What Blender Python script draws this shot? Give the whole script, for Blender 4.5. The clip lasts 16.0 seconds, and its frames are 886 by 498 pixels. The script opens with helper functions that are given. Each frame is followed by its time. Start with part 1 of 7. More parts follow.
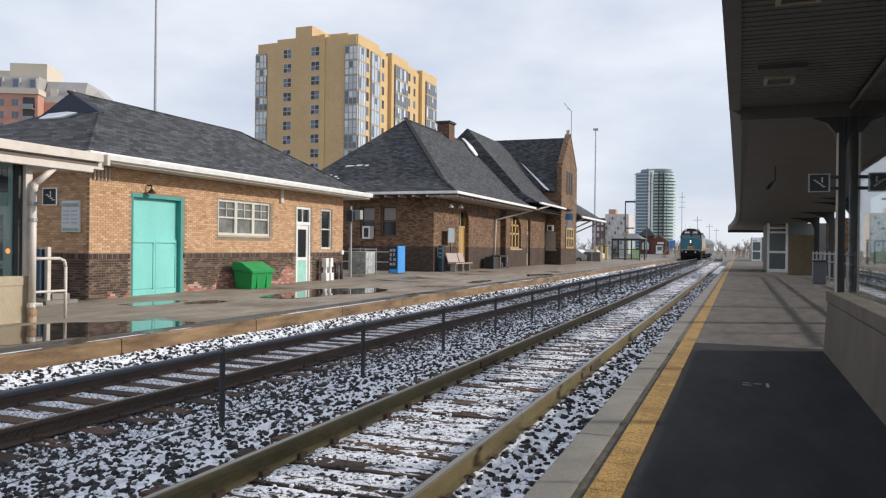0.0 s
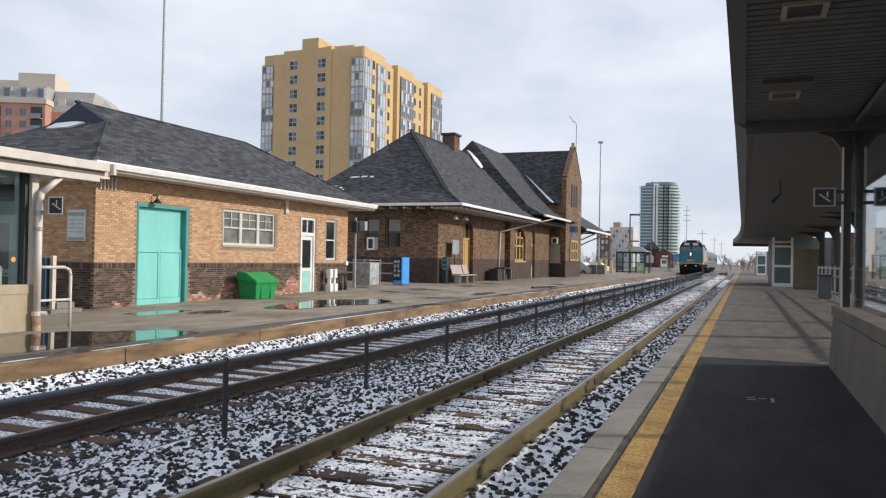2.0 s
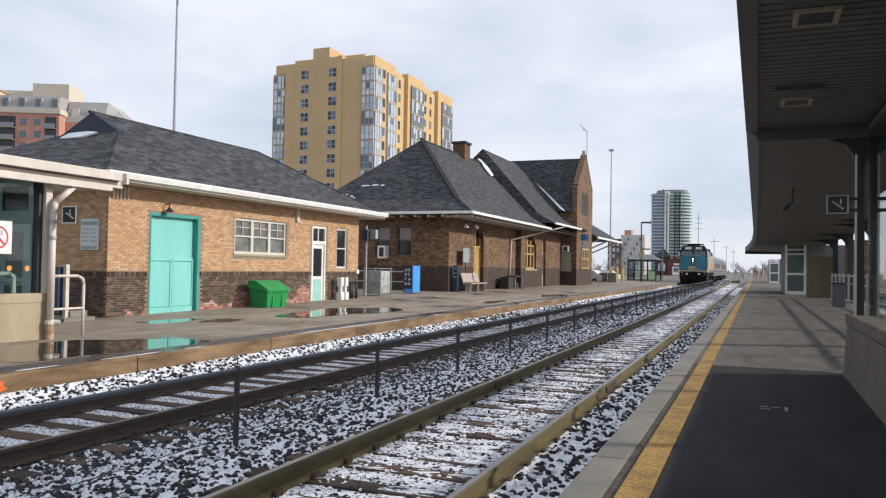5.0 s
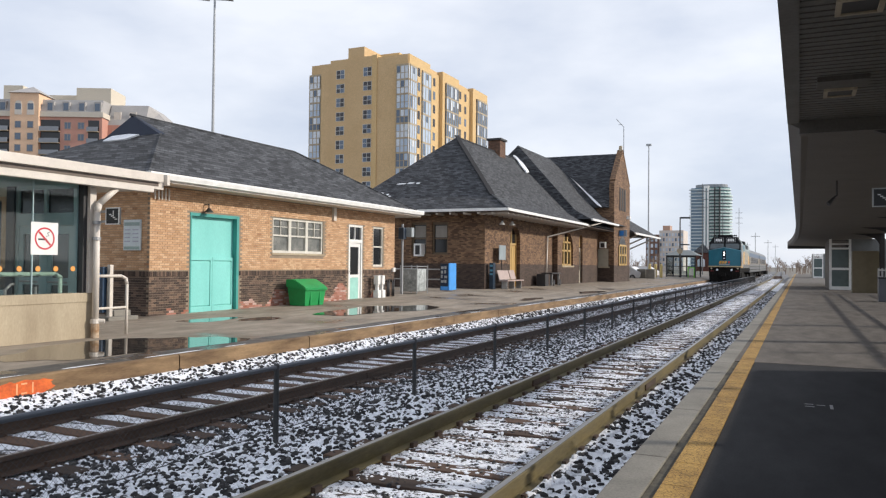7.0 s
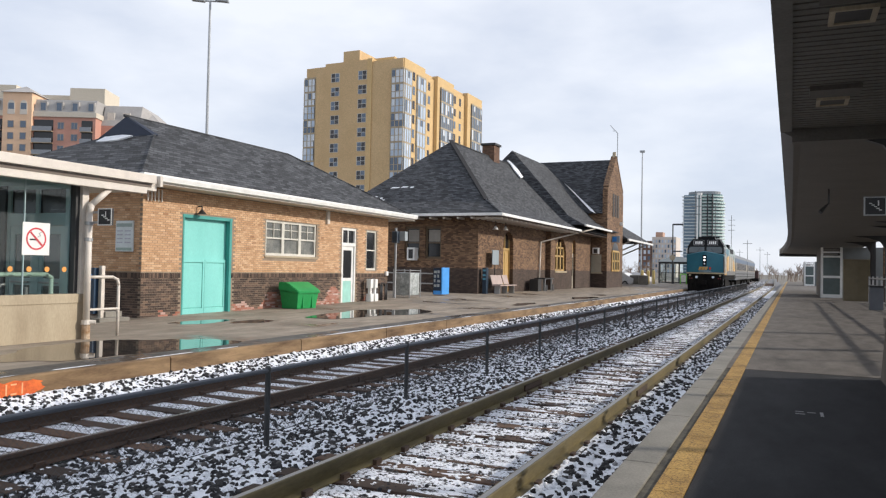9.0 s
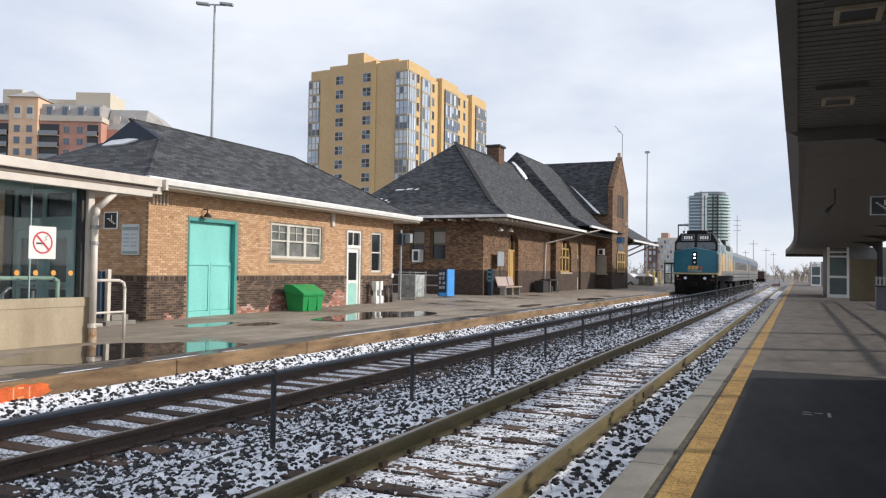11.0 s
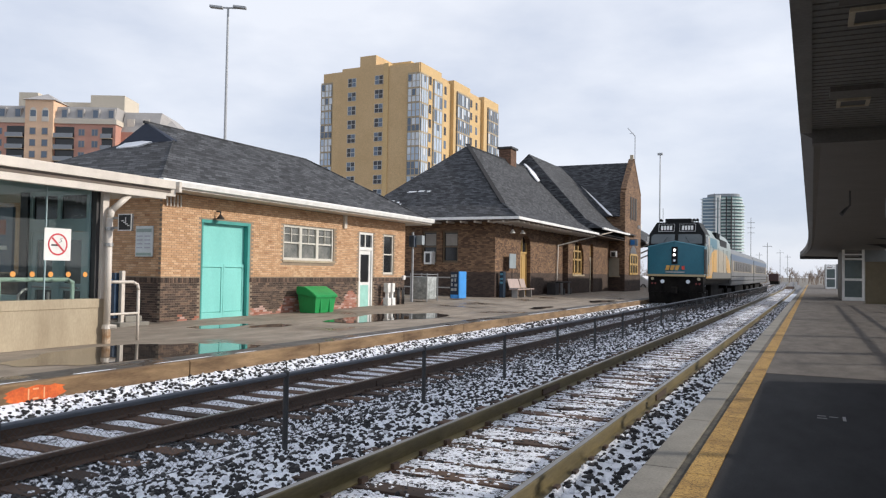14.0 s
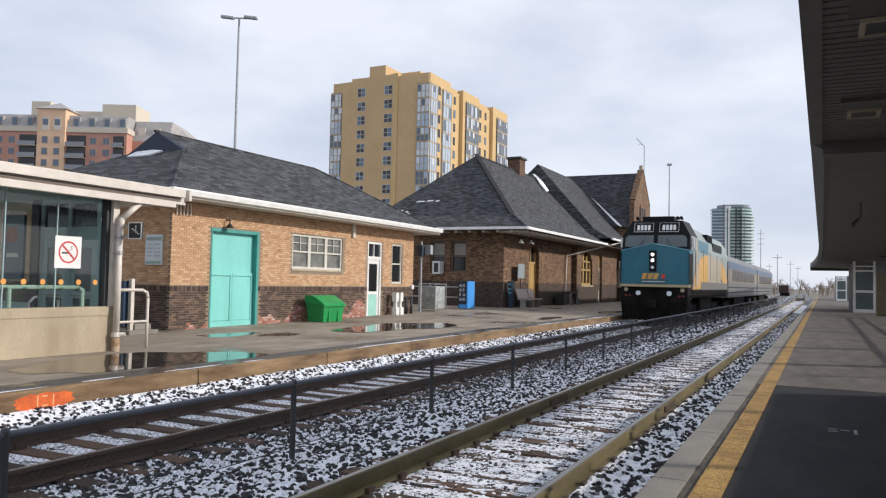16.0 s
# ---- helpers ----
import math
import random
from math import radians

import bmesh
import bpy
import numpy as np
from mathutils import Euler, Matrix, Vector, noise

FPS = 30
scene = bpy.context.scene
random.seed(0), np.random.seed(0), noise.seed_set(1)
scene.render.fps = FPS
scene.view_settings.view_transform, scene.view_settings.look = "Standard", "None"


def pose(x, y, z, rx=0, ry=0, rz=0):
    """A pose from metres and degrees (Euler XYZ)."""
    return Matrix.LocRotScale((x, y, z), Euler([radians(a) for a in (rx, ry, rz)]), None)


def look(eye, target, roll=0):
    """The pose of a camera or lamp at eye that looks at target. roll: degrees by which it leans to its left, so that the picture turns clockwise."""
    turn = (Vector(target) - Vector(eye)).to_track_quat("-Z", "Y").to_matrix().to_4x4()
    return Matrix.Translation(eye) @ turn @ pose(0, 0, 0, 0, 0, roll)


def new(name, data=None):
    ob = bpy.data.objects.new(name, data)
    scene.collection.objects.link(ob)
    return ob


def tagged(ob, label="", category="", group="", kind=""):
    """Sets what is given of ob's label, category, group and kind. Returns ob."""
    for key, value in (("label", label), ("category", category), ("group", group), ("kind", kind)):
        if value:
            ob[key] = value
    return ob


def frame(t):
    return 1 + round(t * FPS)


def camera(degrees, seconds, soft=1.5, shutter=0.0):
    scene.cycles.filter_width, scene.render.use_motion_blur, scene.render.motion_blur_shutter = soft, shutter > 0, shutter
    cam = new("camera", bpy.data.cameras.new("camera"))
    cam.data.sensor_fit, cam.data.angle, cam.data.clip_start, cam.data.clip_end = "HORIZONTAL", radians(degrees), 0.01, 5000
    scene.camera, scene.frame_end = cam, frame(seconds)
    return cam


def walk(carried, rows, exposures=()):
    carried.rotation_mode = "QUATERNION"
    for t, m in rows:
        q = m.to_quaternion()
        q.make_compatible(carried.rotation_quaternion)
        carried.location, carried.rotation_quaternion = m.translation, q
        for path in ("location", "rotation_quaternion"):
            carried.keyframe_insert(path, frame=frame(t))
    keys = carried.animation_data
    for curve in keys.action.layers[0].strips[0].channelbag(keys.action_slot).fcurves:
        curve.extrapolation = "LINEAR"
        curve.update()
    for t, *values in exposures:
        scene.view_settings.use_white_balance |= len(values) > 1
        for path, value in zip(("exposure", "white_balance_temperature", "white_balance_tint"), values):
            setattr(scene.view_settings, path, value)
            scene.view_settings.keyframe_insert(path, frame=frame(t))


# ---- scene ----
# ---- the camera: held by hand at one spot on the platform, turning a little ----
cam = camera(60.0, 16.0, soft=1.25)
EYE = Vector((0.0, 0.0, 1.6))


def aim(yaw, pitch, roll):
    """Yaw to the left of the track, pitch up, roll as look() takes it, in degrees."""
    a, b = radians(yaw), radians(pitch)
    way = Vector((-math.sin(a) * math.cos(b), math.cos(a) * math.cos(b), math.sin(b)))
    return look(EYE, EYE + way * 10, roll)


walk(cam, [(t, aim(*a)) for t, *a in (
    (0.0, 21.089, -0.145, 0.654), (0.5, 21.122, -0.03, 0.73), (1.0, 21.196, 0.103, 0.666), (1.5, 21.31, 0.337, 0.839),
    (2.0, 21.423, 0.72, 1.075), (2.5, 21.419, 1.287, 1.137), (3.0, 21.381, 1.45, 0.947), (3.5, 21.259, 1.49, 0.763),
    (4.0, 21.389, 1.504, 0.902), (6.5, 24.332, 1.029, 0.528), (7.0, 24.918, 1.103, 0.562), (7.5, 24.978, 1.127, 0.991),
    (8.0, 24.541, 1.224, 1.079), (8.5, 24.479, 1.297, 1.136), (9.0, 24.418, 1.428, 1.116), (11.5, 25.017, 1.585, 0.637),
    (12.0, 25.175, 1.476, 0.413), (12.5, 25.229, 1.412, 0.704), (13.0, 25.491, 1.581, 0.891), (13.5, 25.568, 1.74, 0.831),
    (14.0, 25.692, 1.698, 0.928), (14.5, 25.741, 1.871, 0.856), (15.0, 25.707, 2.032, 0.804), (15.5, 26.001, 2.152, 0.985),
    (16.0, 26.338, 2.409, 1.23))],
    exposures=[(0.0, -0.06, 6260, 10), (4.0, -0.04, 6260, 10), (7.0, 0.03, 6280, 10), (9.0, 0.04, 6280, 10), (11.5, 0.0, 6280, 10), (16.0, -0.05, 6200, 11)])

# ---- light: a bright, half-clouded winter sky and a low sun on the right-hand side ----
SUN_WAY = Vector((1.0, 0.42, 0.5)).normalized()
sun = new("sun", bpy.data.lights.new("sun", "SUN"))
sun.data.energy, sun.data.angle, sun.data.color = 3.5, radians(1.2), (1.0, 0.9, 0.77)
sun.matrix_world = look(SUN_WAY * 50, (0, 0, 0))
world = bpy.data.worlds.new("sky")
scene.world = world
world.use_nodes = True
wn, wl = world.node_tree.nodes, world.node_tree.links
sky = wn.new("ShaderNodeTexSky")
sky.sky_type, sky.sun_disc = "NISHITA", False
sky.sun_elevation = math.asin(SUN_WAY.z)
sky.sun_rotation = math.atan2(SUN_WAY.x, SUN_WAY.y)
sky_dim = wn.new("ShaderNodeMix")
sky_dim.data_type, sky_dim.blend_type = "RGBA", "MULTIPLY"
sky_dim.inputs[0].default_value = 1.0
sky_dim.inputs[7].default_value = (0.12, 0.12, 0.12, 1)
wl.new(sky.outputs[0], sky_dim.inputs[6])
tc = wn.new("ShaderNodeTexCoord")
mp = wn.new("ShaderNodeMapping")
mp.inputs["Scale"].default_value = (1.0, 1.0, 2.6)
wl.new(tc.outputs["Generated"], mp.inputs[0])
cl = wn.new("ShaderNodeTexNoise")
cl.inputs["Scale"].default_value, cl.inputs["Detail"].default_value, cl.inputs["Roughness"].default_value = 2.6, 7, 0.52
wl.new(mp.outputs[0], cl.inputs["Vector"])
cr = wn.new("ShaderNodeValToRGB")
cr.color_ramp.elements[0].position, cr.color_ramp.elements[0].color = 0.36, (0.70, 0.75, 0.86, 1)
cr.color_ramp.elements[1].position, cr.color_ramp.elements[1].color = 0.64, (1.02, 1.03, 1.07, 1)
wl.new(cl.outputs["Fac"], cr.inputs[0])
mixw = wn.new("ShaderNodeMix")
mixw.data_type = "RGBA"
mixw.inputs[0].default_value = 0.86
wl.new(sky_dim.outputs[2], mixw.inputs[6])
wl.new(cr.outputs[0], mixw.inputs[7])
bgn = wn["Background"]
bgn.inputs["Strength"].default_value = 1.0
wl.new(mixw.outputs[2], bgn.inputs["Color"])


# ---- materials ----
def node_mat(name, rough=0.7, metal=0.0):
    m = bpy.data.materials.new(name)
    m.use_nodes = True
    b = m.node_tree.nodes["Principled BSDF"]
    b.inputs["Roughness"].default_value, b.inputs["Metallic"].default_value = rough, metal
    return m, m.node_tree.nodes, m.node_tree.links, b


def ramp(nodes, stops):
    r = nodes.new("ShaderNodeValToRGB")
    els = r.color_ramp.elements
    while len(els) < len(stops):
        els.new(0.5)
    for e, (p, c) in zip(els, stops):
        e.position, e.color = p, (*c, 1)
    return r


def noise_tex(nodes, links, scale, detail=5, rough=0.55, coord="Object", stretch=(1, 1, 1)):
    co = nodes.new("ShaderNodeTexCoord")
    ma = nodes.new("ShaderNodeMapping")
    ma.inputs["Scale"].default_value = stretch
    links.new(co.outputs[coord], ma.inputs[0])
    n = nodes.new("ShaderNodeTexNoise")
    n.inputs["Scale"].default_value, n.inputs["Detail"].default_value, n.inputs["Roughness"].default_value = scale, detail, rough
    links.new(ma.outputs[0], n.inputs["Vector"])
    return n


def mix_col(nodes, links, fac, a, b, kind="MIX"):
    m = nodes.new("ShaderNodeMix")
    m.data_type, m.blend_type = "RGBA", kind
    for sock, val in ((m.inputs[0], fac), (m.inputs[6], a), (m.inputs[7], b)):
        if isinstance(val, (int, float)):
            sock.default_value = val
        elif isinstance(val, tuple):
            sock.default_value = (*val, 1)
        else:
            links.new(val, sock)
    return m.outputs[2]


def add_bump(nodes, links, b, height, strength=0.3, dist=0.01):
    bu = nodes.new("ShaderNodeBump")
    bu.inputs["Strength"].default_value, bu.inputs["Distance"].default_value = strength, dist
    links.new(height, bu.inputs["Height"])
    links.new(bu.outputs[0], b.inputs["Normal"])


def worn(name, dark, light, scale=6.0, fine=60.0, rough=0.75, metal=0.0, bump=0.25, dist=0.004, stretch=(1, 1, 1), coord="Object", grain=0.22):
    """A surface with broad stains and fine grain between two colours."""
    m, n, l, b = node_mat(name, rough, metal)
    big, small = noise_tex(n, l, scale, 6, 0.6, coord, stretch), noise_tex(n, l, fine, 4, 0.6, coord, stretch)
    r1 = ramp(n, ((0.3, dark), (0.7, light)))
    l.new(big.outputs["Fac"], r1.inputs[0])
    r2 = ramp(n, ((0.3, (1 - grain,) * 3), (0.7, (1 + grain * 0.55,) * 3)))
    l.new(small.outputs["Fac"], r2.inputs[0])
    l.new(mix_col(n, l, 1.0, r1.outputs[0], r2.outputs[0], "MULTIPLY"), b.inputs["Base Color"])
    if bump:
        add_bump(n, l, b, small.outputs["Fac"], bump, dist)
    return m


def random_mat(name, stops, rough=0.8, fine=50.0, bump=0.3, island=False, extra=None):
    """Colour by Object Info's Random or by island, with fine grain."""
    m, n, l, b = node_mat(name, rough)
    if island:
        src = n.new("ShaderNodeNewGeometry").outputs["Random Per Island"]
    else:
        src = n.new("ShaderNodeObjectInfo").outputs["Random"]
    r = ramp(n, stops)
    l.new(src, r.inputs[0])
    small = noise_tex(n, l, fine, 4, 0.6)
    r2 = ramp(n, ((0.3, (0.75, 0.75, 0.75)), (0.7, (1.15, 1.15, 1.15))))
    l.new(small.outputs["Fac"], r2.inputs[0])
    col = mix_col(n, l, 1.0, r.outputs[0], r2.outputs[0], "MULTIPLY")
    l.new(col, b.inputs["Base Color"])
    add_bump(n, l, b, small.outputs["Fac"], bump, 0.004)
    return m


def plain(name, col, rough=0.5, metal=0.0):
    return worn(name, tuple(c * 0.88 for c in col), tuple(min(1, c * 1.08) for c in col), 3.0, 40.0, rough, metal, 0.05, 0.002, grain=0.07)


def glow(name, col, power):
    m, n, l, b = node_mat(name)
    b.inputs["Base Color"].default_value = (*col, 1)
    b.inputs["Emission Color"].default_value = (*col, 1)
    b.inputs["Emission Strength"].default_value = power
    return m


def brick_mat(name, c1, c2, mortar, split=None, c3=None, c4=None):
    """Running-bond brickwork at true size; below the height split the second pair of colours."""
    m, n, l, b = node_mat(name, 0.85)
    co = n.new("ShaderNodeTexCoord")
    sep = n.new("ShaderNodeSeparateXYZ")
    l.new(co.outputs["Object"], sep.inputs[0])
    add = n.new("ShaderNodeMath")
    l.new(sep.outputs[0], add.inputs[0])
    l.new(sep.outputs[1], add.inputs[1])
    com = n.new("ShaderNodeCombineXYZ")
    l.new(add.outputs[0], com.inputs[0])
    l.new(sep.outputs[2], com.inputs[1])

    def bricks(a, d, mo):
        t = n.new("ShaderNodeTexBrick")
        t.inputs["Scale"].default_value = 1.0
        t.inputs["Brick Width"].default_value, t.inputs["Row Height"].default_value = 0.21, 0.073
        t.inputs["Mortar Size"].default_value = 0.006
        t.inputs["Color1"].default_value, t.inputs["Color2"].default_value, t.inputs["Mortar"].default_value = (*a, 1), (*d, 1), (*mo, 1)
        l.new(com.outputs[0], t.inputs["Vector"])
        return t
    t = bricks(c1, c2, mortar)
    col = t.outputs["Color"]
    if split is not None:
        t2 = bricks(c3, c4, tuple(v * 0.7 for v in mortar))
        gt = n.new("ShaderNodeMath")
        gt.operation = "LESS_THAN"
        gt.inputs[1].default_value = split
        l.new(sep.outputs[2], gt.inputs[0])
        col = mix_col(n, l, gt.outputs[0], col, t2.outputs["Color"])
    st = noise_tex(n, l, 0.8, 6, 0.6)
    r = ramp(n, ((0.3, (0.72, 0.7, 0.68)), (0.7, (1.1, 1.1, 1.1))))
    l.new(st.outputs["Fac"], r.inputs[0])
    l.new(mix_col(n, l, 1.0, col, r.outputs[0], "MULTIPLY"), b.inputs["Base Color"])
    inv = n.new("ShaderNodeMath")
    inv.operation = "SUBTRACT"
    inv.inputs[0].default_value = 1.0
    l.new(t.outputs["Fac"], inv.inputs[1])
    add_bump(n, l, b, inv.outputs[0], 0.6, 0.008)
    return m


def shingle_mat(name):
    m, n, l, b = node_mat(name, 0.9)
    co = n.new("ShaderNodeTexCoord")
    sep = n.new("ShaderNodeSeparateXYZ")
    l.new(co.outputs["Object"], sep.inputs[0])
    add = n.new("ShaderNodeMath")
    l.new(sep.outputs[0], add.inputs[0])
    l.new(sep.outputs[1], add.inputs[1])
    com = n.new("ShaderNodeCombineXYZ")
    l.new(add.outputs[0], com.inputs[0])
    l.new(sep.outputs[2], com.inputs[1])
    t = n.new("ShaderNodeTexBrick")
    t.inputs["Scale"].default_value = 1.0
    t.inputs["Brick Width"].default_value, t.inputs["Row Height"].default_value = 0.3, 0.09
    t.inputs["Mortar Size"].default_value = 0.008
    t.inputs["Color1"].default_value, t.inputs["Color2"].default_value = (0.018, 0.019, 0.022, 1), (0.088, 0.092, 0.10, 1)
    t.inputs["Mortar"].default_value = (0.012, 0.012, 0.014, 1)
    l.new(com.outputs[0], t.inputs["Vector"])
    st = noise_tex(n, l, 1.7, 7, 0.75, "Object", (1, 1, 5))
    r = ramp(n, ((0.32, (0.5, 0.52, 0.55)), (0.68, (1.4, 1.4, 1.4))))
    l.new(st.outputs["Fac"], r.inputs[0])
    l.new(mix_col(n, l, 1.0, t.outputs["Color"], r.outputs[0], "MULTIPLY"), b.inputs["Base Color"])
    fi = noise_tex(n, l, 25, 4, 0.6)
    add_bump(n, l, b, fi.outputs["Fac"], 0.4, 0.02)
    return m


def glass_mat(name, tint=(0.93, 0.98, 0.98), clear=0.92):
    """Thin window glass: partly clear, with a mirror gloss that grows at grazing angles."""
    m, n, l, b = node_mat(name)
    out = n["Material Output"]
    tr, gl = n.new("ShaderNodeBsdfTransparent"), n.new("ShaderNodeBsdfGlossy")
    tr.inputs[0].default_value = (*(c * clear for c in tint), 1)
    gl.inputs["Roughness"].default_value = 0.02
    lw = n.new("ShaderNodeLayerWeight")
    lw.inputs["Blend"].default_value = 0.5
    pw, sc = n.new("ShaderNodeMath"), n.new("ShaderNodeMath")
    pw.operation, sc.operation = "POWER", "MULTIPLY_ADD"
    pw.inputs[1].default_value, sc.inputs[1].default_value, sc.inputs[2].default_value = 4.0, 0.9, 0.035
    l.new(lw.outputs["Facing"], pw.inputs[0])
    l.new(pw.outputs[0], sc.inputs[0])
    mx = n.new("ShaderNodeMixShader")
    l.new(sc.outputs[0], mx.inputs[0])
    l.new(tr.outputs[0], mx.inputs[1])
    l.new(gl.outputs[0], mx.inputs[2])
    l.new(mx.outputs[0], out.inputs["Surface"])
    return m


def snowy_ground(name):
    """Grey crushed stone under a broken dusting of snow."""
    m, n, l, b = node_mat(name, 0.9)
    a, c = noise_tex(n, l, 22, 5, 0.65), noise_tex(n, l, 1.1, 5, 0.6)
    ad = n.new("ShaderNodeMath")
    ad.operation = "MULTIPLY_ADD"
    ad.inputs[1].default_value, ad.inputs[2].default_value = 0.55, 0.0
    l.new(c.outputs["Fac"], ad.inputs[0])
    su = n.new("ShaderNodeMath")
    su.operation = "ADD"
    l.new(ad.outputs[0], su.inputs[0])
    l.new(a.outputs["Fac"], su.inputs[1])
    r = ramp(n, ((0.58, (0.05, 0.048, 0.046)), (0.66, (0.86, 0.88, 0.93))))
    l.new(su.outputs[0], r.inputs[0])
    l.new(r.outputs[0], b.inputs["Base Color"])
    add_bump(n, l, b, a.outputs["Fac"], 0.8, 0.03)
    return m


def wet_asphalt(name, dark, light, puddle=0.0, scale=0.35):
    """Paving with stains; puddle > 0 gives flat wet pools where a broad noise runs low."""
    m, n, l, b = node_mat(name, 0.85)
    b.inputs["Specular IOR Level"].default_value = 0.25
    big, small = noise_tex(n, l, scale, 5, 0.55), noise_tex(n, l, 90, 3, 0.7)
    mid = noise_tex(n, l, 3.0, 6, 0.6, "Object", (1, 0.35, 1))
    r1 = ramp(n, ((0.3, dark), (0.7, light)))
    l.new(mid.outputs["Fac"], r1.inputs[0])
    r2 = ramp(n, ((0.3, (0.7, 0.7, 0.7)), (0.7, (1.2, 1.2, 1.2))))
    l.new(small.outputs["Fac"], r2.inputs[0])
    col = mix_col(n, l, 1.0, r1.outputs[0], r2.outputs[0], "MULTIPLY")
    if puddle:
        damp = ramp(n, ((puddle, (1, 1, 1)), (puddle + 0.12, (0, 0, 0))))
        l.new(big.outputs["Fac"], damp.inputs[0])
        col = mix_col(n, l, damp.outputs[0], col, tuple(c * 0.75 for c in dark))
        ro = ramp(n, ((puddle - 0.03, (0.2, 0.2, 0.2)), (puddle + 0.1, (0.75, 0.75, 0.75))))
        l.new(big.outputs["Fac"], ro.inputs[0])
        l.new(ro.outputs[0], b.inputs["Roughness"])
    l.new(col, b.inputs["Base Color"])
    add_bump(n, l, b, small.outputs["Fac"], 0.25, 0.003)
    return m


def cracked_paint(name):
    """Yellow paint flaked and crazed down to the dark asphalt."""
    m, n, l, b = node_mat(name, 0.8)
    vo = n.new("ShaderNodeTexVoronoi")
    vo.feature = "DISTANCE_TO_EDGE"
    co = n.new("ShaderNodeTexCoord")
    wob = noise_tex(n, l, 9.0, 4, 0.6)
    mixv = n.new("ShaderNodeMix")
    mixv.data_type = "VECTOR"
    mixv.inputs[0].default_value = 0.06
    l.new(co.outputs["Object"], mixv.inputs[4])
    l.new(wob.outputs["Color"], mixv.inputs[5])
    vo.inputs["Scale"].default_value = 21.0
    l.new(mixv.outputs[1], vo.inputs["Vector"])
    crack = ramp(n, ((0.0, (0.25, 0.25, 0.25)), (0.07, (1, 1, 1))))
    l.new(vo.outputs["Distance"], crack.inputs[0])
    big, small = noise_tex(n, l, 3.0, 6, 0.65), noise_tex(n, l, 60, 4, 0.65)
    r1 = ramp(n, ((0.3, (0.22, 0.125, 0.035)), (0.5, (0.42, 0.25, 0.065)), (0.75, (0.56, 0.35, 0.10))))
    l.new(big.outputs["Fac"], r1.inputs[0])
    r2 = ramp(n, ((0.34, (0.4, 0.4, 0.42)), (0.5, (1.0, 1.0, 1.0))))
    l.new(small.outputs["Fac"], r2.inputs[0])
    col = mix_col(n, l, 1.0, r1.outputs[0], r2.outputs[0], "MULTIPLY")
    l.new(mix_col(n, l, 0.8, col, crack.outputs[0], "MULTIPLY"), b.inputs["Base Color"])
    add_bump(n, l, b, small.outputs["Fac"], 0.4, 0.004)
    return m


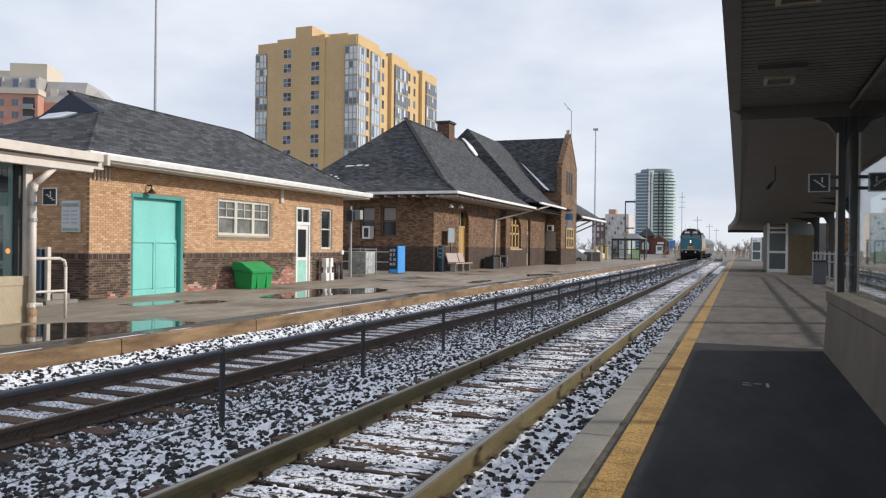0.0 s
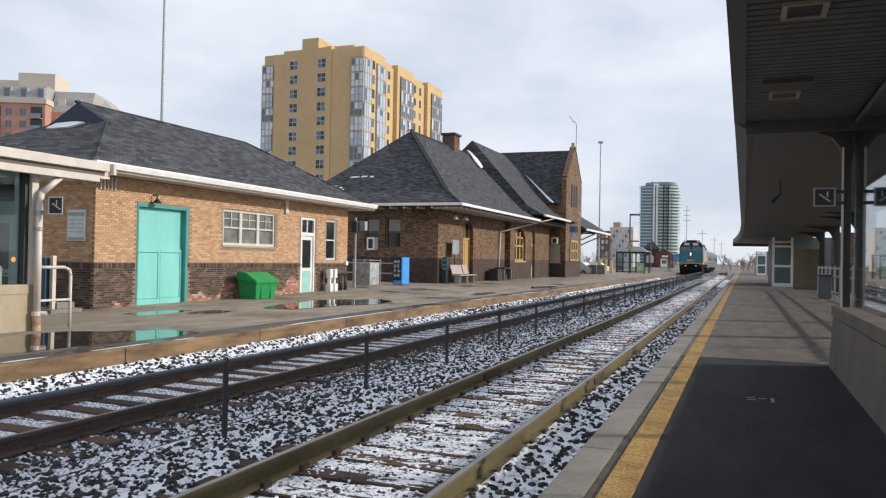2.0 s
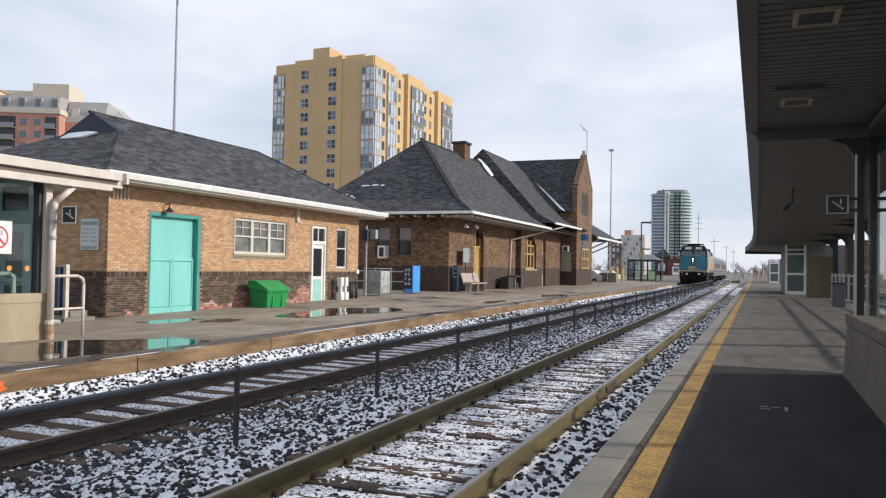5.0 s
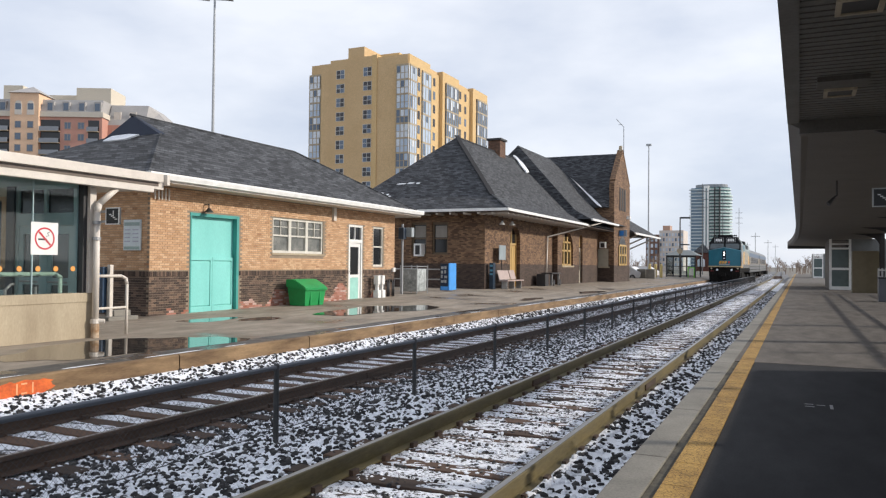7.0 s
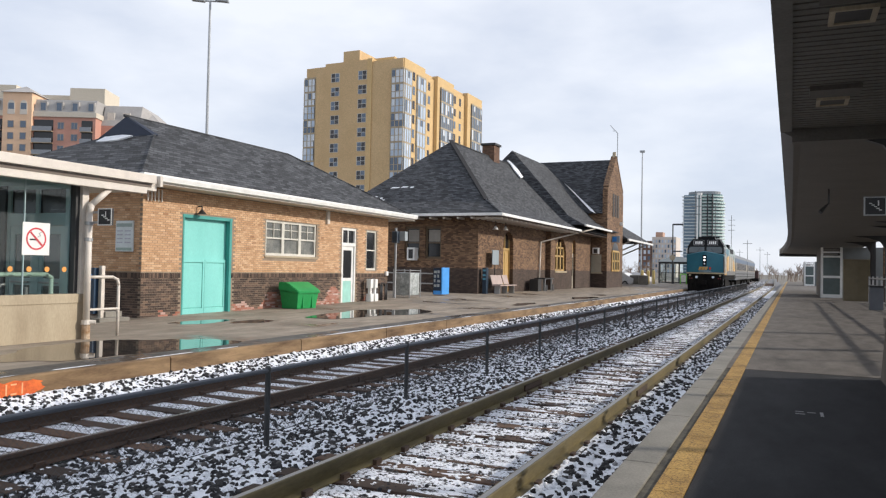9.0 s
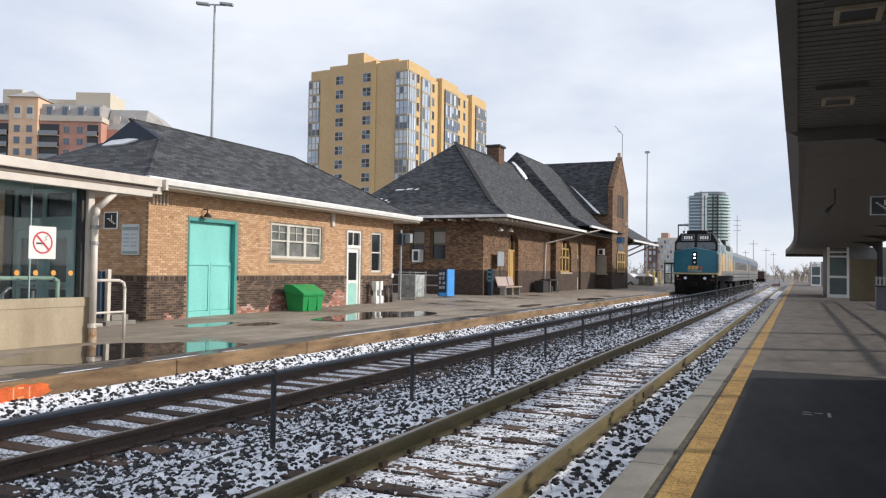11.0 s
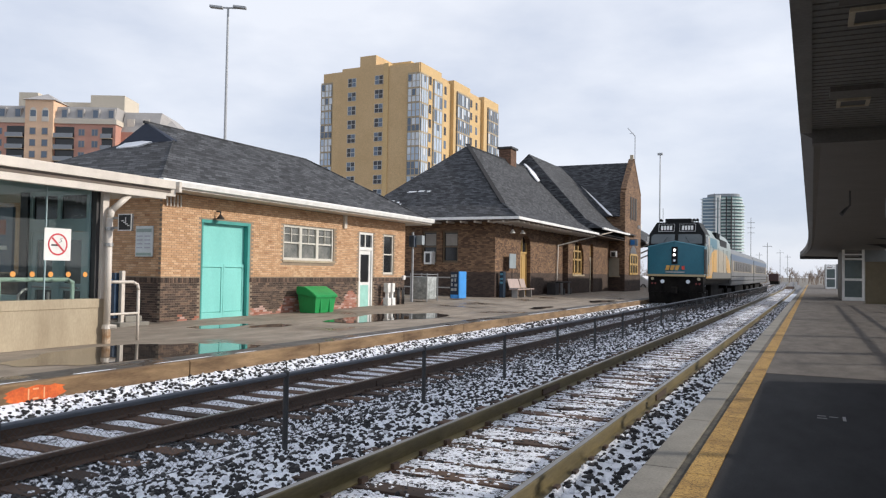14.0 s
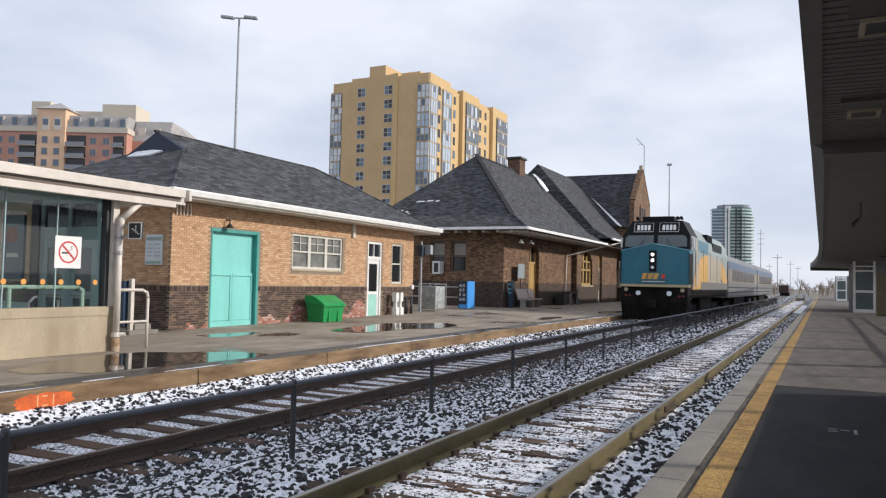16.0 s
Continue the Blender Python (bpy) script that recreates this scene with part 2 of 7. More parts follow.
M = {
    "brick": random_mat("buff brick", ((0.0, (0.46, 0.27, 0.145)), (0.5, (0.56, 0.345, 0.195)), (0.92, (0.65, 0.435, 0.27)), (1.0, (0.36, 0.19, 0.10))), 0.85, 60, 0.3),
    "brick_i": random_mat("buff brick joined", ((0.0, (0.46, 0.27, 0.145)), (0.5, (0.56, 0.345, 0.195)), (0.92, (0.65, 0.435, 0.27)), (1.0, (0.36, 0.19, 0.10))), 0.85, 60, 0.3, True),
    "dbrick_i": random_mat("dark brick joined", ((0.0, (0.045, 0.031, 0.026)), (0.6, (0.10, 0.068, 0.052)), (1.0, (0.19, 0.125, 0.088))), 0.85, 60, 0.3, True),
    "rbrick_i": random_mat("worn red brick", ((0.0, (0.30, 0.11, 0.07)), (0.6, (0.42, 0.20, 0.15)), (1.0, (0.55, 0.42, 0.38))), 0.9, 60, 0.4, True),
    "mortar": worn("mortar", (0.22, 0.17, 0.12), (0.32, 0.25, 0.18), 2, 60),
    "stn_brick": brick_mat("station brick", (0.09, 0.048, 0.03), (0.30, 0.18, 0.098), (0.085, 0.063, 0.047), 1.62, (0.045, 0.03, 0.025), (0.10, 0.066, 0.05)),
    "shingle": shingle_mat("asphalt shingles"),
    "cream": plain("cream painted metal", (0.64, 0.585, 0.52), 0.45),
    "sash_white": plain("old white sash paint", (0.62, 0.60, 0.54), 0.5),
    "white": plain("white painted metal", (0.8, 0.8, 0.78), 0.4),
    "teal": worn("teal paint", (0.18, 0.54, 0.50), (0.25, 0.66, 0.61), 0.8, 40, 0.5, 0, 0.03, 0.002, (1, 1, 0.35), grain=0.08),
    "teal_d": plain("deep teal trim and jamb shade", (0.06, 0.32, 0.29), 0.5),
    "bin_green": worn("green plastic", (0.012, 0.25, 0.06), (0.02, 0.33, 0.09), 2, 40, 0.4, 0, 0.05),
    "concrete": worn("weathered concrete", (0.32, 0.26, 0.18), (0.48, 0.405, 0.29), 1.6, 40, 0.85, 0, 0.25, 0.003, (1, 1, 0.35), grain=0.12),
    "curb": worn("rust-stained platform edge", (0.08, 0.045, 0.022), (0.31, 0.205, 0.11), 2.2, 45, 0.85, 0, 0.4, 0.006, (1, 0.4, 2.5)),
    "edge": worn("pale concrete coping", (0.18, 0.17, 0.148), (0.28, 0.262, 0.228), 1.8, 60, 0.85, 0, 0.3),
    "yellow": cracked_paint("worn yellow safety paint"),
    "worn_strip": worn("gritty worn asphalt", (0.035, 0.032, 0.028), (0.13, 0.115, 0.085), 9, 80, 0.9, 0, 0.4),
    "asphalt": wet_asphalt("dark asphalt", (0.016, 0.016, 0.018), (0.034, 0.034, 0.037)),
    "paving": wet_asphalt("grey paving", (0.09, 0.081, 0.072), (0.175, 0.156, 0.139)),
    "far_paving": wet_asphalt("damp platform paving", (0.20, 0.165, 0.13), (0.36, 0.31, 0.25), 0.36),
    "edge_band": wet_asphalt("dark edge band", (0.07, 0.065, 0.06), (0.14, 0.13, 0.115), 0.42, 0.8),
    "snow_ground": snowy_ground("snow-dusted ballast bed"),
    "gravel": worn("snow-dusted track gravel", (0.08, 0.078, 0.078), (0.27, 0.275, 0.29), 3, 20, 0.95),
    "ground": worn("winter ground", (0.10, 0.09, 0.07), (0.26, 0.24, 0.21), 0.05, 1.0, 0.95),
    "rail": worn("weathered rail steel", (0.095, 0.078, 0.036), (0.20, 0.158, 0.07), 4, 60, 0.6, 0.2, 0.3, 0.003, (1, 0.2, 1)),
    "rail_rust": worn("rusty rail steel", (0.05, 0.032, 0.022), (0.10, 0.06, 0.04), 4, 60, 0.7, 0.1, 0.3, 0.003, (1, 0.2, 1)),
    "rail_top": worn("polished rail head", (0.18, 0.17, 0.17), (0.38, 0.37, 0.36), 3, 50, 0.35, 0.8, 0.05, 0.001, (1, 0.1, 1)),
    "tie": random_mat("weathered sleeper wood", ((0.0, (0.035, 0.021, 0.014)), (1.0, (0.11, 0.062, 0.038))), 0.9, 25, 0.5),
    "stone_i": random_mat("ballast stones", ((0.0, (0.012, 0.012, 0.015)), (0.5, (0.04, 0.039, 0.041)), (0.62, (0.10, 0.095, 0.09)), (0.66, (0.82, 0.84, 0.9)), (1.0, (0.85, 0.87, 0.92))), 0.9, 60, 0.4, True),
    "snow": worn("old snow", (0.78, 0.8, 0.84), (0.88, 0.9, 0.93), 3, 30, 0.85),
    "dark": plain("dark painted steel", (0.03, 0.03, 0.032), 0.5),
    "steel": plain("galvanised steel", (0.42, 0.42, 0.42), 0.4, 0.7),
    "pole": plain("grey lamp pole", (0.40, 0.42, 0.44), 0.5, 0.2),
    "fence": plain("dark fence steel", (0.05, 0.052, 0.055), 0.6, 0.3),
    "soffit": worn("brown-grey metal soffit", (0.10, 0.092, 0.08), (0.14, 0.13, 0.115), 2, 30, 0.6, 0.0, 0.05),
    "soffit2": worn("smooth dark soffit", (0.075, 0.066, 0.056), (0.10, 0.09, 0.078), 1.2, 30, 0.6, 0.0, 0.05),
    "glass": glass_mat("window glass"),
    "dark_glass": plain("dark window interior", (0.02, 0.022, 0.025), 0.12),
    "tan": worn("tan tower brickwork", (0.56, 0.39, 0.205), (0.64, 0.46, 0.255), 0.15, 6, 0.85, 0, 0.05),
    "tan_light": worn("pale tan brickwork", (0.60, 0.42, 0.20), (0.66, 0.47, 0.24), 0.2, 6, 0.85, 0, 0.05),
    "blue": plain("blue enamel", (0.03, 0.22, 0.62), 0.35),
    "door_tan": plain("ochre wooden door", (0.50, 0.33, 0.12), 0.5),
    "interior": plain("grey interior", (0.16, 0.17, 0.17), 0.8),
}


# ---- mesh helpers ----
def bm_box(bm, x0, x1, y0, y1, z0, z1, bevel=0.0):
    vs = [bm.verts.new((x, y, z)) for z in (z0, z1) for x, y in ((x0, y0), (x1, y0), (x1, y1), (x0, y1))]
    fs = [bm.faces.new([vs[i] for i in q]) for q in ((3, 2, 1, 0), (4, 5, 6, 7), (0, 1, 5, 4), (1, 2, 6, 5), (2, 3, 7, 6), (3, 0, 4, 7))]
    if bevel:
        es = {e for f in fs for e in f.edges}
        bmesh.ops.bevel(bm, geom=list(es), offset=bevel, segments=2, affect="EDGES", profile=0.7)
    return bm


def box(x0, x1, y0, y1, z0, z1, bevel=0.0):
    return bm_box(bmesh.new(), min(x0, x1), max(x0, x1), min(y0, y1), max(y0, y1), min(z0, z1), max(z0, z1), bevel)


def bm_tube(bm, a, b, r, r2=None, seg=10):
    a, b = Vector(a), Vector(b)
    d = b - a
    m = Matrix.Translation((a + b) / 2) @ d.to_track_quat("Z", "Y").to_matrix().to_4x4()
    bmesh.ops.create_cone(bm, cap_ends=True, segments=seg, radius1=r, radius2=r if r2 is None else r2, depth=d.length, matrix=m)
    return bm


def tube(a, b, r, r2=None, seg=10):
    return bm_tube(bmesh.new(), a, b, r, r2, seg)


def pipe(points, r, seg=8):
    bm = bmesh.new()
    for a, b in zip(points, points[1:]):
        bm_tube(bm, a, b, r, None, seg)
    for p in points[1:-1]:
        bmesh.ops.create_uvsphere(bm, u_segments=seg, v_segments=5, radius=r * 1.02, matrix=Matrix.Translation(p))
    return bm


def prism(profile, axis, a, b):
    """A closed outline of (u, v) swept along x, y or z from a to b."""
    bm = bmesh.new()

    def at(u, v, w):
        return {"x": (w, u, v), "y": (u, w, v), "z": (u, v, w)}[axis]
    lo, hi = [bm.verts.new(at(u, v, a)) for u, v in profile], [bm.verts.new(at(u, v, b)) for u, v in profile]
    n = len(profile)
    bm.faces.new(lo[::-1])
    bm.faces.new(hi)
    for i in range(n):
        bm.faces.new((lo[i], lo[(i + 1) % n], hi[(i + 1) % n], hi[i]))
    bmesh.ops.recalc_face_normals(bm, faces=bm.faces)
    return bm


def solid(verts, faces, thick=0.0):
    bm = bmesh.new()
    vs = [bm.verts.new(v) for v in verts]
    for f in faces:
        bm.faces.new([vs[i] for i in f])
    if thick:
        bmesh.ops.recalc_face_normals(bm, faces=bm.faces)
        bmesh.ops.solidify(bm, geom=list(bm.faces), thickness=thick)
    bmesh.ops.recalc_face_normals(bm, faces=bm.faces)
    return bm


def mesh_of(bm, name, material, smooth=False):
    me = bpy.data.meshes.new(name)
    bm.to_mesh(me)
    bm.free()
    me.materials.append(material)
    if smooth:
        for p in me.polygons:
            p.use_smooth = True
    return me


def part(name, bm, material, parent=None, label="", smooth=False):
    """Links a bmesh as one mesh object under a thing or part."""
    ob = new(name, mesh_of(bm, name, material, smooth))
    if parent is not None:
        ob.parent = parent
    if label:
        ob["label"] = label
    return ob


def thing(name, label, category, group="", kind=""):
    return tagged(new(name), label, category, group, kind)


def many(boxes):
    bm = bmesh.new()
    for b in boxes:
        bm_box(bm, *b)
    return bm


# ---- ground, track beds, platforms ----
def setting(name, bm, material, label, category, smooth=False):
    return tagged(part(name, bm, material, None, "", smooth), label, category, "", "structure")


def bend(y):
    """The line swings gently to the left far beyond the station."""
    if y > 130.0:
        return -0.381 - 0.019 * (y - 130.0)
    return -max(0.0, y - 90.0) ** 2 / 4200.0


def strip(x0, x1, ys, z):
    """A sheet along the line; z(x, y) gives its height."""
    xs = [x0 + (x1 - x0) * i / 6 for i in range(7)]
    v = [(x + bend(y), y, z(x, y)) for y in ys for x in xs]
    f = [(r * 7 + c, r * 7 + c + 1, r * 7 + c + 8, r * 7 + c + 7) for r in range(len(ys) - 1) for c in range(6)]
    return solid(v, f)


LONG = [-12, -4, 0, 4, 8, 12, 16, 20, 26, 32, 40, 50, 60, 75, 90, 110, 130, 160, 200, 260, 340]
setting("ground", solid([(-2500, -600, -0.62), (2500, -600, -0.62), (2500, 4000, -0.62), (-2500, 4000, -0.62)], [(0, 1, 2, 3)]),
        M["ground"], "brown winter ground reaching to the horizon", "ground")


def bed_z(x, y):
    """The bed: level with the near sleepers, lower round the far track, heaped against both platforms."""
    if x > -1.9:
        return -0.15
    if x > -4.2:
        return -0.205
    if x > -5.7:
        return -0.205 - 0.155 * (-4.2 - x) / 1.5
    if x > -8.1:
        return -0.36
    return -0.36 + 0.3 * min(0.8, -8.1 - x)


def bed(ys, cols):
    v = [(x + bend(y), y, bed_z(x, y)) for y in ys for x in cols]
    n = len(cols)
    return solid(v, [(r * n + c, r * n + c + 1, r * n + n + c + 1, r * n + n + c) for r in range(len(ys) - 1) for c in range(n - 1)])


COLS = [-9.3, -8.9, -8.5, -8.12, -8.05, -5.7, -5.2, -4.7, -4.2, -1.95, -1.88, -0.9]
setting("ballast_bed", bed(LONG[:15], COLS), M["snow_ground"], "crushed stone track bed dusted with snow", "ground")
setting("gravel_bed", bed(LONG[14:], COLS), M["gravel"], "grey gravel track bed far along the line", "ground")

NEAR_Z, FAR_EDGE = 0.2, -8.9


def far_z(x, y):
    """The far platform rises a little from its edge to the walls and along the line."""
    return 0.12 + min(6.3, max(0.0, FAR_EDGE - x)) / 6.3 * (0.05 + 0.009 * max(0.0, min(y, 28) - 14.5))


far_platform = thing("pavement_far_platform", "damp grey concrete platform with puddles beside the station", "platform", "", "structure")
part("paving", strip(-40.0, FAR_EDGE - 0.05, LONG[:17], far_z), M["far_paving"], far_platform)
y0 = -12.0
while y0 < 150:
    w = 3.55
    part("edge_slab", solid([(x + bend(y), y, z) for y in (y0 + 0.012, y0 + w - 0.012) for x, z in
                             ((FAR_EDGE - 0.12, -0.45), (FAR_EDGE, -0.45), (FAR_EDGE, far_z(FAR_EDGE, y) - 0.02), (FAR_EDGE - 0.02, far_z(FAR_EDGE, y)), (FAR_EDGE - 0.07, far_z(FAR_EDGE - 0.07, y) + 0.006))],
                            [(0, 1, 2, 3, 4), (9, 8, 7, 6, 5), (0, 5, 6, 1), (1, 6, 7, 2), (2, 7, 8, 3), (3, 8, 9, 4), (4, 9, 5, 0)]), M["curb"], far_platform)
    y0 += w
part("edge_band", strip(FAR_EDGE - 0.62, FAR_EDGE - 0.075, LONG[:17], lambda x, y: far_z(x, y) + 0.005), M["edge_band"], far_platform, "dark worn asphalt band")
rs = random.Random(31)
for k in range(60):
    yy = 1.0 + 58 * rs.random() ** 1.3
    ln, wd = rs.uniform(0.25, 1.1), rs.uniform(0.02, 0.05)
    xx = FAR_EDGE - 0.1 + rs.uniform(-0.02, 0.05)
    pts = [(xx + wd * math.sin(a) * rs.uniform(0.5, 1.2), yy + ln * math.cos(a), far_z(xx, yy) + 0.012) for a in [i * math.pi / 6 for i in range(12)]]
    part("snow_scrap", solid(pts, [tuple(range(12))]), M["snow"], far_platform)

near_platform = thing("pavement_near_platform", "grey platform with dark asphalt patch and yellow safety strip", "platform", "", "structure")
part("paving", box(-0.872, 5.5, 12.2, 170, -0.5, NEAR_Z), M["paving"], near_platform)
part("asphalt_patch", box(-0.60, 5.5, -12, 12.197, -0.5, NEAR_Z - 0.004), M["asphalt"], near_platform, "fresh dark asphalt")
part("asphalt_strip", box(-0.872, -0.604, -12, 12.197, -0.5, NEAR_Z - 0.010), M["worn_strip"], near_platform, "gritty worn strip beside the coping")
y0 = -12.47
while y0 < 170:
    part("coping_slab", box(-1.115, -0.875, y0 + 0.006, y0 + 2.024, -0.4, NEAR_Z + 0.004, 0.010), M["edge"], near_platform)
    y0 += 2.03
y0 = -12.0
while y0 < 170:
    part("yellow_strip", box(-0.80, -0.605, y0 + 0.004, y0 + 0.606, NEAR_Z - 0.02, NEAR_Z + 0.006, 0.002), M["yellow"], near_platform, "worn yellow safety strip")
    y0 += 0.61 if y0 < 60 else 999
part("yellow_strip", box(-0.80, -0.605, 60.6, 170, NEAR_Z - 0.02, NEAR_Z + 0.006), M["yellow"], near_platform, "worn yellow safety strip")

# puddles on the far platform
m_water, wnn, wll, wb = node_mat("standing water", 0.03)
wb.inputs["Base Color"].default_value = (0.03, 0.028, 0.025, 1)
wb.inputs["Specular IOR Level"].default_value = 1.0
rp = noise_tex(wnn, wll, 6, 2, 0.5)
add_bump(wnn, wll, wb, rp.outputs["Fac"], 0.04, 0.004)


def puddle(x, y, rx, ry, seed):
    rnd = random.Random(seed)
    ph = [rnd.uniform(0, 6.3) for _ in range(4)]
    pts = []
    for i in range(40):
        a = i / 40 * 2 * math.pi
        k = 1 + 0.16 * math.sin(2 * a + ph[0]) + 0.12 * math.sin(3 * a + ph[1]) + 0.07 * math.sin(5 * a + ph[2]) + 0.05 * math.sin(9 * a + ph[3])
        pts.append((x + rx * k * math.cos(a), y + ry * k * math.sin(a)))
    bm = solid([(px, py, far_z(px, py) + 0.007) for px, py in pts], [list(range(40))])
    return tagged(part("puddle", bm, m_water), "still rain puddle mirroring the station on the platform", "puddle", "rain puddles", "structure")


puddle(-10.4, 9.6, 0.95, 2.4, 1)
puddle(-11.7, 20.7, 1.0, 2.7, 2)
puddle(-13.2, 14.8, 0.35, 1.1, 3)
puddle(-12.4, 15.7, 0.3, 0.8, 4)
puddle(-10.2, 30.8, 0.32, 1.3, 5)
puddle(-10.1, 40.6, 0.55, 1.8, 6)


# ---- the tracks ----
def rail_profile(x, top, h=0.172):
    """Head, web and foot outline of a flat-bottom rail."""
    z = top
    return [(x - 0.036, z - 0.006), (x - 0.03, z), (x + 0.03, z), (x + 0.036, z - 0.006), (x + 0.036, z - 0.038), (x + 0.01, z - 0.05), (x + 0.009, z - h + 0.03),
            (x + 0.07, z - h + 0.012), (x + 0.07, z - h), (x - 0.07, z - h), (x - 0.07, z - h + 0.012), (x - 0.009, z - h + 0.03), (x - 0.01, z - 0.05), (x - 0.036, z - 0.038)]


def bent_rail(x, top):
    ys = [-12, 20, 60, 90, 110, 130, 150, 170, 200, 230, 260, 300, 340]
    pr = rail_profile(x, top)
    v = [(u + bend(y), y, w) for y in ys for u, w in pr]
    n = len(pr)
    f = [(r * n + i, r * n + (i + 1) % n, (r + 1) * n + (i + 1) % n, (r + 1) * n + i) for r in range(len(ys) - 1) for i in range(n)]
    return solid(v, f)


NEAR_C = -2.71
TRACKS = (("near", NEAR_C, 0.0, M["rail"]), ("far", -7.18, -0.15, M["rail_rust"]))
TIE_ME = mesh_of(box(-1.28, 1.28, -0.115, 0.115, -0.17, 0.0, 0.012), "sleeper", M["tie"])
rnd = random.Random(5)
for which, cx, top, mat in TRACKS:
    track = thing("railway_track", ("near" == which and "railway track with snow between weathered wooden sleepers" or "rusty railway track beside the station platform"), "railway track", "railway tracks", "structure")
    for side in (-0.7525, 0.7525):
        r = part("rail", bent_rail(cx + side, top), mat, track)
        part("running_band", solid([(cx + side + dx + bend(y), y, top + 0.0015) for y in (-12, 60, 90, 120, 150, 190, 240, 300) for dx in (-0.022, 0.024)],
                                   [(2 * i, 2 * i + 1, 2 * i + 3, 2 * i + 2) for i in range(7)]), M["rail_top"], r)
        for yj in (10.9 + (0.4 if side > 0 else 0), 35.0):
            part("joint_bar", box(cx + side - 0.028, cx + side + 0.028, yj - 0.4, yj + 0.4, top - 0.135, top - 0.05, 0.006), M["rail_rust"], r)
    i, y = 0, -6.0
    while y < 165:
        t = new("sleeper", TIE_ME)
        t.parent = track
        t.matrix_basis = pose(cx + rnd.uniform(-0.03, 0.03) + bend(y), y + rnd.uniform(-0.02, 0.02), top - 0.172 + rnd.uniform(-0.008, 0.003), 0, 0, rnd.uniform(-0.8, 0.8))
        y += 0.55
    # spikes and clips beside the rails, nearest stretch
    for side in (-0.7525, 0.7525):
        bm = bmesh.new()
        y = -6.0
        while y < 40:
            for dx in (-0.085, 0.085):
                bm_box(bm, cx + side + dx - 0.02, cx + side + dx + 0.02, y - 0.05, y + 0.05, top - 0.175, top - 0.125)
            y += 0.55
        part("rail_spikes", bm, M["rail_rust"], track)


# ---- ballast stones ----
def stones(name, count, x0, x1, y0, y1, zf, s0, s1, seed, label, power=1.0, keep=lambda x, y: True):
    rg = np.random.default_rng(seed)
    g = (1 + 5 ** 0.5) / 2
    base = np.array([(-1, g, 0), (1, g, 0), (-1, -g, 0), (1, -g, 0), (0, -1, g), (0, 1, g), (0, -1, -g), (0, 1, -g), (g, 0, -1), (g, 0, 1), (-g, 0, -1), (-g, 0, 1)]) / 1.9
    tri = np.array([(0, 11, 5), (0, 5, 1), (0, 1, 7), (0, 7, 10), (0, 10, 11), (1, 5, 9), (5, 11, 4), (11, 10, 2), (10, 7, 6), (7, 1, 8),
                    (3, 9, 4), (3, 4, 2), (3, 2, 6), (3, 6, 8), (3, 8, 9), (4, 9, 5), (2, 4, 11), (6, 2, 10), (8, 6, 7), (9, 8, 1)])
    verts, faces, n = [], [], 0
    for _ in range(count):
        x, y = rg.uniform(x0, x1), y0 + (y1 - y0) * rg.random() ** power
        if not keep(x, y):
            continue
        s = rg.uniform(s0, s1)
        sc = rg.uniform(0.6, 1.15, 3) * s
        a, c = rg.uniform(0, 6.28, 2)
        rot = np.array([[math.cos(a), -math.sin(a), 0], [math.sin(a), math.cos(a), 0], [0, 0, 1]]) @ np.array([[1, 0, 0], [0, math.cos(c), -math.sin(c)], [0, math.sin(c), math.cos(c)]])
        p = (base * rg.uniform(0.75, 1.2, (12, 1)) * sc) @ rot.T
        p[:, 2] *= 0.75
        verts.append(p + (x + bend(y), y, zf(x, y) + s * 0.18))
        faces.append(tri + n)
        n += 12
    me = bpy.data.meshes.new(name)
    me.from_pydata(np.concatenate(verts).tolist(), [], np.concatenate(faces).tolist())
    me.materials.append(M["stone_i"])
    return tagged(new(name, me), label, "ballast", "", "stuff")


def off_rail(x, y):
    return all(abs(x - c - s) > 0.09 for c in (NEAR_C, -7.18) for s in (-0.7525, 0.7525))


def between_ties(x, y):
    if not off_rail(x, y):
        return False
    inside = abs(x - NEAR_C) < 1.28 or abs(x + 7.18) < 1.28
    k = ((y + 6.0) / 0.55) % 1
    return (not inside) or 0.25 < k < 0.75 or (x * 37.7 + y * 91.3) % 1 < 0.04


stones("ballast_stones", 19500, -6.35, -3.5, 1.5, 26, bed_z, 0.018, 0.042, 3, "dark crushed stone ballast with snow between the stones", 1.5, off_rail)
stones("ballast_stones", 6000, -8.9, -6.35, 1.5, 26, bed_z, 0.018, 0.036, 4, "dark crushed stone ballast along the far rails", 1.4, between_ties)
stones("ballast_stones", 3800, -6.32, -5.72, 1.5, 26, lambda x, y: bed_z(x, y) + 0.012, 0.018, 0.04, 12, "dark crushed stone heaped over the sleeper ends", 1.4, off_rail)
stones("ballast_stones", 7500, -1.86, -1.13, 1.5, 60, bed_z, 0.02, 0.045, 6, "crushed stone ballast and snow beside the platform", 1.4, off_rail)
stones("ballast_stones", 8000, -8.88, -7.98, 1.5, 40, bed_z, 0.018, 0.042, 9, "dark stones heaped in snow along the platform edge", 1.3, off_rail)
stones("ballast_stones", 26000, -8.8, -3.4, 24, 200, bed_z, 0.035, 0.075, 7, "distant dark stone ballast along the line", 1.6, off_rail)


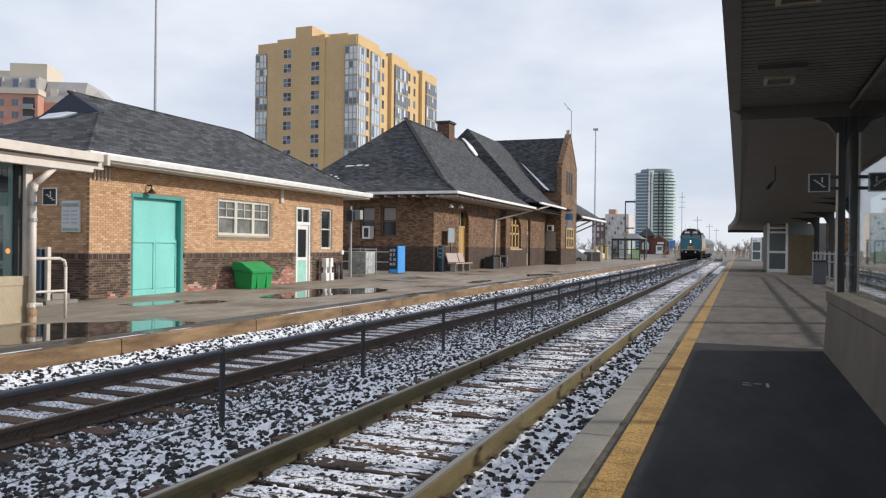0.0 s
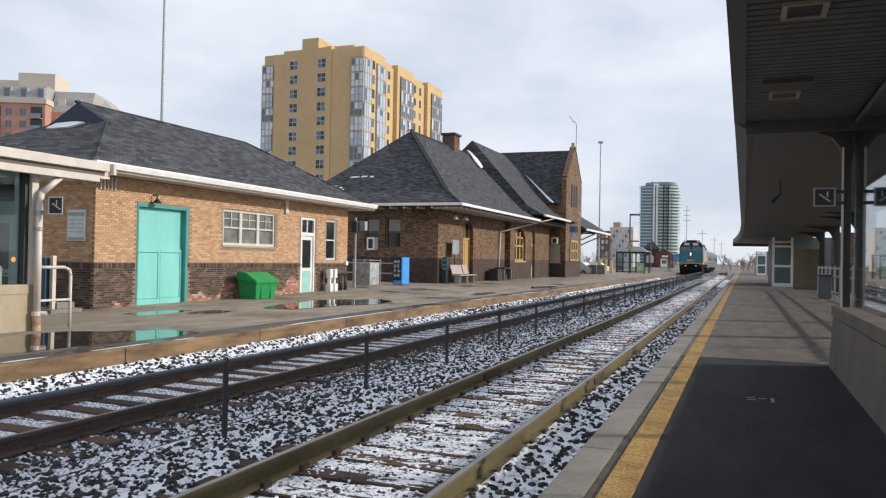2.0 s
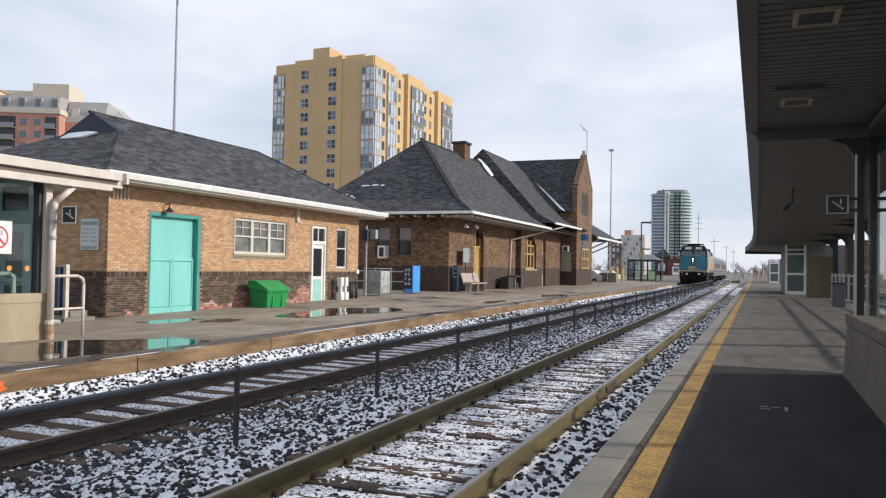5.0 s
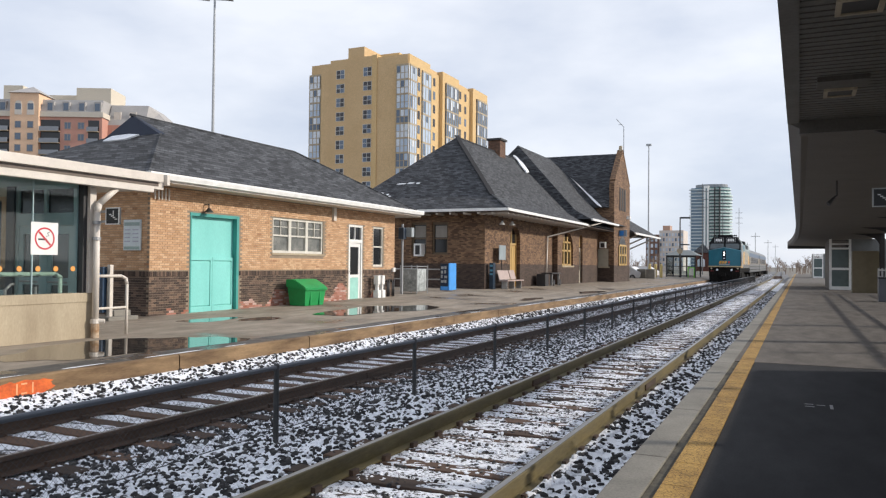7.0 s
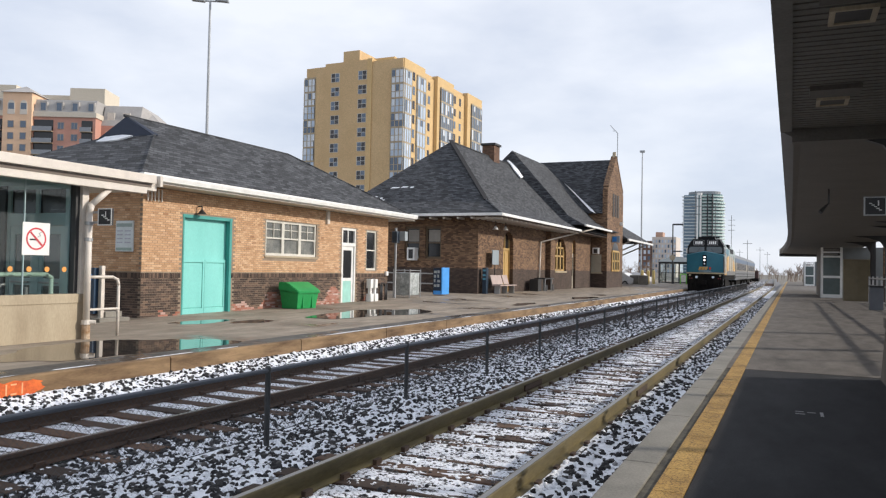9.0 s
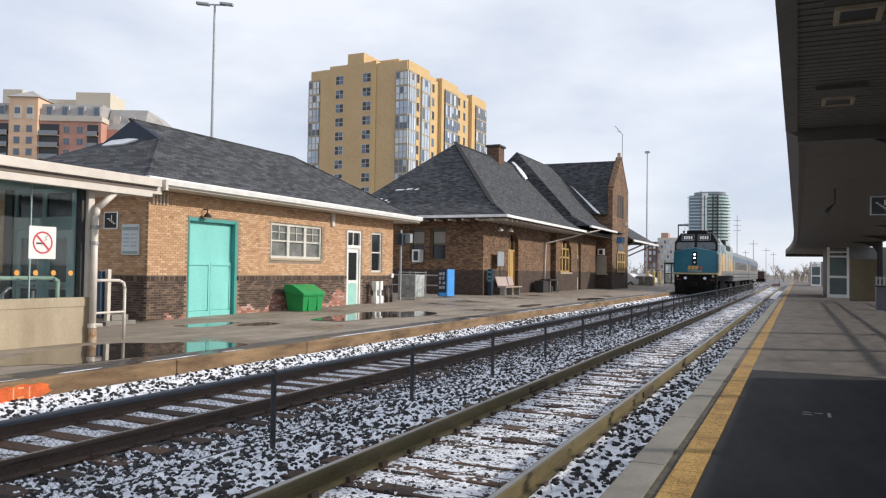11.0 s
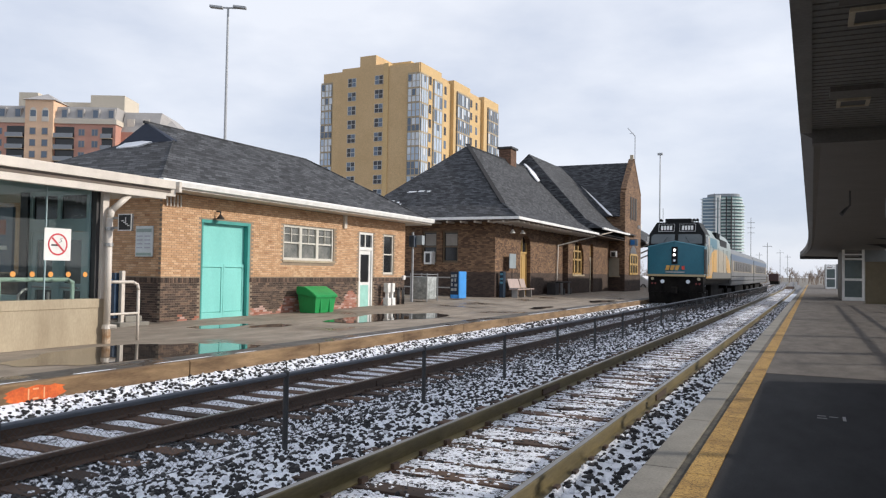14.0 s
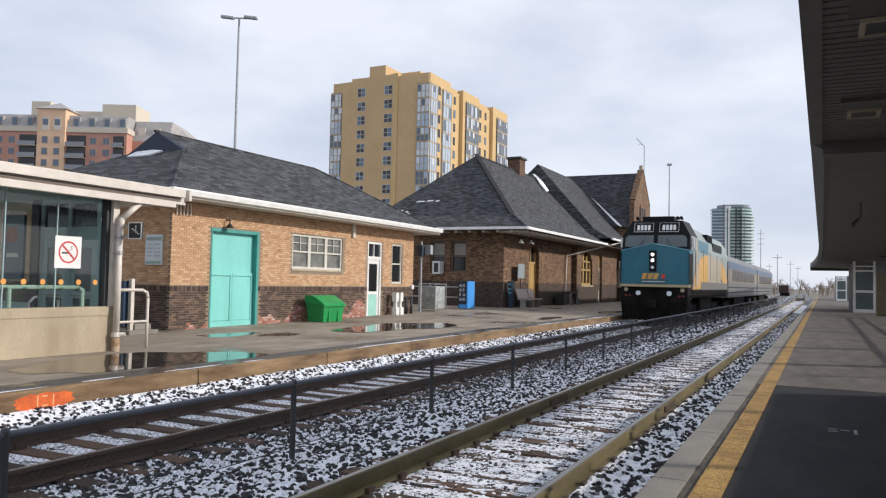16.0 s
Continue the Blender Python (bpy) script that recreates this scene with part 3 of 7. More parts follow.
def snow_between_rails(cx, top, on_tie, off_tie, lo, label, y1=62.0):
    """Snow and grit lying between two rails, thinner over the sleepers, melted along their edges, with stones showing through."""
    m, n, l, b = node_mat("broken snow over sleepers", 0.9)
    streak = noise_tex(n, l, 6.0, 6, 0.7, "Object", (0.5, 1.3, 1))
    grit = noise_tex(n, l, 30.0, 4, 0.7)
    ad = n.new("ShaderNodeMath")
    ad.operation = "MULTIPLY_ADD"
    ad.inputs[1].default_value = 1.0
    l.new(grit.outputs["Fac"], ad.inputs[0])
    l.new(streak.outputs["Fac"], ad.inputs[2])
    r = ramp(n, ((lo, (0.026, 0.024, 0.024)), (lo + 0.035, (0.30, 0.30, 0.32)), (lo + 0.08, (0.82, 0.84, 0.9))))
    l.new(ad.outputs[0], r.inputs[0])
    l.new(r.outputs[0], b.inputs["Base Color"])
    add_bump(n, l, b, ad.outputs[0], 0.9, 0.03)
    nx, ny = 18, 1700
    xs = np.linspace(cx - 0.73, cx + 0.72, nx)
    ys = 0.5 + (y1 - 0.5) * np.linspace(0, 1, ny) ** 1.5
    v = []
    for y in ys:
        k = abs(((y + 6.0) / 0.55 + 0.5) % 1 - 0.5) * 0.55
        for x in xs:
            h = noise.noise(Vector((x * 2.2, y * 6.5, 3.1))) * 0.020 + noise.noise(Vector((x * 9, y * 16, 7.7))) * 0.014
            v.append((x + bend(y), y, top - 0.172 + h + (on_tie if k < 0.095 else -0.034 if k < 0.14 else off_tie)))
    f = [(j * nx + i, j * nx + i + 1, (j + 1) * nx + i + 1, (j + 1) * nx + i) for j in range(ny - 1) for i in range(nx - 1)]
    me = bpy.data.meshes.new("snow_cover")
    me.from_pydata(v, [], f)
    me.materials.append(m)
    for p in me.polygons:
        p.use_smooth = True
    tagged(new("snow_cover", me), label, "snow", "", "stuff")


snow_between_rails(NEAR_C, 0.0, -0.003, -0.004, 0.90, "thin broken snow lying over the sleepers", 125.0)
snow_between_rails(-7.18, -0.15, -0.026, -0.004, 0.87, "snow lying between the brown sleepers of the far track", 125.0)
stones("ballast_stones", 6500, NEAR_C - 0.7, NEAR_C + 0.7, 1.5, 34, lambda x, y: -0.185, 0.014, 0.030, 15, "small dark stones showing through the snow between the rails", 1.5, off_rail)


# ---- fence between the tracks ----
def track_fence():
    f = thing("track_fence", "low dark chain-link fence on steel posts between the tracks", "fence")
    x = -4.95
    ys = [-2.95 + 3.17 * i for i in range(34)]
    for y in ys:
        p = part("post", tube((x, y, -0.4), (x, y, 0.52), 0.03, 0.03, 8), M["fence"], f)
        part("post_cap", tube((x, y, 0.52), (x, y, 0.545), 0.036, 0.02, 8), M["fence"], p)
    part("top_rail", tube((x, ys[0], 0.5), (x, ys[-1], 0.5), 0.024, None, 10), plain("blue-grey fence tube", (0.09, 0.10, 0.12), 0.5, 0.3), f)
    part("bottom_wire", tube((x, ys[0], -0.16), (x, ys[-1], -0.16), 0.005, None, 4), M["fence"], f)
    # diamond mesh of thin wires
    z0, z1, step, r = -0.16, 0.49, 0.058, 0.0015
    v, fc = [], []
    h = z1 - z0
    y = ys[0]
    while y < 32:
        for sgn in (1, -1):
            a, b = (y, z0), (y + sgn * h, z1)
            k = len(v)
            for yy, zz in (a, b):
                v += [(x - r, yy - r, zz), (x + r, yy - r, zz), (x + r * 0, yy + r, zz)]
            fc += [(k, k + 1, k + 4, k + 3), (k + 1, k + 2, k + 5, k + 4), (k + 2, k, k + 3, k + 5)]
        y += step
    me = bpy.data.meshes.new("chain_link")
    me.from_pydata(v, [], fc)
    me.materials.append(M["fence"])
    o = new("chain_link", me)
    o.parent = f
    # far part of the mesh, coarser
    v, fc = [], []
    y = 32.0
    r = 0.0018
    while y < ys[-1]:
        for sgn in (1, -1):
            a, b = (y, z0), (y + sgn * h, z1)
            k = len(v)
            for yy, zz in (a, b):
                v += [(x - r, yy - r, zz), (x + r, yy - r, zz), (x, yy + r, zz)]
            fc += [(k, k + 1, k + 4, k + 3), (k + 1, k + 2, k + 5, k + 4), (k + 2, k, k + 3, k + 5)]
        y += step * 2
    me = bpy.data.meshes.new("chain_link_far")
    me.from_pydata(v, [], fc)
    me.materials.append(M["fence"])
    o = new("chain_link", me)
    o.parent = f


track_fence()


def holes(u0, u1, z0, z1, openings):
    """Rectangles (u0, u1, z0, z1) of a wall left round its openings."""
    us = sorted({u0, u1, *(o[0] for o in openings), *(o[1] for o in openings)})
    out = []
    for a, b in zip(us, us[1:]):
        mid = (a + b) / 2
        cuts = sorted((o[2], o[3]) for o in openings if o[0] < mid < o[1])
        z = z0
        for c, d in cuts:
            if c > z + 1e-4:
                out.append((a, b, z, c))
            z = max(z, d)
        if z < z1 - 1e-4:
            out.append((a, b, z, z1))
    return out


# ---- the small freight building ----
SX = -15.2
SH_Y0, SH_Y1 = 14.75, 27.95
SHED_OPEN = [(16.2, 18.2, 0.1, 2.93), (19.85, 22.7, 1.9, 3.03), (24.4, 25.4, 0.2, 3.03), (26.2, 27.0, 1.46, 3.03)]


def sash(parent, y0, y1, z0, z1, x, cols, rows, mid=True, frame=None, pane=None):
    """A sash window in a wall facing +x: frame, panes behind glazing bars."""
    fr = frame or M["cream"]
    part("window_frame", many([(x - 0.05, x + 0.03, y0, y0 + 0.07, z0, z1), (x - 0.05, x + 0.03, y1 - 0.07, y1, z0, z1),
                               (x - 0.05, x + 0.03, y0 + 0.07, y1 - 0.07, z1 - 0.07, z1), (x - 0.05, x + 0.03, y0 + 0.07, y1 - 0.07, z0, z0 + 0.08)]), fr, parent)
    part("pane", box(x - 0.04, x - 0.03, y0 + 0.07, y1 - 0.07, z0 + 0.08, z1 - 0.07), pane or M["dark_glass"], parent)
    bars = []
    zm = (z0 + z1) / 2
    if mid:
        bars.append((x - 0.03, x + 0.02, y0 + 0.07, y1 - 0.07, zm - 0.025, zm + 0.025))
    for i in range(1, cols):
        yy = y0 + (y1 - y0) * i / cols
        bars.append((x - 0.03, x + 0.012, yy - 0.014, yy + 0.014, zm if rows < 0 else z0 + 0.08, z1 - 0.07))
    for i in range(1, abs(rows)):
        zz = zm + (z1 - zm) * i / abs(rows)
        bars.append((x - 0.03, x + 0.012, y0 + 0.07, y1 - 0.07, zz - 0.012, zz + 0.012))
    if bars:
        part("glazing_bars", many(bars), fr, parent)


def freight_building():
    b = thing("freight_building", "small buff brick freight building with hipped shingle roof", "building")
    for a, c, d, e in holes(SH_Y0, SH_Y1, -0.1, 3.6, SHED_OPEN):
        front = part("wall", box(SX - 0.3, SX, a, c, d, e), M["mortar"], b)
    part("wall", box(-22.2, SX - 0.3, SH_Y0, SH_Y0 + 0.3, -0.1, 3.6), M["mortar"], b)
    part("wall", box(-22.2, SX - 0.3, SH_Y1 - 0.3, SH_Y1, -0.1, 3.6), M["mortar"], b)
    part("wall", box(-22.5, -22.2, SH_Y0, SH_Y1, -0.1, 3.6), M["mortar"], b)
    part("floor_slab", box(-22.2, SX - 0.3, SH_Y0 + 0.3, SH_Y1 - 0.3, -0.1, 0.2), M["interior"], b)
    part("ceiling_slab", box(-22.2, SX - 0.3, SH_Y0 + 0.3, SH_Y1 - 0.3, 3.4, 3.5), M["interior"], b)
    # hipped roof with a small gablet at the near end
    ex0, ex1, ey0, ey1, ez = -14.5, -22.9, 14.0, 28.95, 3.74
    rx, rz, ry0, ry1 = -18.7, 6.1, 17.4, 25.75
    gz, gh = 5.45, 1.15
    v = [(ex0, ey0, ez), (ex0, ey1, ez), (ex1, ey1, ez), (ex1, ey0, ez), (rx, ry0, rz), (rx, ry1, rz),
         (rx + gh, ry0 - 0.05, gz), (rx - gh, ry0 - 0.05, gz)]
    part("roof", solid(v, [(0, 1, 5, 4, 6), (1, 2, 5), (2, 3, 7, 4, 5), (3, 0, 6, 7)]), M["shingle"], b)
    part("gablet", solid([(rx + gh, ry0 - 0.04, gz), (rx - gh, ry0 - 0.04, gz), (rx, ry0 - 0.04, rz - 0.03), (rx + gh + .1, ry0 + 0.1, gz), (rx - gh - .1, ry0 + 0.1, gz), (rx, ry0 + 0.1, rz)],
                         [(0, 1, 2), (3, 5, 4), (0, 3, 4, 1), (1, 4, 5, 2), (2, 5, 3, 0)]), plain("blue-black siding", (0.018, 0.028, 0.055), 0.6), b, "blue-black siding")
    part("ridge_cap", tube((rx, ry0 - 0.1, rz), (rx, ry1, rz), 0.05, None, 6), M["shingle"], b)
    for a, c in (((ex0, ey1, ez), (rx, ry1, rz)), ((ex0, ey0, ez), (rx + gh, ry0, gz))):
        part("hip_cap", tube(a, c, 0.045, None, 6), M["shingle"], b)
    part("soffit", box(ex1, ex0 + 0.02, ey0, ey1, 3.58, 3.62), M["cream"], b)
    part("gutter", prism([(ex0 + 0.14, 3.80), (ex0 + 0.15, 3.76), (ex0 + 0.12, 3.64), (ex0 + 0.02, 3.62), (ex0 + 0.0, 3.76), (ex0 - 0.02, 3.80)], "y", ey0 - 0.05, ey1 + 0.05), M["white"], b)
    part("fascia", box(ex1, ex0, ey1, ey1 + 0.03, 3.55, 3.74), M["white"], b)
    part("fascia", box(ex1, ex0, ey0 - 0.03, ey0, 3.55, 3.74), M["white"], b)
    part("downspout", box(SX + 0.003, SX + 0.09, 23.25, 23.42, 3.1, 3.6, 0.01), M["cream"], b)
    part("snow_patch", solid([(rx + 0.55, ry0 - 0.25, gz - 0.06), (rx + 0.1, ry0 - 0.42, gz - 0.2), (rx - 0.5, ry0 - 0.45, gz - 0.22), (rx - 0.8, ry0 - 0.4, gz - 0.2), (rx - 0.7, ry0 - 0.15, gz - 0.02), (rx, ry0 - 0.12, gz + 0.01)],
                             [(0, 1, 2, 3, 4, 5)], 0.05), M["snow"], b, "patch of leftover snow")
    return b, front


shed, shed_front = freight_building()


def shed_door():
    """Wide sliding freight door in its frame."""
    d = thing("freight_door", "wide teal painted wooden freight door with panelled lower half", "door")
    x, y0, y1, z0, z1 = SX, 16.2, 18.2, 0.17, 2.93
    part("leaf", box(x - 0.2, x - 0.13, y0 + 0.05, y1 - 0.1, z0, z1 - 0.07), M["teal"], d)
    for s in (0, 1):
        ym = (y0 + y1) / 2
        a, c = (y0 + 0.06, ym - 0.006) if s == 0 else (ym + 0.006, y1 - 0.11)
        part("panel", box(x - 0.13, x - 0.105, a + 0.08, c - 0.08, z0 + 0.18, 1.6, 0.01), M["teal"], d)
        part("stile", many([(x - 0.13, x - 0.09, a, a + 0.07, z0, 1.72), (x - 0.13, x - 0.09, c - 0.07, c, z0, 1.72), (x - 0.13, x - 0.09, a + 0.07, c - 0.07, 1.63, 1.72), (x - 0.13, x - 0.09, a + 0.07, c - 0.07, z0, z0 + 0.16)]), M["teal"], d)
    part("jamb", box(x - 0.25, x + 0.012, y0, y0 + 0.05, z0 - 0.03, z1), M["teal_d"], d)
    # Right jamb is wider; its deep teal also paints in the shadow there.
    part("jamb", box(x - 0.25, x + 0.03, y1 - 0.1, y1, z0 - 0.03, z1), M["teal_d"], d)
    part("head", box(x - 0.25, x + 0.02, y0 - 0.02, y1 + 0.02, z1 - 0.07, z1 + 0.02), M["teal_d"], d)
    lp = thing("door_lamp", "dark dome lamp above the teal freight door", "lamp")
    part("shade", tube((x + 0.16, 16.75, 2.98), (x + 0.16, 16.75, 3.1), 0.13, 0.03, 12), M["dark"], lp)
    part("arm", pipe([(x - 0.02, 16.75, 3.2), (x + 0.16, 16.75, 3.2), (x + 0.16, 16.75, 3.09)], 0.018), M["dark"], lp)
    pp = thing("conduit_spouts", "row of short grey vent pipes under the eave", "pipes")
    for i in range(5):
        part("pipe", tube((x + 0.06, 14.86 + 0.12 * i, 3.2), (x + 0.06, 14.86 + 0.12 * i, 3.52), 0.022, None, 6), M["cream"], pp)


def shed_windows():
    for y0, y1 in ((19.85, 20.8), (20.8, 21.75), (21.75, 22.7)):
        w = thing("sash_window", "cream framed sash window with small panes in buff brick", "window", "freight building windows")
        sash(w, y0, y1, 1.9, 3.03, SX - 0.06, 2, -2, True, M["sash_white"], shed_pane)
    w = thing("tall_window", "narrow tall two-pane window with a white frame", "window")
    sash(w, 26.2, 27.0, 1.46, 3.03, SX - 0.06, 1, 1, True, M["sash_white"], M["dark_glass"])
    s = thing("window_sill", "pale stone sill under the windows", "sill")
    part("stone", box(SX - 0.1, SX + 0.03, 19.8, 22.75, 1.83, 1.898, 0.01), M["concrete"], s)
    d = thing("side_door", "white door with teal lower panel and dark glass", "door")
    x, y0, y1 = SX - 0.06, 24.4, 25.4
    part("frame", many([(x - 0.1, x + 0.05, y0, y0 + 0.08, 0.2, 3.03), (x - 0.1, x + 0.05, y1 - 0.08, y1, 0.2, 3.03), (x - 0.1, x + 0.05, y0 + 0.08, y1 - 0.08, 2.95, 3.03), (x - 0.1, x + 0.05, y0 + 0.08, y1 - 0.08, 2.36, 2.48)]), M["white"], d)
    lf = part("leaf", many([(x - 0.06, x, y0 + 0.08, y0 + 0.2, 0.22, 2.36), (x - 0.06, x, y1 - 0.2, y1 - 0.08, 0.22, 2.36), (x - 0.06, x, y0 + 0.2, y1 - 0.2, 2.2, 2.36), (x - 0.06, x, y0 + 0.2, y1 - 0.2, 1.05, 1.16)]), M["white"], d)
    part("glass", box(x - 0.05, x - 0.03, y0 + 0.2, y1 - 0.2, 1.16, 2.2), plain("black door glass", (0.008, 0.008, 0.009), 0.3), lf)
    part("kick_panel", box(x - 0.05, x - 0.01, y0 + 0.2, y1 - 0.2, 0.22, 1.05), plain("pale teal panel", (0.33, 0.62, 0.55), 0.5), lf, "pale teal panel")
    part("transom_pane", box(x - 0.05, x - 0.03, y0 + 0.08, y1 - 0.08, 2.48, 2.95), M["dark_glass"], d)
    part("transom_bar", box(x - 0.03, x + 0.02, (y0 + y1) / 2 - 0.02, (y0 + y1) / 2 + 0.02, 2.48, 2.95), M["white"], d)
    part("handle", tube((x, y0 + 0.14, 1.28), (x + 0.06, y0 + 0.14, 1.28), 0.02), M["steel"], lf)


# Glossy pane mottled between dark and mid grey.
shed_pane = worn("mottled grey pane", (0.09, 0.10, 0.10), (0.26, 0.26, 0.24), 2.2, 20, 0.12, 0, 0.02)
shed_door()
shed_windows()


# ---- the old station ----
def arch(u0, u1, z0, z1, n=10):
    """Outline of an opening with a half-round head; (u, v) from its foot round."""
    um, r = (u0 + u1) / 2, (u1 - u0) / 2
    zs = z1 - r * 0.9
    return [(u0, z0), (u1, z0)] + [(um + r * math.cos(i * math.pi / n), zs + r * 0.9 * math.sin(i * math.pi / n)) for i in range(n + 1)]


def spandrel(u0, u1, z1, u_n=10):
    """The two brick corners above a half-round head, filling the square opening up to z1."""
    um, r = (u0 + u1) / 2, (u1 - u0) / 2
    zs = z1 - r * 0.9
    left = [(u0, z1 + 0.003)] + [(um - r * math.cos(i * math.pi / 2 / u_n), zs + r * 0.9 * math.sin(i * math.pi / 2 / u_n)) for i in range(u_n + 1)]
    return left, [(2 * um - u, v) for u, v in left]


def station():
    s = thing("station_building", "old brick railway station with steep dark shingle roofs", "building")
    x, y0, y1 = SX, 38.0, 62.0
    opens = [(41.95, 43.7, 0.2, 3.82)]
    for a, c, d, e in holes(y0, y1, -0.1, 4.4, opens):
        part("wall", box(x - 0.35, x, a, c, d, e), M["stn_brick"], s)
    # the bay beyond the drainpipe stands a little proud
    for a, c, d, e in holes(50.4, 61.9, -0.1, 4.4, [(51.5, 54.3, 1.56, 3.9), (56.0, 57.0, 0.25, 3.9)]):
        part("wall", box(x + 0.004, x + 0.35, a, c, d, e), M["stn_brick"], s)
    eo = [(-19.6, -18.66, 2.1, 3.88), (-18.34, -17.37, 2.1, 3.88)]
    for a, c, d, e in holes(-23.6, x - 0.35, -0.1, 4.4, eo):
        part("wall", box(a, c, y0, y0 + 0.35, d, e), M["stn_brick"], s)
    part("wall", box(-23.6, -23.25, y0 + 0.35, y1, -0.1, 4.7), M["stn_brick"], s)
    part("floor_slab", box(-23.25, x - 0.35, y0 + 0.35, y1, 0.1, 0.2), M["interior"], s)
    # main hipped roof, flared at the eaves
    def hip(ex0, ex1, ey0, ey1, ez, rx, rz, ry0, ry1, flare=0.25):
        rings = []
        for k in (0.0, flare, 1.0):
            zz = ez + (rz - ez) * (k - (0.085 if k == flare else 0.0))
            rings.append([(ex0 + (rx - ex0) * k, ey0 + (ry0 - ey0) * k, zz), (ex0 + (rx - ex0) * k, ey1 + (ry1 - ey1) * k, zz),
                          (ex1 + (rx - ex1) * k, ey1 + (ry1 - ey1) * k, zz), (ex1 + (rx - ex1) * k, ey0 + (ry0 - ey0) * k, zz)])
        v = rings[0] + rings[1] + [rings[2][0], rings[2][1]]
        f = [(i, (i + 1) % 4, 4 + (i + 1) % 4, 4 + i) for i in range(4)] + [(4, 5, 9, 8), (5, 6, 9), (6, 7, 8, 9), (7, 4, 8), (3, 2, 1, 0)]
        return solid(v, f)
    part("roof", hip(-13.58, -25.2, 36.95, 63, 4.47, -19.4, 9.5, 43.6, 62), M["shingle"], s)
    part("roof", hip(-13.3, -25.4, 53.2, 65.5, 4.86, -19.4, 10.65, 55.1, 63.5, 0.2), M["shingle"], s)
    part("hip_cap", pipe([(-13.58, 36.95, 4.5), (-15.03, 38.61, 5.33), (-19.4, 43.6, 9.54)], 0.06, 6), M["shingle"], s)
    part("ridge_cap", tube((-19.4, 43.5, 9.52), (-19.4, 55, 9.52), 0.06, None, 6), M["shingle"], s)
    part("eave_gutter", box(-13.58, -13.44, 36.9, 53.2, 4.36, 4.5, 0.01), M["white"], s)
    part("eave_gutter", box(-25.2, -13.44, 36.82, 36.95, 4.36, 4.5, 0.01), M["white"], s)
    part("eave_gutter", box(-13.3, -13.16, 53.4, 62.0, 4.76, 4.9, 0.01), M["white"], s)
    part("soffit", box(-25.1, -13.6, 36.97, 62, 4.32, 4.36), plain("dark soffit boards", (0.07, 0.05, 0.04), 0.7), s)
    y = 37.4
    while y < 53:
        part("rafter_end", box(-15.1, -13.64, y - 0.05, y + 0.05, 4.22, 4.32), M["cream"], s)
        y += 0.8
    xx = -24
    while xx < -13.8:
        part("rafter_end", box(xx - 0.05, xx + 0.05, 37.0, 37.9, 4.22, 4.32), M["cream"], s)
        xx += 0.8
    # snow in the valley
    bank = [(-19.5, 55.0, 0.16), (-19.6, 54.5, 0.1), (-19.25, 54.35, 0.1), (-18.65, 53.5, 0.1), (-18.0, 53.05, 0.08), (-18.15, 53.95, 0.1), (-18.6, 54.4, 0.16), (-19.1, 54.9, 0.2)]
    part("valley_snow", solid([(x, y, 9.5 - 0.962 * (x + 19.4) + h) for x, y, h in bank], [tuple(range(8))], 0.08), M["snow"], s, "snow lying in the roof valley")
    # flecks of snow on the end slope
    rf = random.Random(17)
    for u, k, w in [(-21.2, 0.42, 0.3), (-20.6, 0.425, 0.22), (-20.1, 0.42, 0.12)] + [(-22.2 + rf.uniform(-0.7, 0.7), 0.285 + rf.uniform(-0.05, 0.05), rf.uniform(0.05, 0.2)) for _ in range(11)]:
        ya = 36.95 + 6.65 * k
        za = 5.30 + 4.20 * (k - 0.25) / 0.75
        part("snow_fleck", solid([(u - w, ya - 0.05, za - 0.02), (u + w * 0.7, ya - 0.04, za - 0.01), (u + w, ya + 0.04, za + 0.05), (u - w * 0.6, ya + 0.05, za + 0.06)], [(0, 1, 2, 3)], 0.03), M["snow"], s)
    # lapped cap shingles down the front hip
    pa, pb = Vector((-15.03, 38.61, 5.32)), Vector((-19.4, 43.6, 9.53))
    hip_me = mesh_of(box(-0.13, 0.13, -0.14, 0.14, -0.03, 0.03, 0.012), "cap_shingle", plain("dark cap shingle", (0.022, 0.022, 0.025), 0.9))
    for k in range(30):
        o = new("cap_shingle", hip_me)
        o.parent = s
        way = (pb - pa).to_track_quat("Y", "Z").to_matrix().to_4x4()
        o.matrix_basis = Matrix.Translation(pa.lerp(pb, (k + 0.5) / 30) + Vector((0, 0, 0.05))) @ way @ Euler((radians(5), 0, 0)).to_matrix().to_4x4()
    # chimney
    c = part("chimney", box(-19.9, -19.0, 50.2, 51.3, 8.6, 10.3), brick_mat("chimney brick", (0.10, 0.05, 0.03), (0.2, 0.11, 0.07), (0.06, 0.05, 0.04)), s)
    part("chimney_cap", box(-20.0, -18.9, 50.1, 51.4, 10.3, 10.45, 0.02), M["dark"], c)
    # gabled cross wing
    gx, g0, g1, gm = -13.6, 62.1, 68.4, 65.25
    wing = part("gable_wall", prism([(g0, -0.1), (g1, -0.1), (g1, 8.3), (g1 - 0.5, 8.75), (gm + 0.25, 11.25), (gm - 0.25, 11.25), (g0 + 0.5, 8.75), (g0, 8.3)], "x", gx - 0.4, gx), M["stn_brick"], s)
    part("finial", prism([(gm - 0.2, 11.25), (gm + 0.2, 11.25), (gm + 0.08, 11.75), (gm - 0.08, 11.75)], "x", gx - 0.3, gx - 0.05), M["concrete"], wing)
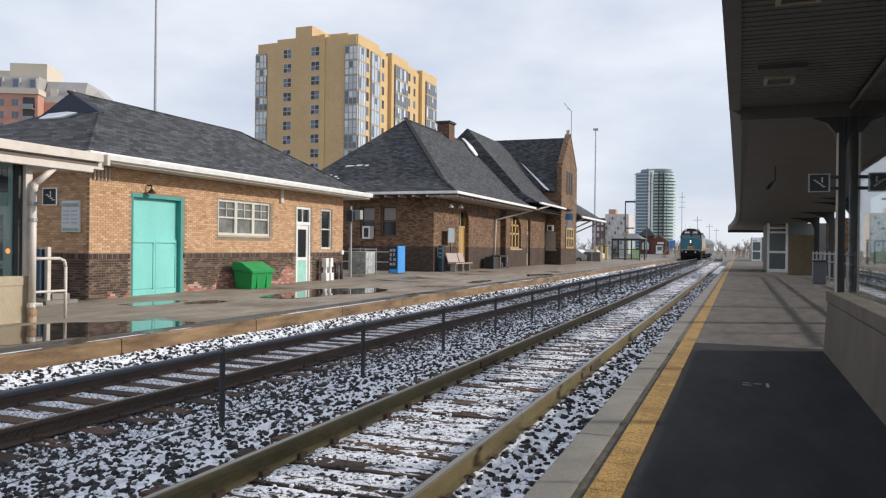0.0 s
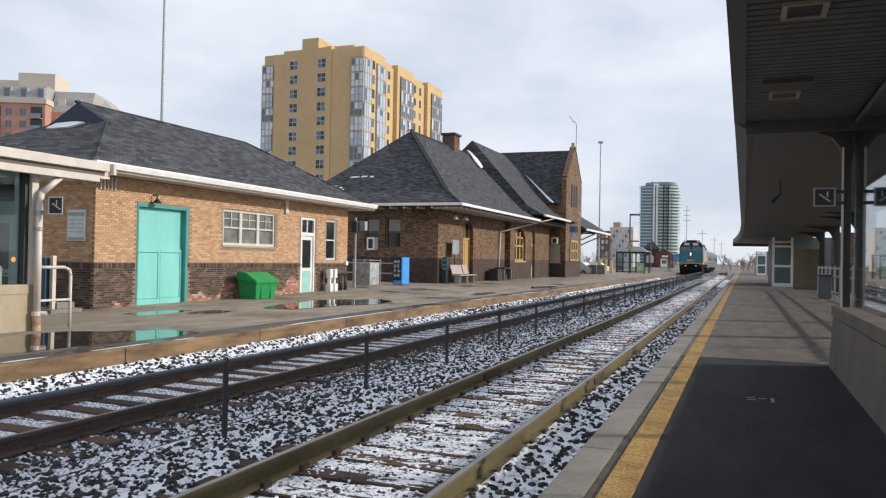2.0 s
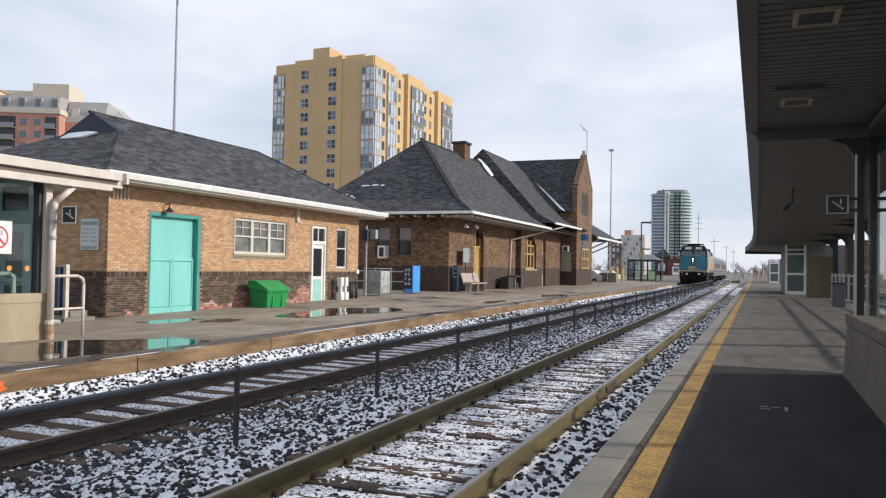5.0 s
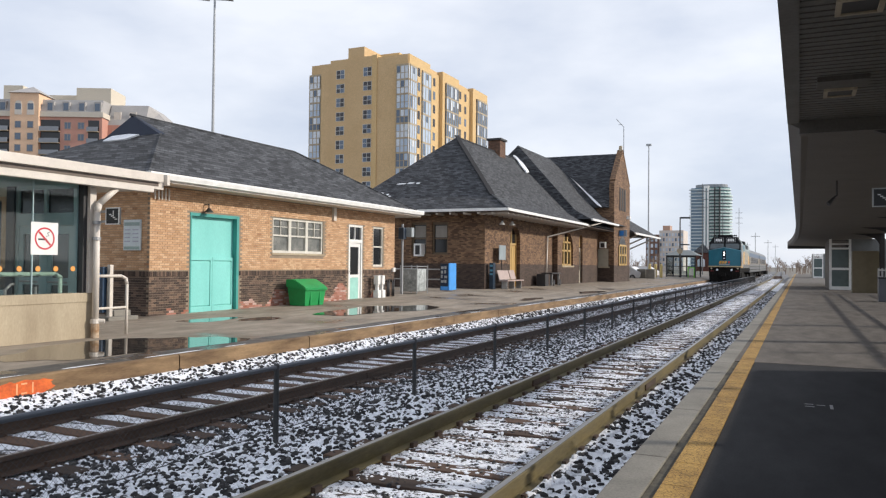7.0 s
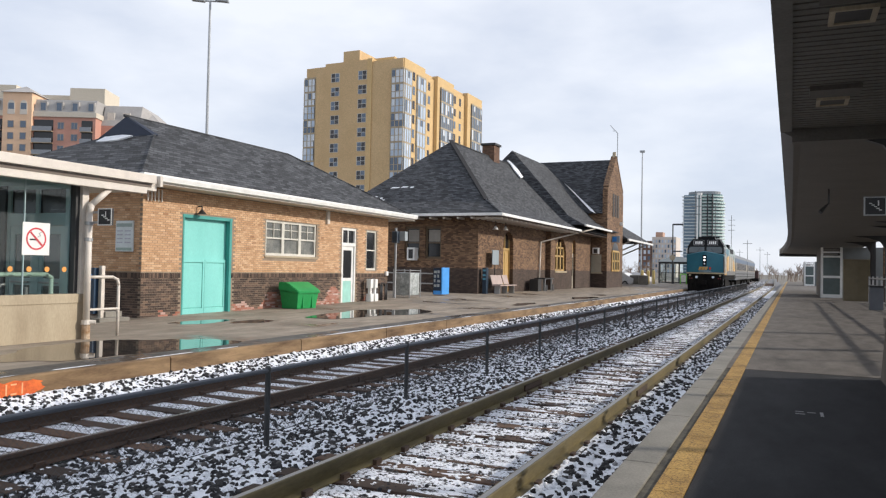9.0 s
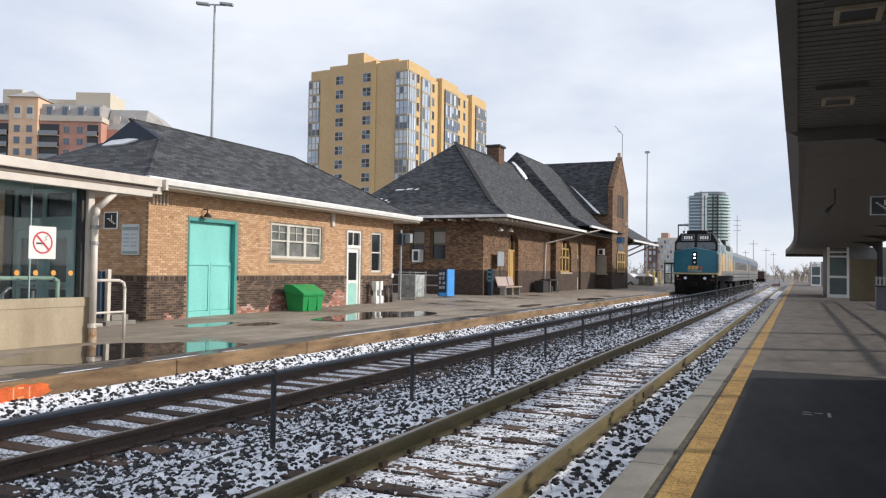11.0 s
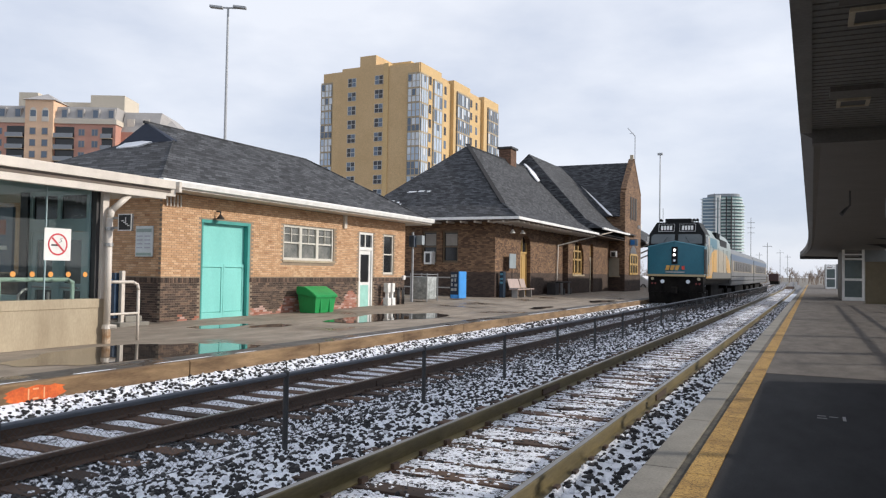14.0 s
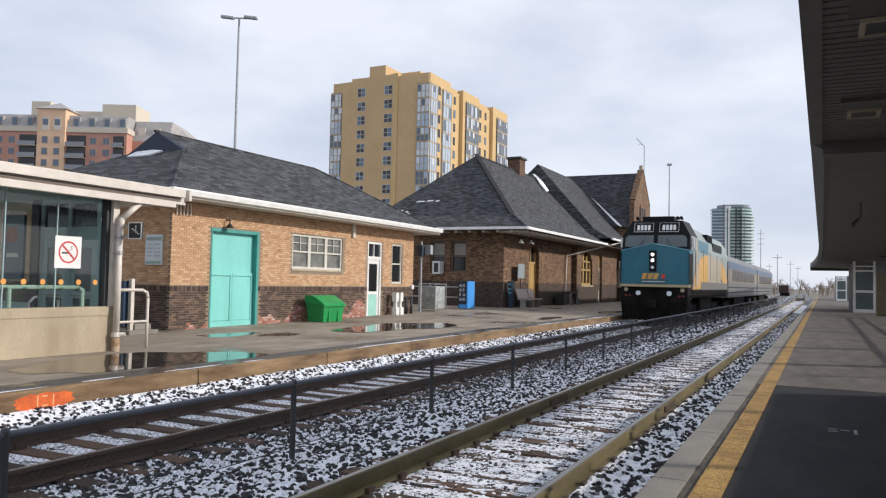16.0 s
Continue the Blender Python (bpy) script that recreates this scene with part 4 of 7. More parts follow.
    for y_lo in (g0 + 0.25, g1 - 0.25):
        part("coping", solid([(gx - 0.42, y_lo, 8.5), (gx + 0.04, y_lo, 8.5), (gx + 0.04, gm, 11.32), (gx - 0.42, gm, 11.32)], [(0, 1, 2, 3)], 0.12), M["stn_brick"], wing)
    part("side_wall", box(-23.6, gx - 0.4, g0, g0 + 0.35, -0.1, 6.6), M["stn_brick"], s)
    part("side_wall", box(-23.6, gx - 0.4, g1 - 0.35, g1, -0.1, 6.6), M["stn_brick"], s)
    part("roof", solid([(gx - 0.4, g0 - 0.35, 6.3), (gx - 0.4, g1 + 0.35, 6.3), (gx - 0.4, gm, 11.1), (-24, g0 - 0.35, 6.3), (-24, g1 + 0.35, 6.3), (-24, gm, 11.1)],
                       [(0, 2, 5, 3), (1, 4, 5, 2), (0, 3, 4, 1), (0, 1, 2), (3, 5, 4)]), M["shingle"], s)
    part("valley_snow", solid([(-17.3, 62.2, 8.9), (-17.0, 62.0, 8.7), (-14.7, 61.75, 6.55), (-14.5, 61.6, 6.3), (-14.9, 61.6, 6.5)], [(0, 1, 2, 3, 4)], 0.1), M["snow"], s)
    # Gable panes are near black and matt.
    for yy in (64.3, 65.25, 66.2):
        part("gable_window", box(gx, gx + 0.03, yy - 0.3, yy + 0.3, 6.2, 8.1), plain("dark matt glass", (0.015, 0.013, 0.012), 0.6), wing)
    aw = part("arched_window", prism(arch(63.7, 66.75, 1.6, 4.05), "x", gx, gx + 0.04), plain("dark arched pane", (0.03, 0.028, 0.025), 0.3), wing)
    part("window_frame", many([(gx + 0.04, gx + 0.09, a, a + 0.22, 1.6, 3.25) for a in (63.7, 64.6, 65.6, 66.53)] + [(gx + 0.04, gx + 0.09, 63.92, 66.53, z, z + 0.16) for z in (1.6, 2.4, 3.2)]), M["door_tan"], aw)
    # porch roof beyond the gable
    part("porch_roof", solid([(-13.15, 68.4, 4.5), (-13.15, 81.5, 4.5), (-20.5, 81.5, 4.5), (-20.5, 68.4, 4.5), (-16.8, 68.4, 7.0), (-16.8, 76.5, 7.0)],
                             [(0, 1, 5, 4), (1, 2, 5), (2, 3, 4, 5), (3, 0, 4), (3, 2, 1, 0)]), M["shingle"], s)
    part("porch_gutter", box(-13.17, -13.05, 68.4, 81.6, 4.36, 4.53), M["white"], s)
    for yy in (70.5, 75.0, 79.5):
        part("porch_bracket", tube((-16.0, yy, 3.2), (-13.3, yy, 4.4), 0.07, None, 6), M["cream"], s)
    part("porch_wall", box(-20.0, -16.0, 68.4, 79.5, -0.1, 4.5), M["stn_brick"], s)
    return s


station_ob = station()


# ---- the shelter beside the far platform (glass on a concrete parapet) ----
m_teal_grey = plain("grey-teal painted frame", (0.40, 0.53, 0.55), 0.5)
m_sage = plain("sage green handrail paint", (0.42, 0.55, 0.46), 0.4)


def far_shelter():
    s = thing("glass_shelter", "glass stair shelter on a concrete parapet with cream roof", "shelter")
    x, y0, y1 = -12.1, 0.0, 10.38
    part("parapet", box(x - 0.25, x, y0, y1, 0.0, 0.82), M["concrete"], s)
    part("parapet_cap", box(x - 0.28, x + 0.015, y0, y1 + 0.02, 0.82, 0.99, 0.012), M["concrete"], s)
    part("corner_post", box(x - 0.2, x - 0.06, y1 - 0.2, y1 - 0.04, 0.99, 3.1), M["dark"], s)
    part("corner_trim", box(x - 0.055, x + 0.02, y1 - 0.12, y1 + 0.02, 0.99, 3.1), M["cream"], s)
    for k in range(6):
        a = y1 - 0.22 - 0.98 * k
        g = part("glass_panel", box(x - 0.14, x - 0.13, a - 0.97, a, 0.99, 3.12), M["glass"], s)
        g.visible_shadow = False
        part("glass_joint", box(x - 0.15, x - 0.12, a - 0.98, a - 0.965, 0.99, 3.12), m_teal_grey, s)
    # glazed end screen with a pair of doors and transoms
    ey, sl, sr = y1 - 0.18, -14.0, -12.3
    m_pane = plain("grey reflecting pane", (0.10, 0.125, 0.135), 0.05)
    part("screen_post", box(sl - 0.22, sl, ey - 0.1, ey + 0.12, 0.1, 3.1), plain("blue-black post", (0.02, 0.028, 0.04), 0.4), s, "blue-black post")
    part("screen_frame", many([(sl, sl + 0.09, ey - 0.05, ey + 0.05, 0.1, 3.1), (sr - 0.09, sr, ey - 0.05, ey + 0.05, 0.1, 3.1), (sl + 0.09, sr - 0.09, ey - 0.05, ey + 0.05, 2.96, 3.1),
                               (sl + 0.09, sr - 0.09, ey - 0.06, ey + 0.05, 2.26, 2.5), (-13.2, -13.11, ey - 0.05, ey + 0.05, 2.5, 2.96), (-13.22, -13.09, ey - 0.05, ey + 0.05, 0.2, 2.26)]), m_teal_grey, s)
    for a, b in ((sl + 0.09, -13.2), (-13.11, sr - 0.09)):
        part("transom_pane", box(a, b, ey - 0.01, ey + 0.01, 2.5, 2.96), M["dark_glass"], s)
        d = part("screen_door", many([(a + 0.01, a + 0.12, ey - 0.04, ey + 0.03, 0.2, 2.25), (b - 0.12, b - 0.01, ey - 0.04, ey + 0.03, 0.2, 2.25), (a + 0.12, b - 0.12, ey - 0.04, ey + 0.03, 2.1, 2.25), (a + 0.12, b - 0.12, ey - 0.04, ey + 0.03, 1.12, 1.26), (a + 0.12, b - 0.12, ey - 0.04, ey + 0.03, 0.2, 0.5)]), m_teal_grey, s)
        part("pane", box(a + 0.12, b - 0.12, ey - 0.006, ey + 0.006, 1.26, 2.1), m_pane, d)
        part("pane", box(a + 0.12, b - 0.12, ey - 0.006, ey + 0.006, 0.5, 1.12), m_pane, d)
        part("push_bar", tube((a + 0.1, ey - 0.09, 1.18), (b - 0.1, ey - 0.09, 1.18), 0.018, None, 8), M["steel"], d)
    g = part("glass_panel", box(-16.4, sl - 0.22, ey, ey + 0.01, 0.99, 3.1), M["glass"], s)
    g.visible_shadow = False
    part("end_sill", box(-16.4, sl - 0.22, ey - 0.06, ey + 0.06, 0.1, 0.99), m_teal_grey, s)
    part("ceiling_strip", box(-16.4, -12.3, 0.0, 10.2, 3.04, 3.058), m_teal_grey, s)
    part("back_frame", many([(-16.45, -16.35, 1.0 + 1.3 * i, 1.08 + 1.3 * i, 0.1, 3.16) for i in range(8)] + [(-16.45, -16.35, 0, 10.2, 0.1, 0.9)]), m_teal_grey, s)
    part("floor_slab", box(-16.4, -12.35, 0, 10.2, 0.02, 0.2), M["concrete"], s)
    p = part("poster_case", box(-14.95, -14.3, ey - 0.2, ey - 0.14, 1.45, 2.75, 0.01), plain("blue-grey poster case", (0.07, 0.12, 0.18), 0.3), s)
    part("poster_patch", box(-14.82, -14.5, ey - 0.206, ey - 0.2, 2.2, 2.5), plain("orange-red poster print", (0.35, 0.10, 0.06), 0.5), p)
    part("poster_bar", box(-14.8, -14.45, ey - 0.206, ey - 0.2, 1.9, 1.98), M["white"], p)
    # roof
    part("roof_slab", box(-17.2, -11.85, y0 - 2, 11.85, 3.06, 3.3), M["cream"], s)
    part("roof_edge", box(-11.85, -11.75, y0 - 2, 11.75, 3.2, 3.37, 0.012), M["cream"], s)
    part("roof_edge_lower", box(-11.95, -11.8, y0 - 2, 11.55, 2.98, 3.1, 0.01), M["cream"], s)
    part("roof_end", box(-17.2, -11.75, 11.85, 11.92, 3.15, 3.37), M["cream"], s)
    part("reveal", box(-12.0, -11.835, y0 - 2, 11.7, 3.12, 3.185), plain("brown reveal", (0.16, 0.13, 0.11), 0.7), s)
    d = thing("downpipe", "cream drainpipe with a rusty iron foot", "drainpipe")
    px, py = -11.97, 10.34
    part("pipe", pipe([(px + 0.06, py + 0.36, 3.2), (px + 0.06, py + 0.36, 2.98), (px - 0.02, py + 0.04, 2.66), (px - 0.02, py, 2.5), (px - 0.02, py, 0.5)], 0.062, 12), M["cream"], d, "", True)
    part("iron_foot", tube((px - 0.02, py, 0.12), (px - 0.02, py, 0.42), 0.075, 0.075, 12), worn("rusty cream iron", (0.30, 0.16, 0.07), (0.6, 0.5, 0.38), 6, 40), d, "rusty iron foot")
    part("collar", tube((px - 0.02, py, 0.42), (px - 0.02, py, 0.5), 0.095, 0.085, 12), M["cream"], d)
    part("cleanout", tube((px + 0.03, py + 0.02, 0.46), (px + 0.12, py + 0.1, 0.46), 0.05, 0.04, 10), M["cream"], d)
    for z in (2.28, 1.98):
        part("bracket", tube((px - 0.02, py, z), (px - 0.02, py, z + 0.06), 0.078, None, 12), M["steel"], d)
    sg = thing("stair_sign", "small black sign with white stair symbol on a bracket", "sign")
    sy = 10.36
    part("panel", box(-11.78, -11.45, sy, sy + 0.06, 2.27, 2.59, 0.01), M["dark"], sg)
    part("border", many([(-11.79, -11.77, sy - 0.004, sy, 2.27, 2.59), (-11.46, -11.44, sy - 0.004, sy, 2.27, 2.59), (-11.77, -11.46, sy - 0.004, sy, 2.57, 2.59), (-11.77, -11.46, sy - 0.004, sy, 2.27, 2.29)]), M["white"], sg)
    part("stair_symbol", many([(-11.70 + 0.05 * i, -11.64 + 0.05 * i, sy - 0.006, sy - 0.001, 2.45 - 0.03 * i, 2.47 - 0.03 * i) for i in range(4)] + [(-11.60, -11.58, sy - 0.006, sy - 0.001, 2.42, 2.53)]), M["white"], sg)
    for zb in (2.31, 2.5):
        part("bracket", box(px, -11.78, sy + 0.01, sy + 0.05, zb, zb + 0.04), M["steel"], sg)
    # no-smoking notice on the glass
    n = thing("no_smoking_sign", "white square notice with red barred circle on the glass", "sign")
    c = (9.42, 1.98)
    part("board", box(x - 0.128, x - 0.115, c[0] - 0.27, c[0] + 0.27, c[1] - 0.29, c[1] + 0.29, 0.004), M["white"], n)
    bm = bmesh.new()
    for i in range(36):
        a, b = i / 36 * 2 * math.pi, (i + 1) / 36 * 2 * math.pi
        vs = [bm.verts.new((x - 0.112, c[0] + r * math.cos(t), c[1] + r * math.sin(t))) for r, t in ((0.17, a), (0.2, a), (0.2, b), (0.17, b))]
        bm.faces.new(vs)
    vs = [bm.verts.new((x - 0.112, c[0] + u, c[1] + w)) for u, w in ((-0.13, 0.105), (-0.105, 0.13), (0.13, -0.105), (0.105, -0.13))]
    bm.faces.new(vs)
    part("red_ring", bm, plain("red print", (0.55, 0.03, 0.05), 0.5), n)
    part("cigarette", box(x - 0.114, x - 0.1125, c[0] - 0.13, c[0] + 0.04, c[1] - 0.03, c[1]), M["dark"], n)
    part("smoke", pipe([(x - 0.113, c[0] + 0.02, c[1] + 0.03), (x - 0.113, c[0] + 0.08, c[1] + 0.06), (x - 0.113, c[0] + 0.05, c[1] + 0.1), (x - 0.113, c[0] + 0.1, c[1] + 0.12)], 0.004, 5), M["dark"], n)
    for i in range(7):
        m = thing("glass_marker", "round orange safety marker stuck on the shelter glass", "sticker", "orange glass markers")
        yy = 10.02 - 0.36 * i
        part("disc", tube((x - 0.128, yy, 1.44), (x - 0.118, yy, 1.44), 0.05, None, 14), plain("orange marker", (0.75, 0.33, 0.07), 0.5), m)
    h = thing("stair_handrail", "sage green tubular handrail behind the shelter glass", "handrail")
    hx = -12.55
    part("top_tube", pipe([(hx, 4.0, 1.34), (hx, 9.9, 1.34), (hx, 10.02, 1.28), (hx, 10.02, 0.2)], 0.04, 10), m_sage, h, "", True)
    for yy in (8.55, 6.5):
        part("post", tube((hx, yy, 0.1), (hx, yy, 1.32), 0.04, None, 10), m_sage, h)
    h2 = thing("low_rail", "short grey looped rail inside the shelter", "handrail")
    part("loop", pipe([(-12.8, 9.1, 0.2), (-12.8, 9.1, 1.05), (-12.8, 9.2, 1.15), (-12.8, 9.27, 1.16)], 0.025, 8), M["steel"], h2, "", True)
    part("loop", pipe([(-12.8, 9.7, 0.2), (-12.8, 9.7, 1.1)], 0.025, 8), M["steel"], h2, "", True)
    # looped barrier rail beyond the corner
    r = thing("barrier_rail", "cream tubular barrier rail beside the shelter corner", "railing")
    rx = -12.1
    part("loop", pipe([(rx, 10.4, 1.3), (rx, 11.03, 1.3), (rx, 11.15, 1.25), (rx, 11.18, 1.14), (rx, 11.18, 0.14)], 0.03, 10), M["cream"], r, "", True)
    part("mid_rail", tube((rx, 10.4, 0.68), (rx, 11.18, 0.68), 0.024, None, 8), M["cream"], r)
    # things by the end wall of the freight building
    e = thing("notice_board", "pale blue-white timetable board on the brick end wall", "notice board")
    part("board", box(-16.06, -15.46, 14.69, 14.735, 1.87, 2.67, 0.008), plain("pale notice sheet", (0.62, 0.68, 0.70), 0.4), e)
    part("heading_bar", box(-16.03, -15.49, 14.682, 14.69, 2.51, 2.6), plain("grey-green print", (0.3, 0.38, 0.36), 0.5), e)
    m_print = plain("pale violet print", (0.42, 0.44, 0.52), 0.5)
    for i in range(8):
        xa, zb = -16.01 + 0.28 * (i % 2), 2.39 - 0.1 * (i // 2)
        part("print_bar", box(xa, xa + 0.2, 14.682, 14.69, zb, zb + 0.03), m_print, e)
    part("foot_bar", box(-16.03, -15.49, 14.682, 14.69, 1.9, 1.97), plain("green print", (0.3, 0.4, 0.36), 0.5), e)
    k = thing("ticket_post", "grey post with a blue ticket validator", "ticket machine")
    part("post", box(-15.05, -14.95, 13.3, 13.4, 0.15, 1.5, 0.01), M["cream"], k)
    part("panel", box(-15.4, -15.08, 13.2, 13.34, 0.35, 1.45, 0.015), plain("dark blue casing", (0.02, 0.05, 0.10), 0.4), k)
    part("blue_mark", box(-15.33, -15.15, 13.19, 13.2, 1.15, 1.3), M["blue"], k)
    st = thing("concrete_step", "low pale concrete step block", "step")
    part("block", box(-15.25, -14.75, 13.1, 14.0, 0.1, 0.26, 0.02), M["edge"], st)
    part("block", box(-15.2, -14.9, 13.4, 13.9, 0.26, 0.40, 0.02), M["edge"], st)


far_shelter()


# ---- things on the far platform ----
def salt_bin():
    """A grit box with a sloped, overhanging lid."""
    b = thing("grit_bin", "bright green plastic grit bin with a sloping lid", "bin")
    x1, x0, y0, y1, z0 = -14.2, -14.9, 20.25, 21.4, far_z(-14.5, 20.8)
    part("body", solid([(x0 + .06, y0 + .06, z0), (x1 - .06, y0 + .06, z0), (x1 - .06, y1 - .06, z0), (x0 + .06, y1 - .06, z0), (x0, y0, z0 + .62), (x1, y0, z0 + .52), (x1, y1, z0 + .52), (x0, y1, z0 + .62)],
                       [(3, 2, 1, 0), (4, 5, 6, 7), (0, 1, 5, 4), (1, 2, 6, 5), (2, 3, 7, 6), (3, 0, 4, 7)]), M["bin_green"], b)
    prof = [(x0 - .03, z0 + .6), (x1 + .05, z0 + .48), (x1 + .05, z0 + .55), (x1 - .08, z0 + .65), (x0 + .28, z0 + .84), (x0 - .03, z0 + .84)]
    lid = prism(prof, "y", y0 - .05, y1 + .05)
    bmesh.ops.bevel(lid, geom=list(lid.edges), offset=0.02, segments=2, affect="EDGES")
    part("lid", lid, M["bin_green"], b)
    for yy in (y0 + 0.32, y1 - 0.32):
        part("rib", box(x1 - 0.06, x1 - 0.005, yy - 0.03, yy + 0.03, z0 + 0.02, z0 + 0.48, 0.008), M["bin_green"], b)
    part("foot", box(x0 + 0.1, x1 - 0.1, y0 + 0.15, y0 + 0.35, z0 - 0.03, z0 + 0.01), M["dark"], b)


salt_bin()


def utility_stuff():
    z = far_z(-15, 26)
    for y in (26.05, 26.4):
        m = thing("gas_meter", "white meter box on a stub post against the wall", "meter", "white meter boxes")
        part("box", box(-15.02, -14.82, y - 0.1, y + 0.1, z + 0.5, z + 0.85, 0.015), M["white"], m)
        part("stub", box(-14.98, -14.86, y - 0.05, y + 0.05, z, z + 0.5), M["white"], m)
        part("base", box(-15.02, -14.8, y - 0.12, y + 0.12, z - 0.02, z + 0.28, 0.015), M["white"], m)
    c = thing("pipe_cluster", "bundle of dark bent meter pipes by the wall", "pipes")
    for i in range(5):
        y = 26.75 + 0.2 * i
        part("pipe", pipe([(-15.0 + 0.05 * (i % 2), y, z), (-15.0 + 0.05 * (i % 2), y, z + 0.55), (-15.05, y + 0.1, z + 0.65), (-15.1, y + 0.15, z + 0.6)], 0.035, 8), M["dark"], c, "", True)
    l = thing("wall_box", "small white junction box on brick", "box")
    part("case", box(SX, SX + 0.1, 27.7, 27.88, 1.25, 1.42, 0.01), M["white"], l)
    e = thing("electric_mast", "service pole with grey transformer cans and conduit", "pole")
    ex, ey = -15.6, 29.4
    part("pole", tube((ex, ey, 0.1), (ex, ey, 3.3), 0.05, None, 8), M["pole"], e)
    part("can", box(ex - 0.13, ex + 0.13, ey - 0.14, ey + 0.12, 2.65, 3.15, 0.03), plain("blue-grey can", (0.06, 0.08, 0.11), 0.5), e)
    part("box", box(ex + 0.14, ex + 0.42, ey + 0.05, ey + 0.3, 2.75, 3.15, 0.02), plain("grey case", (0.32, 0.36, 0.38), 0.5), e)
    r = thing("luggage_cage", "wire cage trolley with crumpled silver cover", "trolley")
    x0, x1, y0, y1 = -16.0, -15.25, 30.1, 31.1
    part("cover", box(x0, x1, y0, y1, z + 0.1, z + 1.1, 0.04), worn("crumpled silver sheet", (0.22, 0.25, 0.25), (0.62, 0.66, 0.66), 5, 14, 0.35, 0.4, 0.9, 0.05), r)
    for a in (x0 - 0.03, x1 + 0.03):
        for b in (y0 - 0.03, y1 + 0.03):
            part("post", tube((a, b, z), (a, b, z + 1.25), 0.025, None, 6), M["steel"], r)
    part("top_frame", pipe([(x0, y0, z + 1.2), (x1, y0, z + 1.2), (x1, y1, z + 1.2), (x0, y1, z + 1.2), (x0, y0, z + 1.2)], 0.02, 6), M["steel"], r)
    f = thing("gap_railing", "grey two-bar railing between the buildings", "railing")
    for zz in (0.55, 1.05):
        part("bar", tube((-19.0, 34.5, z + zz), (-15.5, 34.5, z + zz), 0.03, None, 6), M["steel"], f)
    for xx in (-19.0, -17.2, -15.5):
        part("post", tube((xx, 34.5, z - 0.05), (xx, 34.5, z + 1.05), 0.03, None, 6), M["steel"], f)
    n = thing("newspaper_box", "blue newspaper vending box with dark front", "newspaper box")
    x0, x1, y0, y1 = -15.75, -15.28, 33.6, 34.4
    m_nb = plain("bright blue enamel", (0.07, 0.32, 0.78), 0.4)
    part("side_panel", box(x1 - 0.03, x1 + 0.03, y0 - 0.02, y1, z + 0.06, z + 1.36, 0.02), m_nb, n, "bright blue side")
    part("case", box(x0, x1 - 0.03, y0, y1, z + 0.05, z + 1.35, 0.02), plain("dark blue case", (0.012, 0.03, 0.07), 0.4), n)
    m_pp = plain("pale print", (0.4, 0.42, 0.42), 0.5)
    for i in range(8):
        part("print_block", box(x0 + 0.05 + 0.18 * (i % 2), x0 + 0.19 + 0.18 * (i % 2) - 0.03 * (i % 3), y0 - 0.012, y0, z + 0.42 + 0.22 * (i // 2), z + 0.54 + 0.22 * (i // 2) + 0.02 * (i % 3)), m_pp, n)
    part("lower_panel", box(x0 + 0.02, x1 - 0.05, y0 - 0.01, y0, z + 0.06, z + 0.24), m_nb, n)
    part("frame_bars", many([(x0, x0 + 0.03, y0 - 0.016, y0, z + 0.06, z + 1.33), (x0 + 0.03, x1 - 0.04, y0 - 0.016, y0, z + 1.3, z + 1.34), (x0 + 0.03, x1 - 0.04, y0 - 0.016, y0, z + 0.3, z + 0.33)]), M["dark"], n)
    b = thing("platform_bench", "metal bench with pink-grey slatted seat back", "bench")
    bx, by0, by1 = -14.55, 38.7, 41.4
    m_b = plain("pinkish bench slats", (0.42, 0.33, 0.30), 0.5)
    part("seat", box(bx - 0.1, bx + 0.4, by0, by1, z + 0.42, z + 0.48, 0.01), m_b, b)
    for k in range(3):
        part("seat_gap", box(bx - 0.09, bx + 0.39, by0 + 0.02 + k * (by1 - by0) / 3, by0 + 0.05 + k * (by1 - by0) / 3, z + 0.478, z + 0.50), M["steel"], b)
        a = by0 + 0.05 + k * (by1 - by0) / 3
        part("back_panel", solid([(bx - 0.1, a, z + 0.5), (bx - 0.1, a + 0.83, z + 0.5), (bx - 0.25, a + 0.83, z + 1.0), (bx - 0.25, a, z + 1.0)], [(0, 1, 2, 3)], 0.03), m_b, b)
    for a in (by0 + 0.2, (by0 + by1) / 2, by1 - 0.2):
        part("leg", box(bx, bx + 0.3, a - 0.04, a + 0.04, z, z + 0.42), M["steel"], b)
    q = thing("wall_notice", "grey notice board on a post beside the bench", "notice board")
    part("board", box(-14.9, -14.86, 39.3, 40.3, 1.85, 2.65, 0.01), plain("grey-blue notice", (0.28, 0.33, 0.36), 0.5), q)
    part("post", tube((-14.9, 39.8, z), (-14.9, 39.8, 1.85), 0.025, None, 6), M["dark"], q)
    i = thing("info_pillar", "dark blue ticket pillar against the station wall", "ticket machine")
    part("case", box(-15.05, -14.82, 38.3, 38.62, z, z + 1.4, 0.02), plain("navy casing", (0.012, 0.03, 0.055), 0.4), i)
    for zz in (0.75, 0.95, 1.2):
        part("mark", box(-15.02, -14.85, 38.29, 38.3, z + zz, z + zz + 0.1), plain("pale blue print", (0.10, 0.30, 0.42), 0.5), i)
    c = thing("luggage_cart", "dark two-wheeled luggage cart standing by the wall", "cart")
    part("bed", box(-14.9, -14.2, 47.0, 49.0, z + 0.75, z + 0.83), M["dark"], c)
    part("panel", box(-14.95, -14.4, 46.2, 46.9, z, z + 0.75), M["dark"], c)
